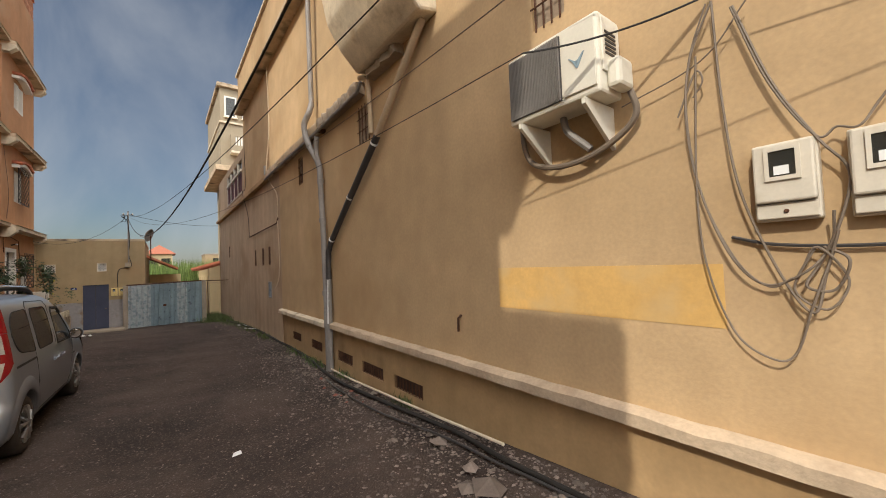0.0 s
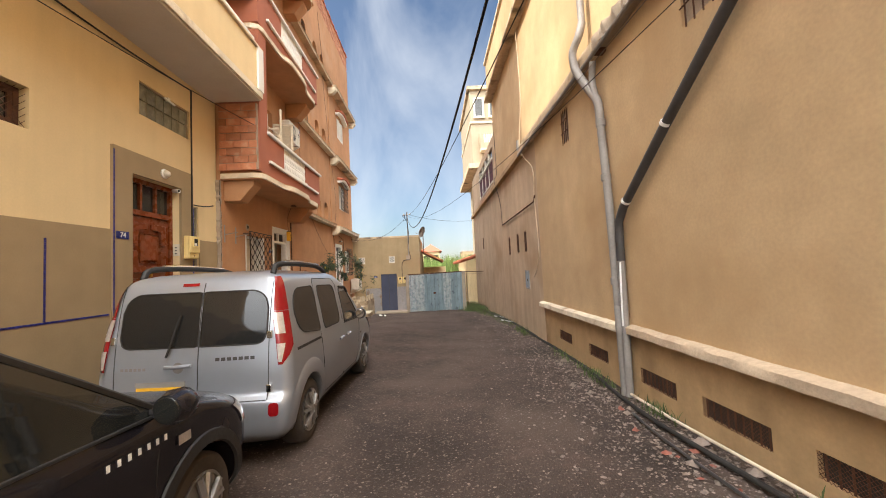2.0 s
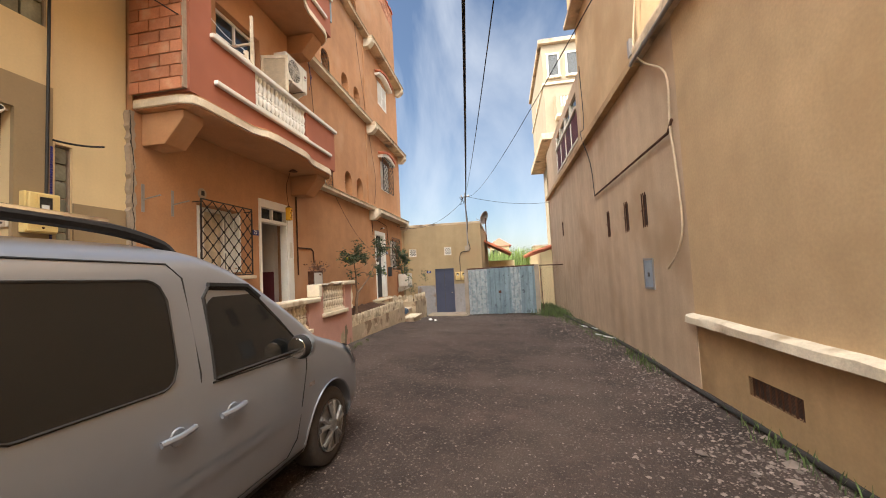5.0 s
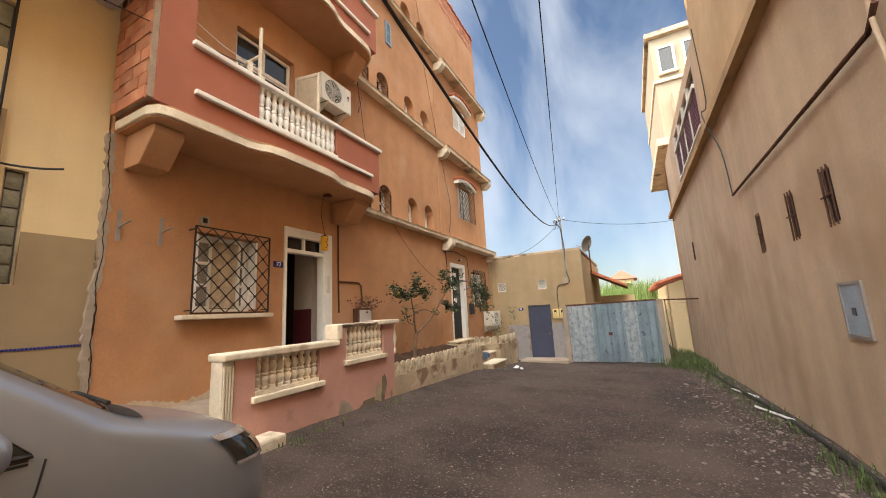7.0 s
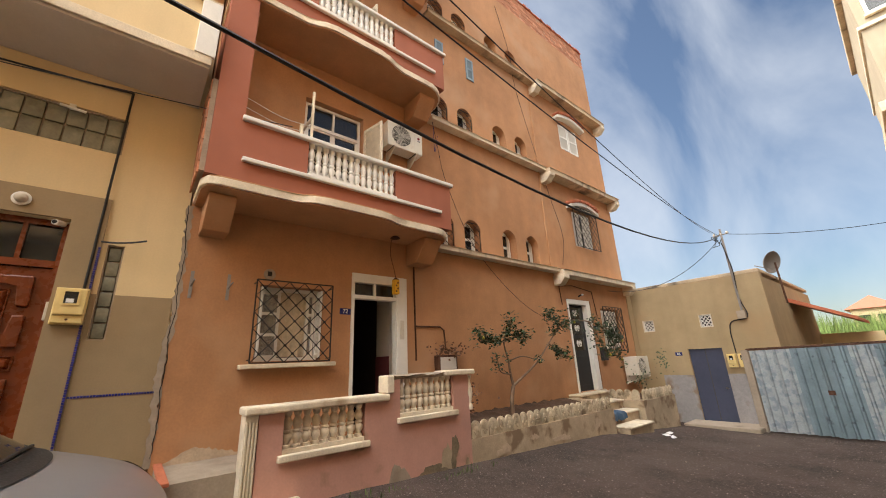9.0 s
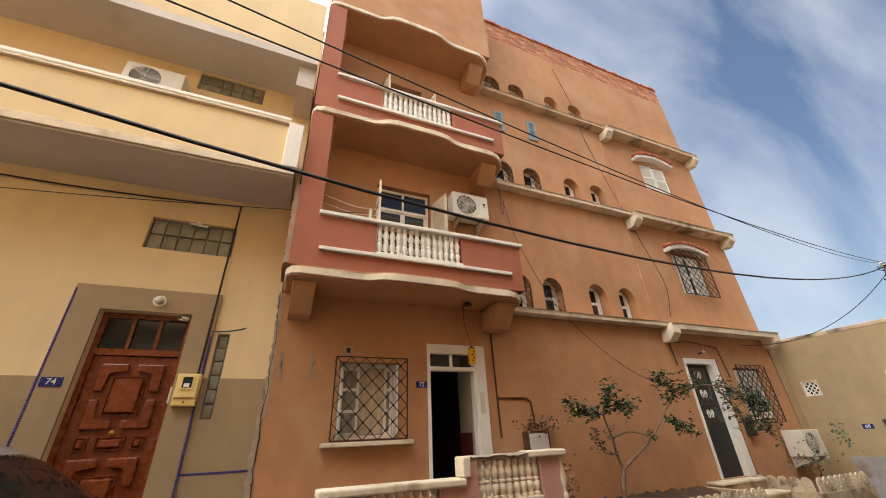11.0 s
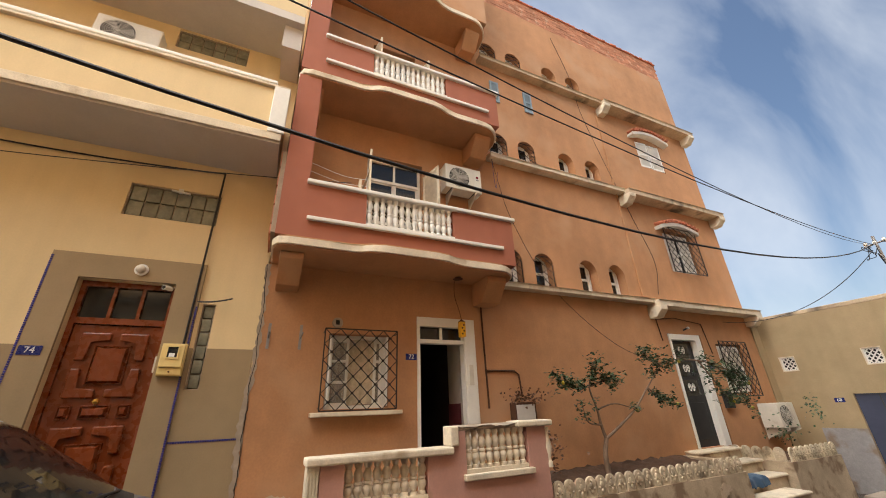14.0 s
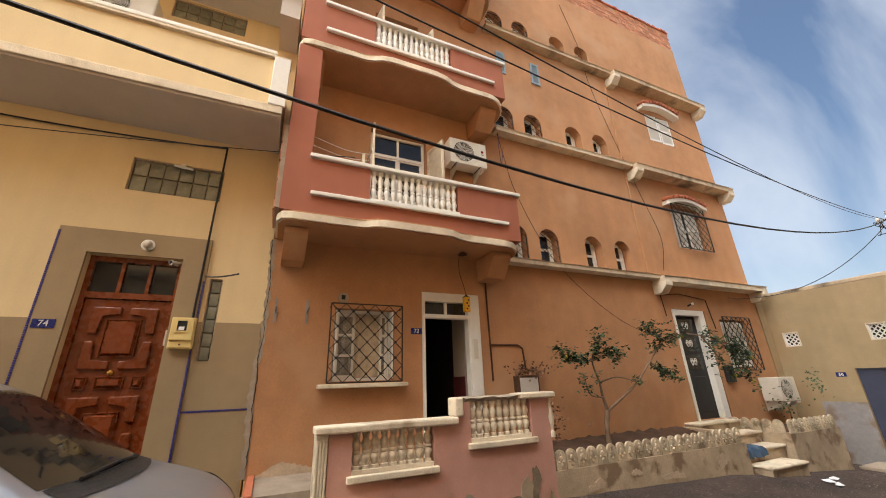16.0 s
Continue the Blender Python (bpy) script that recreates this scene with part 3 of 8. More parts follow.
SLABS = (3.40, 6.58, 9.84)
for k, z in enumerate(SLABS):
    structure(f"ceiling_balcony_{k + 1}", prism(balcony_outline(-0.03), "z", z + 0.012, z + 0.17), ORANGE, "orange painted underside of a balcony", "ceiling")
    structure(f"trim_balcony_edge_{k + 1}", prism(balcony_outline(0.0), "z", z + 0.03, z + 0.14),
              CREAM, "weathered cream edge of a wavy balcony slab", "trim", bevel=0.012)
    top = SLABS[k + 1] if k < 2 else 13.3
    zf = z + 0.172
    structure(f"wall_balcony_column_{k + 1}", box(OX + 0.002, -3.34, 9.92, 10.282, zf, top), RED if k < 2 else ORANGE, "brick red corner pier of the balconies", "wall")
    if k < 2:
        structure(f"wall_balcony_parapet_{k + 1}", wall_sheet("x", -3.46, -3.34, 10.282, 13.9, zf, z + 1.05, [(11.16, 12.68, z + 0.50, z + 1.05)]), RED, "brick red balcony parapet", "parapet")
        structure(f"wall_balcony_parapet_end_{k + 1}", wall_sheet("y", 13.78, 13.9, OX, -3.462, zf, z + 1.05), RED, "end of the red parapet", "parapet")
        structure(f"trim_balcony_rail_{k + 1}", box(-3.50, -3.28, 10.25, 13.95, z + 1.052, z + 1.12), WHITE, "white painted balcony coping", "trim", bevel=0.015)
        structure(f"trim_balcony_moulding_{k + 1}", box(-3.338, -3.275, 10.30, 13.64, z + 0.435, z + 0.495), WHITE, "white moulding under the balusters", "trim", bevel=0.012)
structure("wall_balcony_top", wall_sheet("x", -3.46, -3.34, 10.282, 13.9, 10.014, 13.3), ORANGE, "orange closed front of the top storey", "wall")
structure("wall_balcony_top_end", wall_sheet("y", 13.78, 13.9, OX, -3.462, 10.014, 13.3), ORANGE, "orange side of the top storey", "wall")


def corbel(name, y0, y1, z, depth, drop, mat, label):
    """A wedge bracket that carries a slab."""
    structure(name, prism([(OX, z), (OX + depth, z), (OX + depth, z - 0.10), (OX + depth * 0.55, z - drop), (OX, z - drop)], "y", y0, y1), mat, label, "corbel", bevel=0.012)


for k, z in enumerate(SLABS):
    corbel(f"trim_corbel_south_{k + 1}", 10.02, 10.34, z + 0.008, 0.62, 0.42, ORANGE, "tapered bracket under a balcony")
    corbel(f"trim_corbel_north_{k + 1}", 13.40, 13.78, z + 0.008, 0.62, 0.42, ORANGE, "tapered bracket under a balcony")
for k, z in enumerate(Z_BAND):
    structure(f"trim_band_{k + 1}", rough_bar(14.02, 18.22, OX + 0.22, OX - 0.02, z, z + 0.09, 0.006, 0.3, 20 + k), (CREAM, CREAM, CORNICE)[k], "thin projecting band on the orange front", "trim")
    structure(f"trim_band_step_{k + 1}", rough_bar(18.22, 22.32, OX + 0.34, OX - 0.02, z - 0.08, z + 0.05, 0.006, 0.3, 30 + k), (CREAM, CORNICE, CORNICE)[k], "deeper projecting band with a dark weathered top", "trim")
    corbel(f"trim_corbel_mid_{k + 1}", 18.18, 18.42, z - 0.083, 0.36, 0.26, CREAM, "small cream bracket under the band")
    corbel(f"trim_corbel_end_{k + 1}", 22.06, 22.3, z - 0.083, 0.36, 0.26, CREAM, "small cream bracket under the band")

# ---- porch and planters ----
PX = -3.02
structure("floor_porch", box(OX, PX - 0.16, 9.95, 13.7, -1, 0.20), CEMENT, "raised porch floor of worn tiles", "floor")
structure("wall_porch_low", wall_sheet("x", PX - 0.16, PX, 10.74, 12.33, -1, 0.745, [(11.00, 12.00, 0.30, 0.745)]), PINK, "salmon pink porch wall with peeling foot", "wall")
structure("wall_porch_high", wall_sheet("x", PX - 0.16, PX, 12.33, 13.80, -1, 1.00, [(12.52, 13.48, 0.50, 1.00)]), PINK, "salmon pink porch wall with peeling foot", "wall")
structure("trim_porch_coping_low", box(PX - 0.24, PX + 0.07, 10.58, 12.33, 0.747, 0.83), CREAM, "cracked cream coping", "coping", bevel=0.02)
structure("trim_porch_coping_step", box(PX - 0.20, PX + 0.05, 12.29, 12.41, 0.832, 1.06), CREAM, "cream coping step", "coping", bevel=0.02)
structure("trim_porch_coping_high", box(PX - 0.24, PX + 0.07, 13.30, 13.90, 1.002, 1.08), CREAM, "cream coping slab", "coping", bevel=0.02)
structure("trim_porch_coping_broken", rough_bar(12.41, 13.30, PX - 0.01, PX - 0.15, 1.0, 1.045, 0.015, 0.06, 51), CEMENT, "broken stub of the coping", "coping")
structure("wall_planter", wall_sheet("x", PX - 0.18, PX, 13.80, 18.15, -1, 0.05), PLANTER, "stained cream planter wall", "wall")
structure("wall_planter_end", wall_sheet("y", 17.99, 18.15, OX, PX - 0.182, -1, 0.22), PLANTER, "end of the planter wall beside the steps", "wall")
def earth_bed(x0, x1, y0, y1, z_back, z_front, seed):
    """A lumpy bed of earth that falls towards its front edge."""
    rnd = random.Random(seed)
    bm = bmesh.new()
    nx, ny = 12, max(4, int((y1 - y0) / 0.09))
    top = [[bm.verts.new((x0 + (x1 - x0) * i / nx, y0 + (y1 - y0) * j / ny, z_back + (z_front - z_back) * i / nx + rnd.gauss(0, 0.014))) for j in range(ny + 1)] for i in range(nx + 1)]
    for i in range(nx):
        for j in range(ny):
            bm.faces.new([top[i][j], top[i + 1][j], top[i + 1][j + 1], top[i][j + 1]])
    edge = [top[i][0] for i in range(nx + 1)] + [top[nx][j] for j in range(1, ny + 1)] + [top[i][ny] for i in range(nx - 1, -1, -1)] + [top[0][j] for j in range(ny - 1, 0, -1)]
    low = [bm.verts.new((v.co.x, v.co.y, -1.0)) for v in edge]
    for k in range(len(edge)):
        q = (k + 1) % len(edge)
        bm.faces.new([edge[k], low[k], low[q], edge[q]])
    bm.faces.new(low)
    for f in bm.faces:
        f.smooth = len(f.verts) == 4
    bmesh.ops.recalc_face_normals(bm, faces=bm.faces[:])
    return bm


def peeled(name, fixed, u0, u1, z0, z1, seed, mat, label, axis="x", t=0.006):
    """A ragged patch where the paint has come off, as a thin skin of bare render on a wall."""
    rnd = random.Random(seed)
    n = max(8, int((u1 - u0) / 0.035))
    a, h = rnd.uniform(0, 6), []
    for i in range(n + 1):
        s = i / n
        wave = 0.55 + 0.28 * math.sin(a + s * 5.3) + 0.10 * math.sin(2 * a + s * 13.0) + rnd.uniform(-0.05, 0.05)
        h.append(z0 + (z1 - z0) * max(0.05, min(wave, 1.0)) * min(1.0, 6 * s + 0.1, 6 * (1 - s) + 0.1))
    pts = [(u0, z0), (u1, z0)] + [(u1 - (u1 - u0) * i / n, h[n - i]) for i in range(n + 1)]
    structure(name, prism(pts, axis, fixed, fixed + t), mat, label, "bare render")


def blotch(name, x, cy, cz, ry, rz, seed, mat, label, t=0.005):
    """A ragged island of bare render, as a thin skin on a wall that faces the lane."""
    rnd = random.Random(seed)
    ph = [rnd.uniform(0, 6.28) for _ in range(4)]
    pts = []
    for i in range(48):
        a = 2 * math.pi * i / 48
        r = 0.72 + 0.20 * math.sin(2 * a + ph[0]) + 0.14 * math.sin(3 * a + ph[1]) + 0.08 * math.sin(7 * a + ph[2]) + rnd.uniform(-0.05, 0.05)
        pts.append((cy + ry * r * math.cos(a), cz + rz * r * math.sin(a)))
    structure(name, prism(pts, "x", x, x + t), mat, label, "bare render")


for i, (cy, cz, ry, rz) in enumerate(((12.50, -0.30, 0.42, 0.09), (13.10, -0.24, 0.34, 0.11), (13.45, -0.04, 0.10, 0.26), (13.10, -0.42, 0.55, 0.10))):
    blotch(f"trim_bare_porch_{i + 1}", PX + 0.0065, cy, cz, ry, rz, 60 + i, MOSSY, "dark mossy render where the pink paint has gone")
for i, (cy, cz, ry, rz) in enumerate(((17.4, -0.16, 0.22, 0.12), (16.1, -0.25, 0.3, 0.08), (14.5, -0.2, 0.2, 0.10), (15.3, -0.12, 0.12, 0.07))):
    blotch(f"trim_bare_planter_{i + 1}", PX + 0.0065, cy, cz, ry, rz, 70 + i, CONCRETE, "flaked patch on the planter wall")
peeled("trim_bare_orange_foot", OX, 9.98, 12.25, 0.18, 0.52, 12, CONCRETE, "crumbled bare foot of the orange wall")


def ragged_seam(name, x0, x1, y, half, z0, z1, seed, mat, label):
    """An upright joint between two houses with a torn edge on both sides."""
    rnd = random.Random(seed)
    n = int((z1 - z0) / 0.05)
    drift, a, b = 0.0, [], []
    for i in range(n + 1):
        z = z0 + (z1 - z0) * i / n
        drift = max(-0.03, min(0.03, drift + rnd.uniform(-0.012, 0.012)))
        a.append((y + drift - half * rnd.uniform(0.5, 1.4), z))
        b.append((y + drift + half * rnd.uniform(0.5, 1.4), z))
    structure(name, prism(a + b[::-1], "x", x0, x1), mat, label, "joint")


ragged_seam("trim_joint_render", YX - 0.05, OX + 0.006, 9.88, 0.035, 0.2, 3.40, 21, CEMENT, "torn cement joint between the yellow and the orange house")
ragged_seam("trim_joint_crack", OX - 0.002, OX + 0.009, 9.885, 0.0045, 0.3, 3.40, 22, DARK, "open crack along the joint of the two houses")
structure("ground_planter_soil", earth_bed(OX, PX - 0.18, 13.80, 17.99, 0.24, 0.08, 5), SOIL, "dry lumpy brown planter soil", "soil")
peeled("trim_peeled_porch_1", PX, 10.80, 12.2, -0.62, -0.12, 3, CEMENT, "bare grey render where the pink paint has peeled")
peeled("trim_peeled_porch_2", PX, 12.25, 13.25, -0.62, 0.22, 4, CEMENT, "bare grey render where the pink paint has peeled")
peeled("trim_peeled_porch_3", PX, 13.15, 13.79, -0.62, 0.40, 8, PLANTER, "flaked cream render beside the planter")
peeled("trim_peeled_planter_1", PX, 13.9, 15.6, -0.75, -0.28, 6, CONCRETE, "brown bare foot of the planter wall")
peeled("trim_peeled_planter_2", PX, 15.5, 18.1, -0.80, -0.35, 9, CONCRETE, "brown bare foot of the planter wall")
structure("wall_gap_north", box(-4.9, -4.18, 22.325, 22.615, -1.5, 3.2), ENDWALL, "strip of wall closing the corner between two houses", "wall")
structure("wall_planter_far", wall_sheet("x", -3.18, -3.0, 19.62, 21.55, -1.2, 0.07), PLANTER, "crumbling cream planter wall", "wall")
structure("wall_planter_far_side", wall_sheet("y", 19.62, 19.78, OX, -3.182, -1.2, 0.07), PLANTER, "side of the far planter", "wall")
structure("ground_planter_far", earth_bed(OX, -3.18, 19.78, 21.55, 0.08, 0.0, 7), SOIL, "dry soil of the far planter", "soil")

# ---- the end of the lane ----
EY = 22.62
structure("wall_end_house", wall_sheet("y", EY, EY + 0.25, -4.3, -0.62, -1.5, 3.22, [(-2.77, -1.91, -1.5, 1.26), (-3.94, -3.59, 1.85, 2.22), (-2.30, -1.97, 1.85, 2.23)]), ENDWALL,
          "low pale ochre house closing the lane", "wall")
structure("wall_end_house_side", wall_sheet("x", -0.87, -0.62, EY + 0.25, 30, -1.5, 3.1), ENDWALL, "side of the low end house", "wall")
structure("roof_end_house", box(-8, -0.62, EY, 30, 3.222, 3.32), CORNICE, "flat roof edge of the low house", "roof", bevel=0.015)
slabs_low = bmesh.new()
box(-3.6, -2.77, EY - 0.012, EY - 0.002, -1.5, 0.52, slabs_low)
box(-1.91, -1.25, EY - 0.012, EY - 0.002, -1.5, 0.55, slabs_low)
structure("trim_whitewash", slabs_low, WHITEWASH, "flaking grey whitewash on the wall foot", "dado")
structure("pavement_step_end", box(-3.0, -1.3, 21.75, EY, -1.2, -0.70), CEMENT, "cement doorstep slab", "step", bevel=0.02)

# ---- closing walls behind the camera ----
structure("wall_south_yard", wall_sheet("x", -5.2, -5.0, -14, -0.3, -0.6, 2.6), YELLOW, "plain yard wall", "wall")
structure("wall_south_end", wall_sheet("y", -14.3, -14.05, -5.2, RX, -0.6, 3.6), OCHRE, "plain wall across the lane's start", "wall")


# ---- makers of repeated things ----
def again(ob, parent, at, name=None):
    """The same mesh once more as a part of parent, moved by at from where it was made."""
    o = new(name or ob.name.split(".")[0], ob.data)
    o.parent, o.location = parent, at
    ORIGIN[o] = ORIGIN[parent]
    return o


def baluster_row(parent, x, y0, y1, z0, z1, count, mat, r=0.045):
    """Turned balusters side by side."""
    h = z1 - z0
    prof = [(r * 0.8, 0), (r * 0.8, 0.08 * h), (r * 0.55, 0.10 * h), (r * 0.62, 0.15 * h), (r * 0.92, 0.24 * h), (r * 0.95, 0.33 * h), (r * 0.6, 0.40 * h), (r * 0.82, 0.43 * h), (r * 0.82, 0.47 * h), (r * 0.58, 0.50 * h),
            (r * 0.9, 0.62 * h), (r * 0.95, 0.68 * h), (r * 0.62, 0.80 * h), (r * 0.52, 0.84 * h), (r * 0.72, 0.90 * h), (r * 0.8, 0.93 * h), (r * 0.8, h)]
    step = (y1 - y0) / count
    first = part("baluster", lathe(prof, (x, y0 + step / 2, z0), sides=12), mat, parent, smooth=True)
    for i in range(1, count):
        again(first, parent, (0, i * step, 0))


def lattice(parent, x, y0, y1, z0, z1, pitch, r, mat, axis="x", knots=True):
    """A diamond grille: crossed flat bars in a square frame, with small bosses where they cross."""
    def at(u, z, d=0.0):
        return (x + d, u, z) if axis == "x" else (u, x + d, z)

    for a, b in (((y0, z0), (y1, z0)), ((y1, z0), (y1, z1)), ((y1, z1), (y0, z1)), ((y0, z1), (y0, z0))):
        part("grille_frame", tube([at(*a), at(*b)], r * 1.6, sides=4), mat, parent)
    w, h = y1 - y0, z1 - z0
    n = max(1, round(w / pitch))
    px = w / n
    pz = h / max(1, round(h / pitch))
    k = -int(h / pz) - 1
    while k <= n + int(h / pz) + 1:
        for sgn in (1, -1):
            pts = []
            base = k * px
            for s in np.linspace(0, 1, 401):
                u = base + sgn * s * h / pz * px if sgn == 1 else base + (1 - s) * h / pz * px
                if -1e-6 <= u <= w + 1e-6:
                    pts.append((u, s * h))
            if len(pts) > 8:
                part("bar", tube([at(y0 + pts[0][0], z0 + pts[0][1], 0.004 * sgn), at(y0 + pts[-1][0], z0 + pts[-1][1], 0.004 * sgn)], r, sides=4), mat, parent)
        k += 1
    if knots:
        first = None
        for i in range(2 * n + 1):
            for j in range(int(round(2 * h / pz)) + 1):
                if (i + j) % 2 == 0 and 0 < i < 2 * n and 0 < j < round(2 * h / pz):
                    u, z = y0 + i * px / 2, z0 + j * pz / 2
                    if first is None:
                        fu, fz = u, z
                        first = part("boss", lathe([(0.001, -0.018), (r * 2.8, -0.008), (r * 2.8, 0.008), (0.001, 0.018)], at(u, z), sides=6, axis="x" if axis == "x" else "y"), mat, parent)
                    else:
                        again(first, parent, (0, u - fu, z - fz) if axis == "x" else (u - fu, 0, z - fz))


def bars(parent, x, y0, y1, z0, z1, nv, nh, r, mat):
    for i in range(nv):
        y = y0 + (i + 0.5) * (y1 - y0) / nv
        part("bar", tube([(x, y, z0), (x, y, z1)], r, sides=6), mat, parent)
    for i in range(nh):
        z = z0 + (i + 1) * (z1 - z0) / (nh + 1)
        part("cross_bar", tube([(x - 0.012, y0, z), (x - 0.012, y1, z)], r, sides=6), mat, parent)


def ac_unit(at, label, turn=0, w=0.80, h=0.54, d=0.28, casing=None, brackets=True, group="", side_vent=False):
    """An outdoor air conditioner unit, its grille to +x, its back at x = 0, its foot at z = 0."""
    casing = casing or ACWHITE
    ob = thing("air_conditioner", (0, 0, 0), label, "air conditioner", group)
    part("casing", box(0.05, 0.05 + d, -w / 2, w / 2, 0, h), casing, ob, bevel=0.015)
    fx = 0.05 + d
    cy, cz, R = -w * 0.13, h / 2, h * 0.40
    # flat black disc on the casing paints the shade inside the fan housing
    part("fan_shadow", lathe([(R, 0), (R, 0.003)], (fx, cy, cz), axis="x", sides=28), DARK, ob, "black disc drawn for the shaded fan opening")
    fan = bmesh.new()
    for k in range(3):
        a = 2.1 * k + 0.3
        c, s = math.cos(a), math.sin(a)
        q = [fan.verts.new((fx + 0.006 + e, cy + u * c - v * s, cz + u * s + v * c)) for u, v, e in ((0.03, -0.03, 0), (R * 0.9, -0.09, 0.002), (R * 0.9, 0.05, 0.004), (0.03, 0.03, 0.002))]
        fan.faces.new(q)
    part("fan", fan, PVC, ob, "grey fan blades")
    part("fan_hub", lathe([(0.035, 0.004), (0.035, 0.012)], (fx, cy, cz), axis="x"), PVC_DARK, ob)
    ring = None
    for k in range(7):
        rr = R * (0.25 + 0.75 * k / 6)
        pts = [(fx + 0.016, cy + rr * math.cos(a), cz + rr * math.sin(a)) for a in np.linspace(0, 2 * math.pi, 25)]
        part("grille_ring", tube(pts, 0.0035, sides=4), casing, ob)
    for k in range(6):
        a = math.pi * k / 6
        part("grille_spoke", tube([(fx + 0.018, cy - R * math.cos(a), cz - R * math.sin(a)), (fx + 0.018, cy + R * math.cos(a), cz + R * math.sin(a))], 0.003, sides=4), casing, ob)
    part("side_panel", box(fx, fx + 0.006, w * 0.26, w / 2 - 0.02, 0.03, h - 0.03), casing, ob, bevel=0.002)
    for k in range(6 if side_vent else 0):
        part("louvre", box(0.10, fx - 0.04, -w / 2 - 0.006, -w / 2 + 0.002, 0.1 + 0.06 * k, 0.12 + 0.06 * k), PVC_DARK, ob)
    if brackets:
        for y in (-w * 0.32, w * 0.32):
            part("bracket", prism([(0, -0.005), (fx + 0.04, -0.005), (fx + 0.04, -0.04), (0.03, -0.22), (0, -0.26)], "y", y - 0.012, y + 0.012), METER_GREY, ob, "pale steel bracket")
    for y in (-w * 0.32, w * 0.32):
        part("foot", box(0.08, 0.08 + d * 0.9, y - 0.03, y + 0.03, -0.006, 0.004), PVC_DARK, ob)
    ob.matrix_basis = Matrix.Translation(at) @ pose(0, 0, 0, 0, 0, turn)
    return ob


def plate(text, y, z, x, w=0.21, h=0.105, axis="x"):
    at = (x, y, z) if axis == "x" else (y, x, z)
    ob = thing("house_number_plate", at, f"blue enamel house number plate reading {text}", "number plate", "house number plates")
    if axis == "x":
        part("plate", box(x, x + 0.008, y - w / 2, y + w / 2, z - h / 2, z + h / 2), BLUE_SIGN, ob, bevel=0.002)
        lettering(text, h * 0.95, pose(x + 0.011, y, z, 90, 0, 90), SIGN_WHITE, ob)
    else:
        part("plate", box(y - w / 2, y + w / 2, x - 0.008, x, z - h / 2, z + h / 2), BLUE_SIGN, ob, bevel=0.002)
        lettering(text, h * 0.95, pose(y, x - 0.011, z, 90, 0, 0), SIGN_WHITE, ob)
    return ob


def meter_box(at, mat, label, w=0.27, h=0.42, d=0.13, turn=0):
    """An electricity meter box with a window and a bevelled lid; its face to +x."""
    ob = thing("meter_box", (0, 0, 0), label, "meter box", "meter boxes")
    part("body", box(0, d * 0.6, -w / 2, w / 2, 0, h), mat, ob, bevel=0.01)
    part("lid", prism([(-w / 2 + 0.01, 0.10), (w / 2 - 0.01, 0.10), (w / 2 - 0.01, h - 0.01), (-w / 2 + 0.01, h - 0.01)], "x", d * 0.6, d), mat, ob, bevel=0.012)
    part("flap", box(d * 0.6, d * 0.78, -w / 2 + 0.01, w / 2 - 0.01, 0.012, 0.095), mat, ob, bevel=0.006)
    win = part("window_rim", wall_sheet("x", d, d + 0.012, -w * 0.27, w * 0.27, h * 0.50, h * 0.92, [(-w * 0.20, w * 0.20, h * 0.55, h * 0.87)]), mat, ob)
    part("window_glass", box(d + 0.001, d + 0.004, -w * 0.20, w * 0.20, h * 0.55, h * 0.87), PANE, ob, "dark glass window")
    part("meter_dial", box(d + 0.0045, d + 0.0065, -w * 0.13, w * 0.10, h * 0.57, h * 0.68), SIGN_WHITE, ob, "pale meter dial")
    part("lock", lathe([(0.012, 0), (0.008, 0.012)], (d * 0.78, 0, 0.05), axis="x", sides=8), RUST, ob)
    ob.matrix_basis = Matrix.Translation(at) @ pose(0, 0, 0, 0, 0, turn)
    return ob


def block_window(name, x, y0, y1, z0, z1, ny, nz, label):
    ob = tagged(part("surround", wall_sheet("x", x - 0.10, x - 0.03, y0, y1, z0, z1, [(y0 + 0.015, y1 - 0.015, z0 + 0.015, z1 - 0.015)]), CEMENT), label, "window", "", "structure")
    ob.name = name
    part("mortar_bed", box(x - 0.10, x - 0.075, y0 + 0.015, y1 - 0.015, z0 + 0.015, z1 - 0.015), MORTAR, ob)
    w, h = (y1 - y0 - 0.03) / ny, (z1 - z0 - 0.03) / nz
    bm = box(x - 0.085, x - 0.045, y0 + 0.015 + 0.006, y0 + 0.015 + w - 0.006, z0 + 0.015 + 0.006, z0 + 0.015 + h - 0.006)
    first = part("glass_block", bm, BLOCKGLASS, ob, bevel=0.012, smooth=True)
    for i in range(ny):
        for j in range(nz):
            if i or j:
                again(first, ob, (0, i * w, j * h))
    return ob


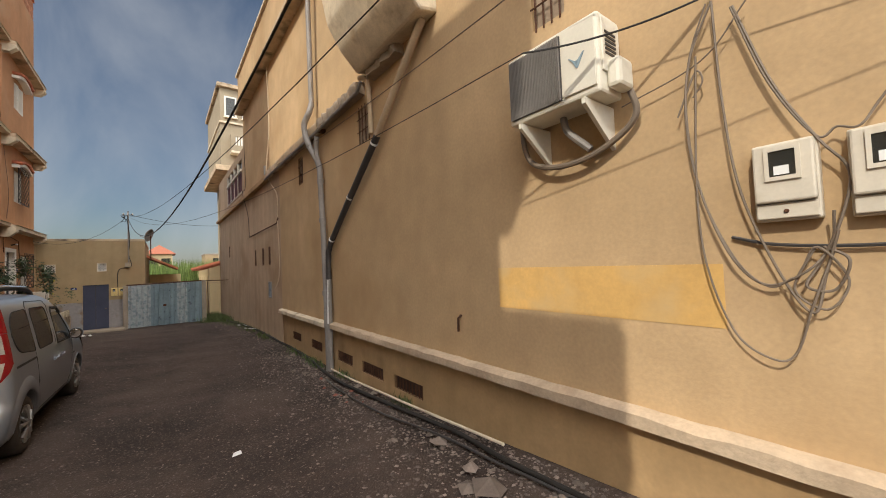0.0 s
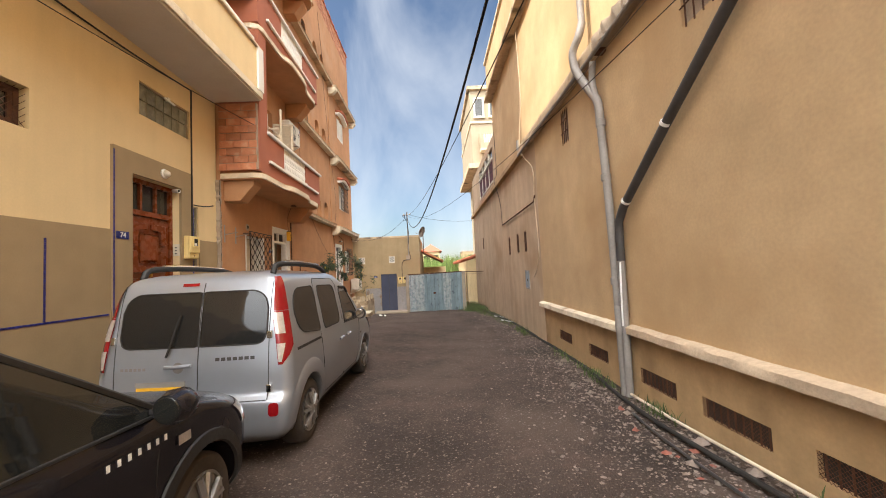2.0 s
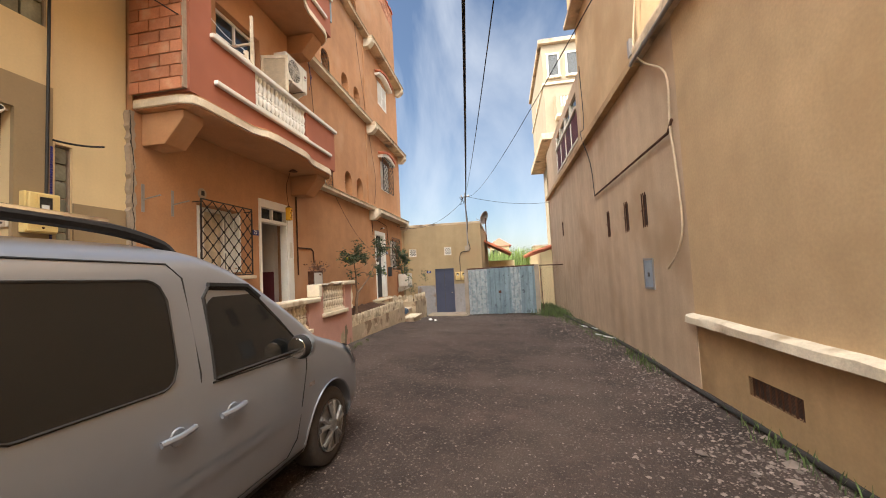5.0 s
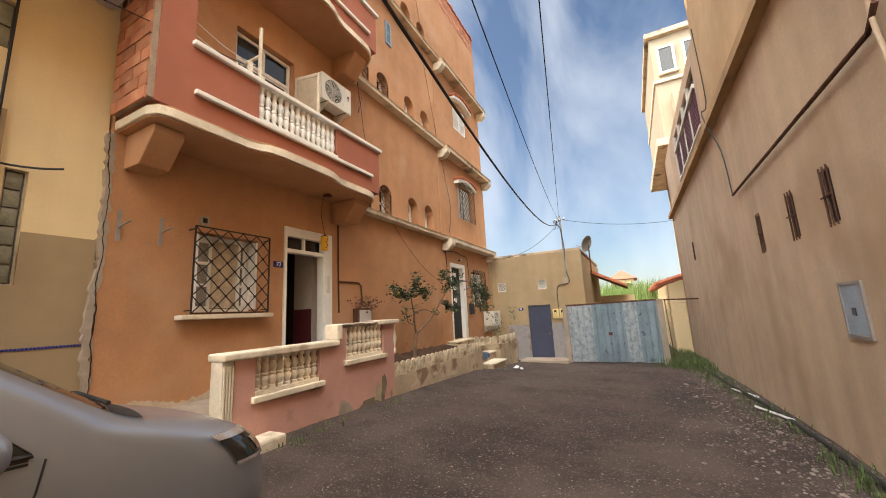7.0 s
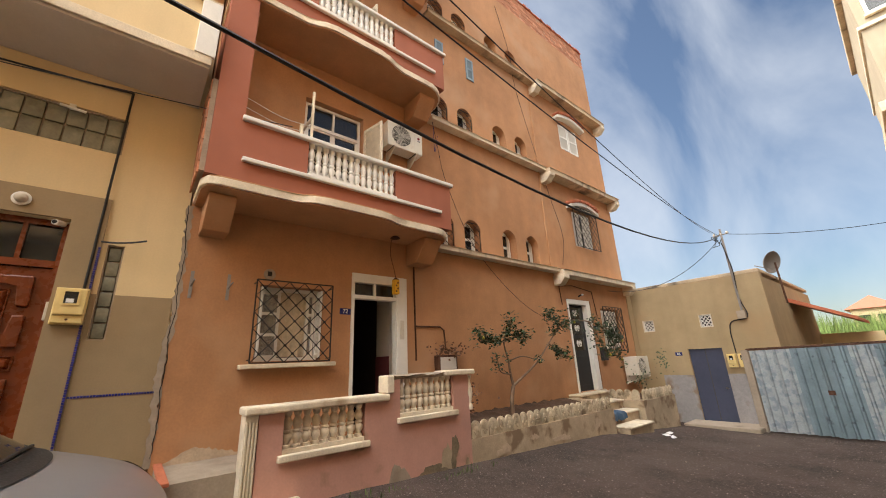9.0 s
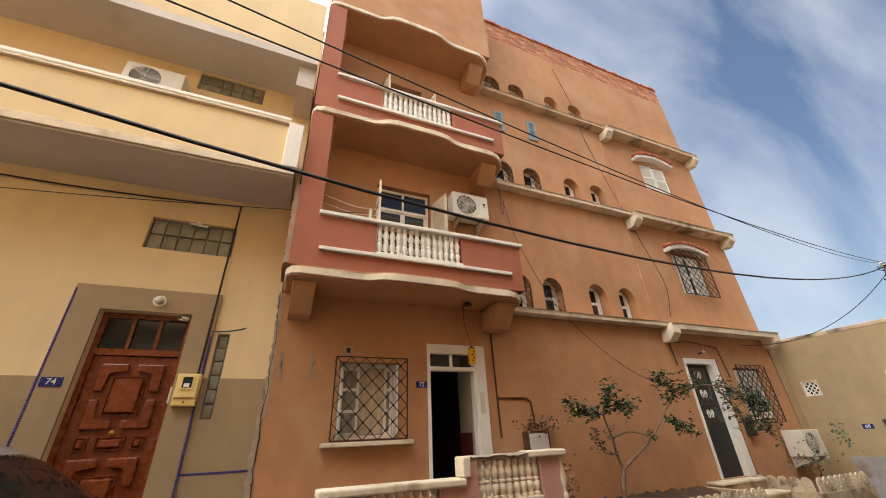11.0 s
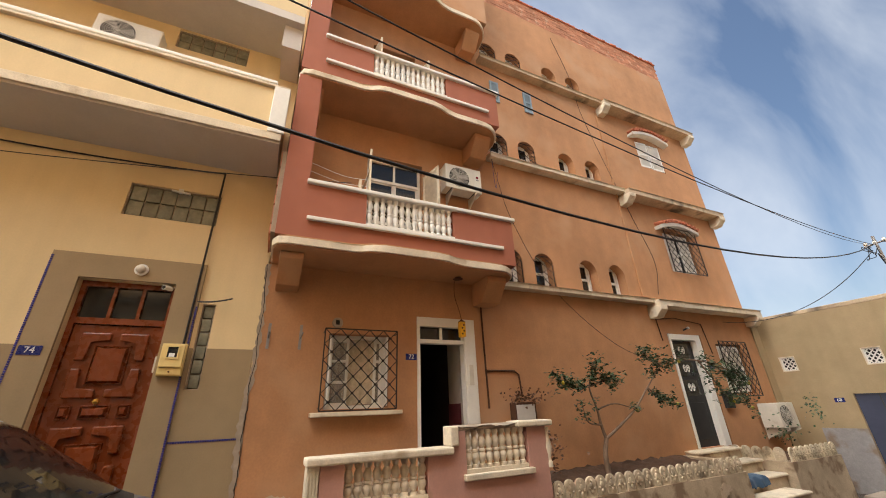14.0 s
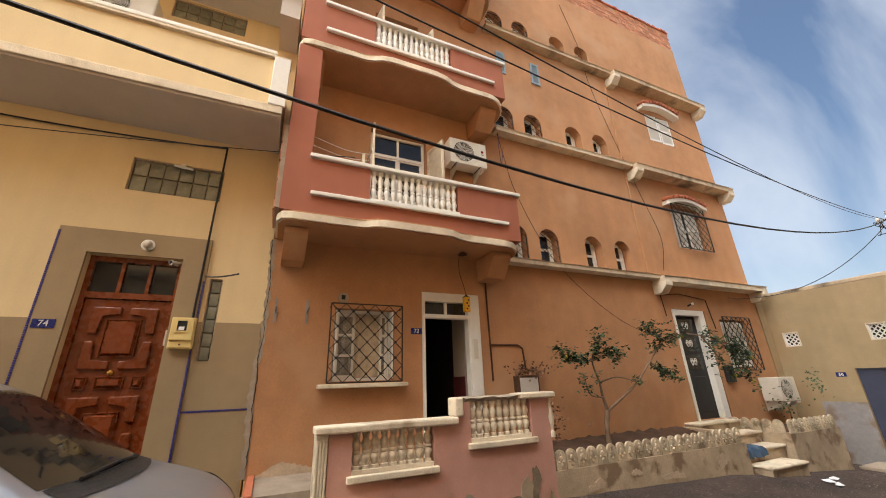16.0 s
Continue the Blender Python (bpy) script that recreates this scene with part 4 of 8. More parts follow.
def casement(name, x, y0, y1, z0, z1, label, leaves=2, transom=0.0, mat=None, glass_mat=None, rows=2):
    """A window: outer frame, leaves with bars and panes, at depth x."""
    mat = mat or WHITE
    ob = tagged(part("window_frame", wall_sheet("x", x - 0.05, x + 0.02, y0, y1, z0, z1, [(y0 + 0.05, y1 - 0.05, z0 + 0.05, z1 - 0.05)]), mat), label, "window", "", "structure")
    ob.name = name
    zt = z1 - 0.05 - transom
    w = (y1 - y0 - 0.10) / max(leaves, 1)
    if transom:
        part("transom_bar", box(x - 0.045, x + 0.025, y0 + 0.05, y1 - 0.05, zt - 0.03, zt + 0.03), mat, ob)
        for i in range(2):
            ww = (y1 - y0 - 0.10) / 2
            a = y0 + 0.05 + i * ww
            part("transom_pane", box(x - 0.022, x - 0.016, a, a + ww, zt + 0.03, z1 - 0.05), glass_mat or PANE, ob)
        part("transom_mullion", box(x - 0.04, x + 0.02, (y0 + y1) / 2 - 0.02, (y0 + y1) / 2 + 0.02, zt + 0.03, z1 - 0.05), mat, ob)
        zt -= 0.03
    for i in range(leaves):
        a, b = y0 + 0.05 + i * w, y0 + 0.05 + (i + 1) * w
        hh = (zt - z0 - 0.05) / rows
        holes = [(a + 0.045, b - 0.045, z0 + 0.05 + j * hh + 0.03, z0 + 0.05 + (j + 1) * hh - 0.03) for j in range(rows)]
        part("leaf", wall_sheet("x", x - 0.035, x + 0.005, a, b, z0 + 0.05, zt, holes), mat, ob)
        part("pane", box(x - 0.02, x - 0.014, a + 0.03, b - 0.03, z0 + 0.07, zt - 0.02), glass_mat or PANE, ob)
    return ob


def shutter(parent, m, w, h, mat, slats=12):
    """A louvred shutter leaf, drawn in the x-z plane of m: stiles, rails and slats."""
    def put(name, x0, x1, z0, z1, t=0.03, tilt=0.0):
        bm = box(x0, x1, -t / 2, t / 2, z0, z1)
        if tilt:
            bmesh.ops.rotate(bm, verts=bm.verts, cent=((x0 + x1) / 2, 0, (z0 + z1) / 2), matrix=Matrix.Rotation(tilt, 3, "X"))
        bmesh.ops.transform(bm, matrix=m, verts=bm.verts)
        return part(name, bm, mat, parent)

    put("shutter_stile", 0, 0.05, 0, h)
    put("shutter_stile", w - 0.05, w, 0, h)
    for z in (0, h / 2 - 0.03, h - 0.06):
        put("shutter_rail", 0.05, w - 0.05, z, z + 0.06)
    n = slats
    for i in range(n):
        z = 0.07 + (h - 0.14) * i / n
        put("slat", 0.05, w - 0.05, z, z + (h - 0.14) / n * 0.95, 0.008, 0.5)


def mosaic(name, y0, y1, z0, z1, x, vertical):
    bm = bmesh.new()
    n = int(((z1 - z0) if vertical else (y1 - y0)) / 0.026)
    for i in range(n):
        if vertical:
            box(x, x + 0.006, y0, y1, z0 + i * 0.026, z0 + i * 0.026 + 0.022, bm)
        else:
            box(x, x + 0.006, y0 + i * 0.026, y0 + i * 0.026 + 0.022, z0, z1, bm)
    structure(name, bm, MOSAIC, "line of small cobalt blue mosaic tiles", "mosaic")


# ---- things of the yellow house ----
door = tagged(part("door_frame", wall_sheet("x", YX - 0.20, YX - 0.11, 7.742, 8.778, 0.40, 2.978, [(7.80, 8.72, 0.40, 2.42), (7.80, 8.72, 2.50, 2.91)]), WOOD),
              "varnished red mahogany panelled front door, closed, with a glazed fanlight", "door", "", "structure")
door.name = "door_1"
leaf = part("leaf", box(YX - 0.19, YX - 0.145, 7.805, 8.715, 0.41, 2.41), WOOD, door)
dx = YX - 0.145


def door_panel(y0, y1, z0, z1, rise=0.055):
    """A raised panel with a sloped border and a sunk line round its field."""
    bm = bmesh.new()
    rings = []
    for inset, d in ((0.0, 0.0), (0.004, rise * 0.55), (0.012, rise * 0.55), (0.020, rise * 0.2), (0.045, rise)):
        p, q, lo, hi = 7.805 + y0 + inset, 7.805 + y1 - inset, 0.41 + z0 + inset, 0.41 + z1 - inset
        rings.append([bm.verts.new((dx + d, *c)) for c in ((p, lo), (q, lo), (q, hi), (p, hi))])
    for r0, r1 in zip(rings, rings[1:]):
        for k in range(4):
            bm.faces.new([r0[k], r0[(k + 1) % 4], r1[(k + 1) % 4], r1[k]])
    bm.faces.new(rings[-1])
    return part("raised_panel", bm, WOOD, leaf)


def door_angle(cy, cz, sy, sz, ly, lz, t=0.10):
    """An L-shaped raised moulding that opens towards the middle of the leaf."""
    a, b = 7.805 + cy, 0.41 + cz
    pts = [(a, b), (a + sy * ly, b), (a + sy * ly, b + sz * t), (a + sy * t, b + sz * t), (a + sy * t, b + sz * lz), (a, b + sz * lz)]
    part("corner_moulding", prism(pts, "x", dx, dx + 0.05), WOOD, leaf, bevel=0.018)


for cz, sz, in ((1.90, -1), (1.13, 1)):
    door_angle(0.11, cz, 1, sz, 0.30, 0.34)
    door_angle(0.80, cz, -1, sz, 0.30, 0.34)
door_panel(0.27, 0.64, 1.28, 1.75)
for a, b in ((0.11, 0.24), (0.31, 0.60), (0.67, 0.80)):
    door_panel(a, b, 0.90, 1.05)
for cz, sz in ((0.82, -1), (0.10, 1)):
    door_angle(0.11, cz, 1, sz, 0.30, 0.30)
    door_angle(0.80, cz, -1, sz, 0.30, 0.30)
door_panel(0.28, 0.63, 0.28, 0.64)
part("door_knob", lathe([(0.03, 0), (0.015, 0.02), (0.035, 0.045), (0.03, 0.065), (0.004, 0.072)], (dx, 8.26, 1.50), axis="x"), BRASS, leaf, "round brass knob", smooth=True)
for i in range(3):
    a = 7.80 + i * 0.307
    part("fanlight_pane", box(YX - 0.17, YX - 0.16, a, a + 0.30, 2.50, 2.91), PANE, door)
    if i:
        part("fanlight_bar", box(YX - 0.18, YX - 0.12, a - 0.02, a + 0.02, 2.50, 2.91), WOOD, door)
# no room is built here; a black block gives its shade
structure("wall_yellow_door_back", box(YX - 0.6, YX - 0.31, 7.4, 9.2, -0.3, 3.3), DARK, "near-black block standing in for the unlit hall behind the door", "wall")
structure("pavement_threshold", box(YX - 0.3, YX + 0.06, 7.70, 8.82, -0.4, 0.40), CONCRETE, "worn cement threshold", "step", bevel=0.015)
structure("pavement_door_step", box(YX + 0.06, YX + 0.42, 7.55, 8.95, -0.4, 0.14), CONCRETE, "cement doorstep", "step", bevel=0.02)

plate("74", 7.56, 2.06, YX + 0.046)
lamp = thing("wall_lamp", (YX + 0.045, 8.36, 3.13), "round white bulkhead lamp over the door", "lamp")
part("base", lathe([(0.075, 0), (0.08, 0.02), (0.06, 0.03)], (YX + 0.045, 8.36, 3.13), axis="x", sides=20), WHITE, lamp, smooth=True)
part("globe", lathe([(0.055, 0.03), (0.055, 0.06), (0.035, 0.09), (0.004, 0.10)], (YX + 0.045, 8.36, 3.13), axis="x", sides=20), METER_GREY, lamp, smooth=True)
cctv = thing("security_camera", (YX - 0.05, 8.72, 2.93), "small white security camera in the door reveal", "camera")
part("body", tube([(YX - 0.05, 8.72, 2.93), (YX + 0.08, 8.66, 2.91)], 0.032, sides=10), WHITE, cctv, smooth=True)
part("lens", tube([(YX + 0.08, 8.66, 2.91), (YX + 0.083, 8.659, 2.909)], 0.024, sides=10), DARK, cctv)
part("arm", tube([(YX - 0.03, 8.78, 2.95), (YX - 0.03, 8.72, 2.94)], 0.012, sides=6), WHITE, cctv)
meter_box((YX + 0.046, 8.955, 1.77), METER, "cream plastic electricity meter box beside the door", h=0.40, d=0.12)
intercom = thing("intercom", (YX - 0.05, 8.775, 1.92), "grey intercom panel in the door reveal", "intercom")
part("panel", box(YX - 0.09, YX + 0.01, 8.752, 8.778, 1.82, 2.02), METER_GREY, intercom, bevel=0.005)
for k in range(3):
    part("button", box(YX - 0.055, YX - 0.025, 8.748, 8.753, 1.85 + 0.05 * k, 1.87 + 0.05 * k), PVC_DARK, intercom)

block_window("window_1", YX, 7.92, 9.07, 3.94, 4.46, 6, 2, "wide glass block window high on the yellow wall")
block_window("window_2", YX, 9.14, 9.30, 1.61, 2.74, 1, 6, "narrow column of glass blocks beside the door")
block_window("window_3", YX, 7.85, 8.97, 7.26, 7.69, 6, 2, "glass block window above the balcony")
win4 = casement("window_4", YX - 0.12, 5.56, 6.39, 3.12, 3.56, "small dark window behind a wire mesh screen", 2, rows=1, mat=RUST)
for s in (1, -1):
    for i in range(-6, 12):
        a, b = 5.56 + i * 0.075, 5.56 + i * 0.075 + s * 0.44
        p, q = min(a, b), max(a, b)
        lo, hi = max(p, 5.56), min(q, 6.39)
        if hi - lo > 0.02:
            za = 3.12 + ((lo - a) / (b - a)) * 0.44
            zb = 3.12 + ((hi - a) / (b - a)) * 0.44
            part("mesh_wire", tube([(YX - 0.03, lo, za), (YX - 0.03, hi, zb)], 0.003, sides=4), RUST, win4)
tube_light = thing("tube_light", (YX, 8.55, 4.40), "short white tube light on the window lintel", "lamp")
part("tube", tube([(YX + 0.02, 8.42, 4.42), (YX + 0.02, 8.66, 4.40)], 0.018, sides=8), SIGN_WHITE, tube_light)
part("clip", box(YX - 0.03, YX + 0.02, 8.50, 8.56, 4.41, 4.47), WHITE, tube_light)

mosaic("trim_mosaic_door", 7.412, 7.434, 0.2, 3.26, YX + 0.0455, True)
mosaic("trim_mosaic_right", 9.066, 9.088, -0.2, 2.70, YX + 0.0455, True)
mosaic("trim_mosaic_right_level", 9.094, 9.86, 1.0, 1.022, YX + 0.0205, False)
mosaic("trim_mosaic_left_level", 4.0, 7.40, 0.98, 1.002, YX + 0.0205, False)
mosaic("trim_mosaic_left_upper", 6.55, 6.572, 1.004, 1.95, YX + 0.0205, True)
mosaic("trim_mosaic_left_lower", 5.6, 5.622, -0.2, 0.978, YX + 0.0205, True)

rail = thing("balcony_rail", (-3.3, 4.5, 6.04), "white painted tube rail on the balcony parapet", "railing")
part("rail_tube", box(-3.335, -3.265, -1.1, 9.62, 6.135, 6.20), WHITE, rail, bevel=0.015)
for i in range(9):
    y = -0.9 + i * 1.3
    part("rail_post", tube([(-3.30, y, 6.03), (-3.30, y, 6.14)], 0.022, sides=8), WHITE, rail)
ac_unit((YX, 7.35, 6.62), "dusty white air conditioner above the yellow balcony", casing=ACWHITE, w=0.85, h=0.55)
chair = thing("wooden_chair", (-3.9, 6.0, 5.13), "dark red wooden folding chair on the balcony", "chair")
for a, b in (((-3.75, 6.05, 5.13), (-3.75, 6.35, 6.62)), ((-3.95, 6.05, 5.13), (-3.95, 6.35, 6.62))):
    part("leg", tube([a, b], 0.022, sides=6), RED, chair)
part("backrest", box(-3.96, -3.74, 6.26, 6.30, 6.2, 6.6), RED, chair, bevel=0.01)
part("seat", box(-3.98, -3.70, 6.0, 6.4, 5.55, 5.59), RED, chair, bevel=0.01)
crate = thing("slatted_crate", (-3.9, 6.85, 5.13), "pale wooden slatted crates stacked on the balcony", "crate")
for k in range(7):
    part("slat", box(-4.05, -3.75, 6.68, 6.98, 5.9 + 0.11 * k, 5.98 + 0.11 * k), PLANTER, crate, bevel=0.006)
part("post", box(-3.99, -3.81, 6.78, 6.88, 5.13, 6.62), BARK, crate)
awning = thing("shade_panel", (-4.0, 5.2, 5.13), "dark red wooden cupboard on the balcony", "cupboard")
part("body", box(-4.15, -3.7, 5.0, 5.5, 5.13, 6.72), RED, awning, bevel=0.01)
part("door_leaf", box(-3.698, -3.68, 5.04, 5.46, 5.2, 6.66), WOOD, awning, bevel=0.006)

# ---- things of the orange house, street floor ----
grille = tagged(part("sill", box(OX - 0.1, OX + 0.16, 10.68, 12.0, 1.225, 1.285), CREAM, bevel=0.012), "barred window with white shutters and a printed curtain", "window", "", "structure")
grille.name = "window_5"
lattice(grille, OX + 0.15, 10.79, 11.90, 1.30, 2.44, 0.235, 0.0075, IRON)
for y in (10.79, 11.90):
    for z in (1.34, 2.40):
        part("grille_stay", tube([(OX + 0.15, y, z), (OX - 0.01, y, z)], 0.009, sides=4), IRON, grille)
w6 = casement("window_6", OX - 0.20, 10.87, 11.81, 1.32, 2.40, "white casement with one leaf ajar behind the grille", 0)
for a, b in ((10.93, 11.22), (11.62, 11.75)):
    part("leaf", wall_sheet("x", OX - 0.235, OX - 0.195, a, b, 1.37, 2.35, [(a + 0.04, b - 0.04, 1.41 + 0.31 * k, 1.68 + 0.31 * k) for k in range(3)]), WHITE, w6)
    part("pane", box(OX - 0.22, OX - 0.214, a + 0.03, b - 0.03, 1.40, 2.32), CLEAR, w6)
for y, a in ((10.90, 68), (11.78, 112)):
    shutter(grille, Matrix.Translation((OX - 0.16, y, 1.35)) @ Matrix.Rotation(0.0, 4, "Z"), 0.17, 1.02, WHITE, 14)
curtain = bmesh.new()
cr = []
for i in range(25):
    y = 11.0 + i * 0.03
    cr.append([curtain.verts.new((OX - 0.265 + 0.014 * math.sin(i * 1.5), y, z)) for z in (1.38, 2.36)])
for a, b in zip(cr, cr[1:]):
    curtain.faces.new([a[0], b[0], b[1], a[1]])
tagged(part("curtain", curtain, CURTAIN, smooth=True), "beige printed curtain behind the grille", "curtain")
door2 = tagged(part("door_frame", wall_sheet("x", OX - 0.12, OX + 0.03, 12.29, 13.385, 0.20, 2.735, [(12.34, 13.15, 0.20, 2.30), (12.34, 13.15, 2.36, 2.58)]), WHITE),
               "white door frame standing open, with a two-pane fanlight", "door", "", "structure")
door2.name = "door_2"
part("fanlight_pane", box(OX - 0.08, OX - 0.07, 12.34, 13.15, 2.36, 2.58), PANE, door2)
part("fanlight_bar", box(OX - 0.10, OX - 0.02, 12.73, 12.77, 2.36, 2.58), WHITE, door2)
part("jamb_trim", box(OX + 0.03, OX + 0.05, 13.17, 13.37, 0.2, 2.62), WHITE, door2, bevel=0.006)
part("intercom_panel", box(OX + 0.05, OX + 0.065, 13.22, 13.30, 1.62, 1.95), METER_GREY, door2, "grey door phone panel", bevel=0.004)
# inner stretch of the north wall in black: hall shade put into colour
structure("wall_hall_inner", box(-7.2, -4.95, 13.22, 13.36, 0.2, 3.2), DARK, "inner hall wall coloured black for its unlit depth", "wall")
structure("wall_hall_north", box(-4.95, OX - 0.32, 13.22, 13.36, 0.2, 3.2), SOFFIT, "pale hall wall seen through the open door", "wall")
# dark red side and black end also hold the hall's shade as colour
structure("wall_hall_south", box(-7.2, OX - 0.32, 12.05, 12.2, 0.2, 3.2), MAROON, "dark red hall wall", "wall")
structure("wall_hall_back", box(-7.35, -7.2, 12.05, 13.36, 0.2, 3.2), DARK, "end of the hall, shade put in as black", "wall")
structure("ceiling_hall", box(-7.2, OX - 0.32, 12.2, 13.22, 3.0, 3.2), CEMENT, "hall ceiling", "ceiling")
# tyre black floor, coloured to keep the hall in shade
structure("floor_hall", box(-7.2, OX - 0.1, 12.2, 13.22, 0.1, 0.2), TYRE, "hall floor", "floor")
structure("trim_hall_dado", box(-4.95, OX - 0.33, 13.205, 13.219, 0.2, 1.35), MAROON, "dark red hall dado", "dado")
hall_cabinet = thing("hall_cupboard", (-5.6, 12.4, 0.2), "dark wooden cupboard in the dim hall", "cupboard")
part("body", box(-6.0, -5.2, 12.21, 12.62, 0.2, 2.1), WOOD, hall_cabinet, bevel=0.02)
plate("72", 12.19, 2.07, OX, 0.19, 0.10)
lantern = thing("lantern", (OX + 0.14, 13.08, 2.52), "orange fretwork lantern hanging over the door", "lantern")
part("body", box(OX + 0.09, OX + 0.19, 13.03, 13.13, 2.40, 2.66), PLATE, lantern, bevel=0.008)
for k in range(4):
    part("fretwork", lathe([(0.018, 0), (0.018, 0.004)], (OX + 0.19, 13.065 + 0.03 * (k % 2), 2.45 + 0.05 * k), axis="x", sides=6), RUST, lantern)
part("cap", lathe([(0.07, 0), (0.03, 0.03), (0.008, 0.05)], (OX + 0.14, 13.08, 2.66), sides=8), RUST, lantern)
part("chain", tube([(OX + 0.14, 13.08, 2.70), (OX + 0.13, 13.05, 2.86), (OX + 0.18, 12.95, 3.1), (OX + 0.28, 12.9, 3.30), (OX + 0.30, 12.92, 3.40)], 0.005, curve=5), RUST, lantern)
part("ceiling_rose", lathe([(0.09, -0.02), (0.06, 0.0), (0.05, 0.01)], (OX + 0.34, 12.95, 3.398), sides=14), RUST, lantern)
for i, y in enumerate((10.03, 10.46)):
    br = thing("shelf_bracket", (OX, y, 2.3), "rusty steel angle bracket fixed to the wall", "bracket", "old brackets")
    part("plate", box(OX, OX + 0.008, y - 0.02, y + 0.02, 2.14, 2.50), PVC, br)
    part("arm", tube([(OX, y, 2.30), (OX + 0.26, y + 0.01, 2.34)], 0.010, sides=4), PVC, br)
vent = thing("vent_hole", (OX, 10.98, 2.55), "small round vent with a cement rim above the window", "vent")
part("rim", lathe([(0.085, 0), (0.07, 0.012)], (OX, 10.98, 2.56), axis="x", sides=14), CEMENT, vent)
# black plate on the rim paints the shade of the hole
part("opening", box(OX + 0.012, OX + 0.015, 10.95, 11.01, 2.53, 2.60), DARK, vent)
conduit = thing("conduit", (OX, 13.56, 2), "brown conduit pipe on the orange wall", "pipe")
part("riser", tube([(OX + 0.02, 13.56, 3.3), (OX + 0.02, 13.57, 2.0), (OX + 0.02, 13.58, 1.25)], 0.016, sides=8), RUST, conduit)
part("branch", tube([(OX + 0.02, 13.57, 1.86), (OX + 0.02, 14.16, 1.86), (OX + 0.02, 14.25, 1.80), (OX + 0.02, 14.28, 1.42)], 0.016, sides=8), RUST, conduit)
cab = thing("gas_cabinet", (OX, 14.22, 1.0), "rusty framed gas cabinet overgrown with dry vine", "cabinet")
part("frame_body", box(OX, OX + 0.14, 14.0, 14.46, 0.98, 1.33), RUST, cab, bevel=0.01)
part("door_panel", box(OX + 0.14, OX + 0.15, 14.04, 14.42, 1.02, 1.29), SOFFIT, cab, bevel=0.004)


def leaf_spray(name, centre, spread, count, size, mat, seed, label, category, kind="stuff"):
    rnd = random.Random(seed)
    bm = bmesh.new()
    for _ in range(count):
        c = Vector(centre) + Vector([rnd.gauss(0, s) for s in spread])
        a, b = rnd.uniform(0, 6.28), rnd.uniform(-0.9, 0.9)
        d = Vector((math.cos(a) * math.cos(b), math.sin(a) * math.cos(b), math.sin(b)))
        s = d.orthogonal().normalized() * size * rnd.uniform(0.25, 0.4)
        l = size * rnd.uniform(0.7, 1.3)
        m1 = c + d * l * 0.5 + Vector((0, 0, 0.1 * l))
        v = [bm.verts.new(p) for p in (c, m1 + s, c + d * l, m1 - s)]
        bm.faces.new(v)
    return tagged(part(name, bm, mat), label, category, "", kind)


leaf_spray("dry_vine", (OX + 0.12, 14.25, 1.40), (0.05, 0.20, 0.06), 150, 0.06, DRYLEAF, 4, "dry brown vine over the gas cabinet", "vine")
leaf_spray("dry_shrub", (OX + 0.45, 14.25, 0.62), (0.10, 0.22, 0.16), 170, 0.07, DRYLEAF, 5, "half dead shrub in the planter", "shrub")

# ---- things of the orange house, balconies ----
for k in range(2):
    z = SLABS[k]
    row = thing("balustrade", (-3.4, 11.9, z + 0.5), "white turned balusters in the red parapet", "balustrade", "balcony balustrades")
    part("bottom_rail", box(-3.46, -3.30, 11.165, 12.675, z + 0.502, z + 0.535), WHITE, row)
    baluster_row(row, -3.39, 11.17, 12.67, z + 0.535, z + 1.05, 14, WHITE, 0.052)
    casement(f"window_{7 + k}", OX - 0.12, 11.33, 12.42 if k == 0 else 12.28, z + 0.18 if k == 0 else z + 0.2, z + 2.46 if k == 0 else z + 2.3, "white balcony door with a glazed fanlight", 2, 0.42, rows=2)
    sh = thing("balcony_shutter", (OX, 12.3, z + 0.2), "cream louvred shutter folded open on the balcony", "shutter", "balcony shutters")
    shutter(sh, Matrix.Translation((OX + 0.01, 12.46 if k == 0 else 12.33, z + 0.25)) @ Matrix.Rotation(radians(12), 4, "Z"), 0.52, 1.95 if k == 0 else 1.55, CREAM, 22)
    if k:
        sh = thing("balcony_shutter", (OX, 11.3, z + 0.2), "cream louvred shutter folded open on the balcony", "shutter", "balcony shutters")
        shutter(sh, Matrix.Translation((OX + 0.01, 11.28, z + 0.25)) @ Matrix.Rotation(radians(10), 4, "Z"), 0.52, 1.75, CREAM, 22)
ac_unit((OX, 13.22, 5.30), "off-white air conditioner on steel brackets above the balcony", w=0.82, h=0.56, d=0.28)
logo = thing("brand_badge", (OX + 0.34, 13.53, 5.62), "small round red badge on the air conditioner", "badge")
part("disc", lathe([(0.03, 0), (0.03, 0.003)], (OX + 0.337, 13.53, 5.66), axis="x", sides=14), LAMP_RED, logo)
part("bar", box(OX + 0.337, OX + 0.340, 13.50, 13.56, 5.585, 5.61), PVC, logo)
for i in range(5):
    ln_ = thing("clothes_line", (-3.6, 10.8, 5.0 - 0.07 * i), "thin white clothes line across the balcony", "clothes line", "clothes lines")
    part("line", tube([(-3.5 - 0.1 * i, 10.28, 4.95 - 0.09 * i), (-3.55 - 0.1 * i, 10.8, 4.86 - 0.075 * i), (-3.5 - 0.1 * i, 11.20, 4.84 - 0.06 * i)], 0.004, sides=4, curve=4), SIGN_WHITE, ln_)
pole_ = thing("clothes_pole", (-3.42, 11.20, 4.5), "white upright of the clothes lines", "pole")
part("pole_bar", box(-3.44, -3.40, 11.19, 11.225, 4.52, 5.42), CREAM, pole_)
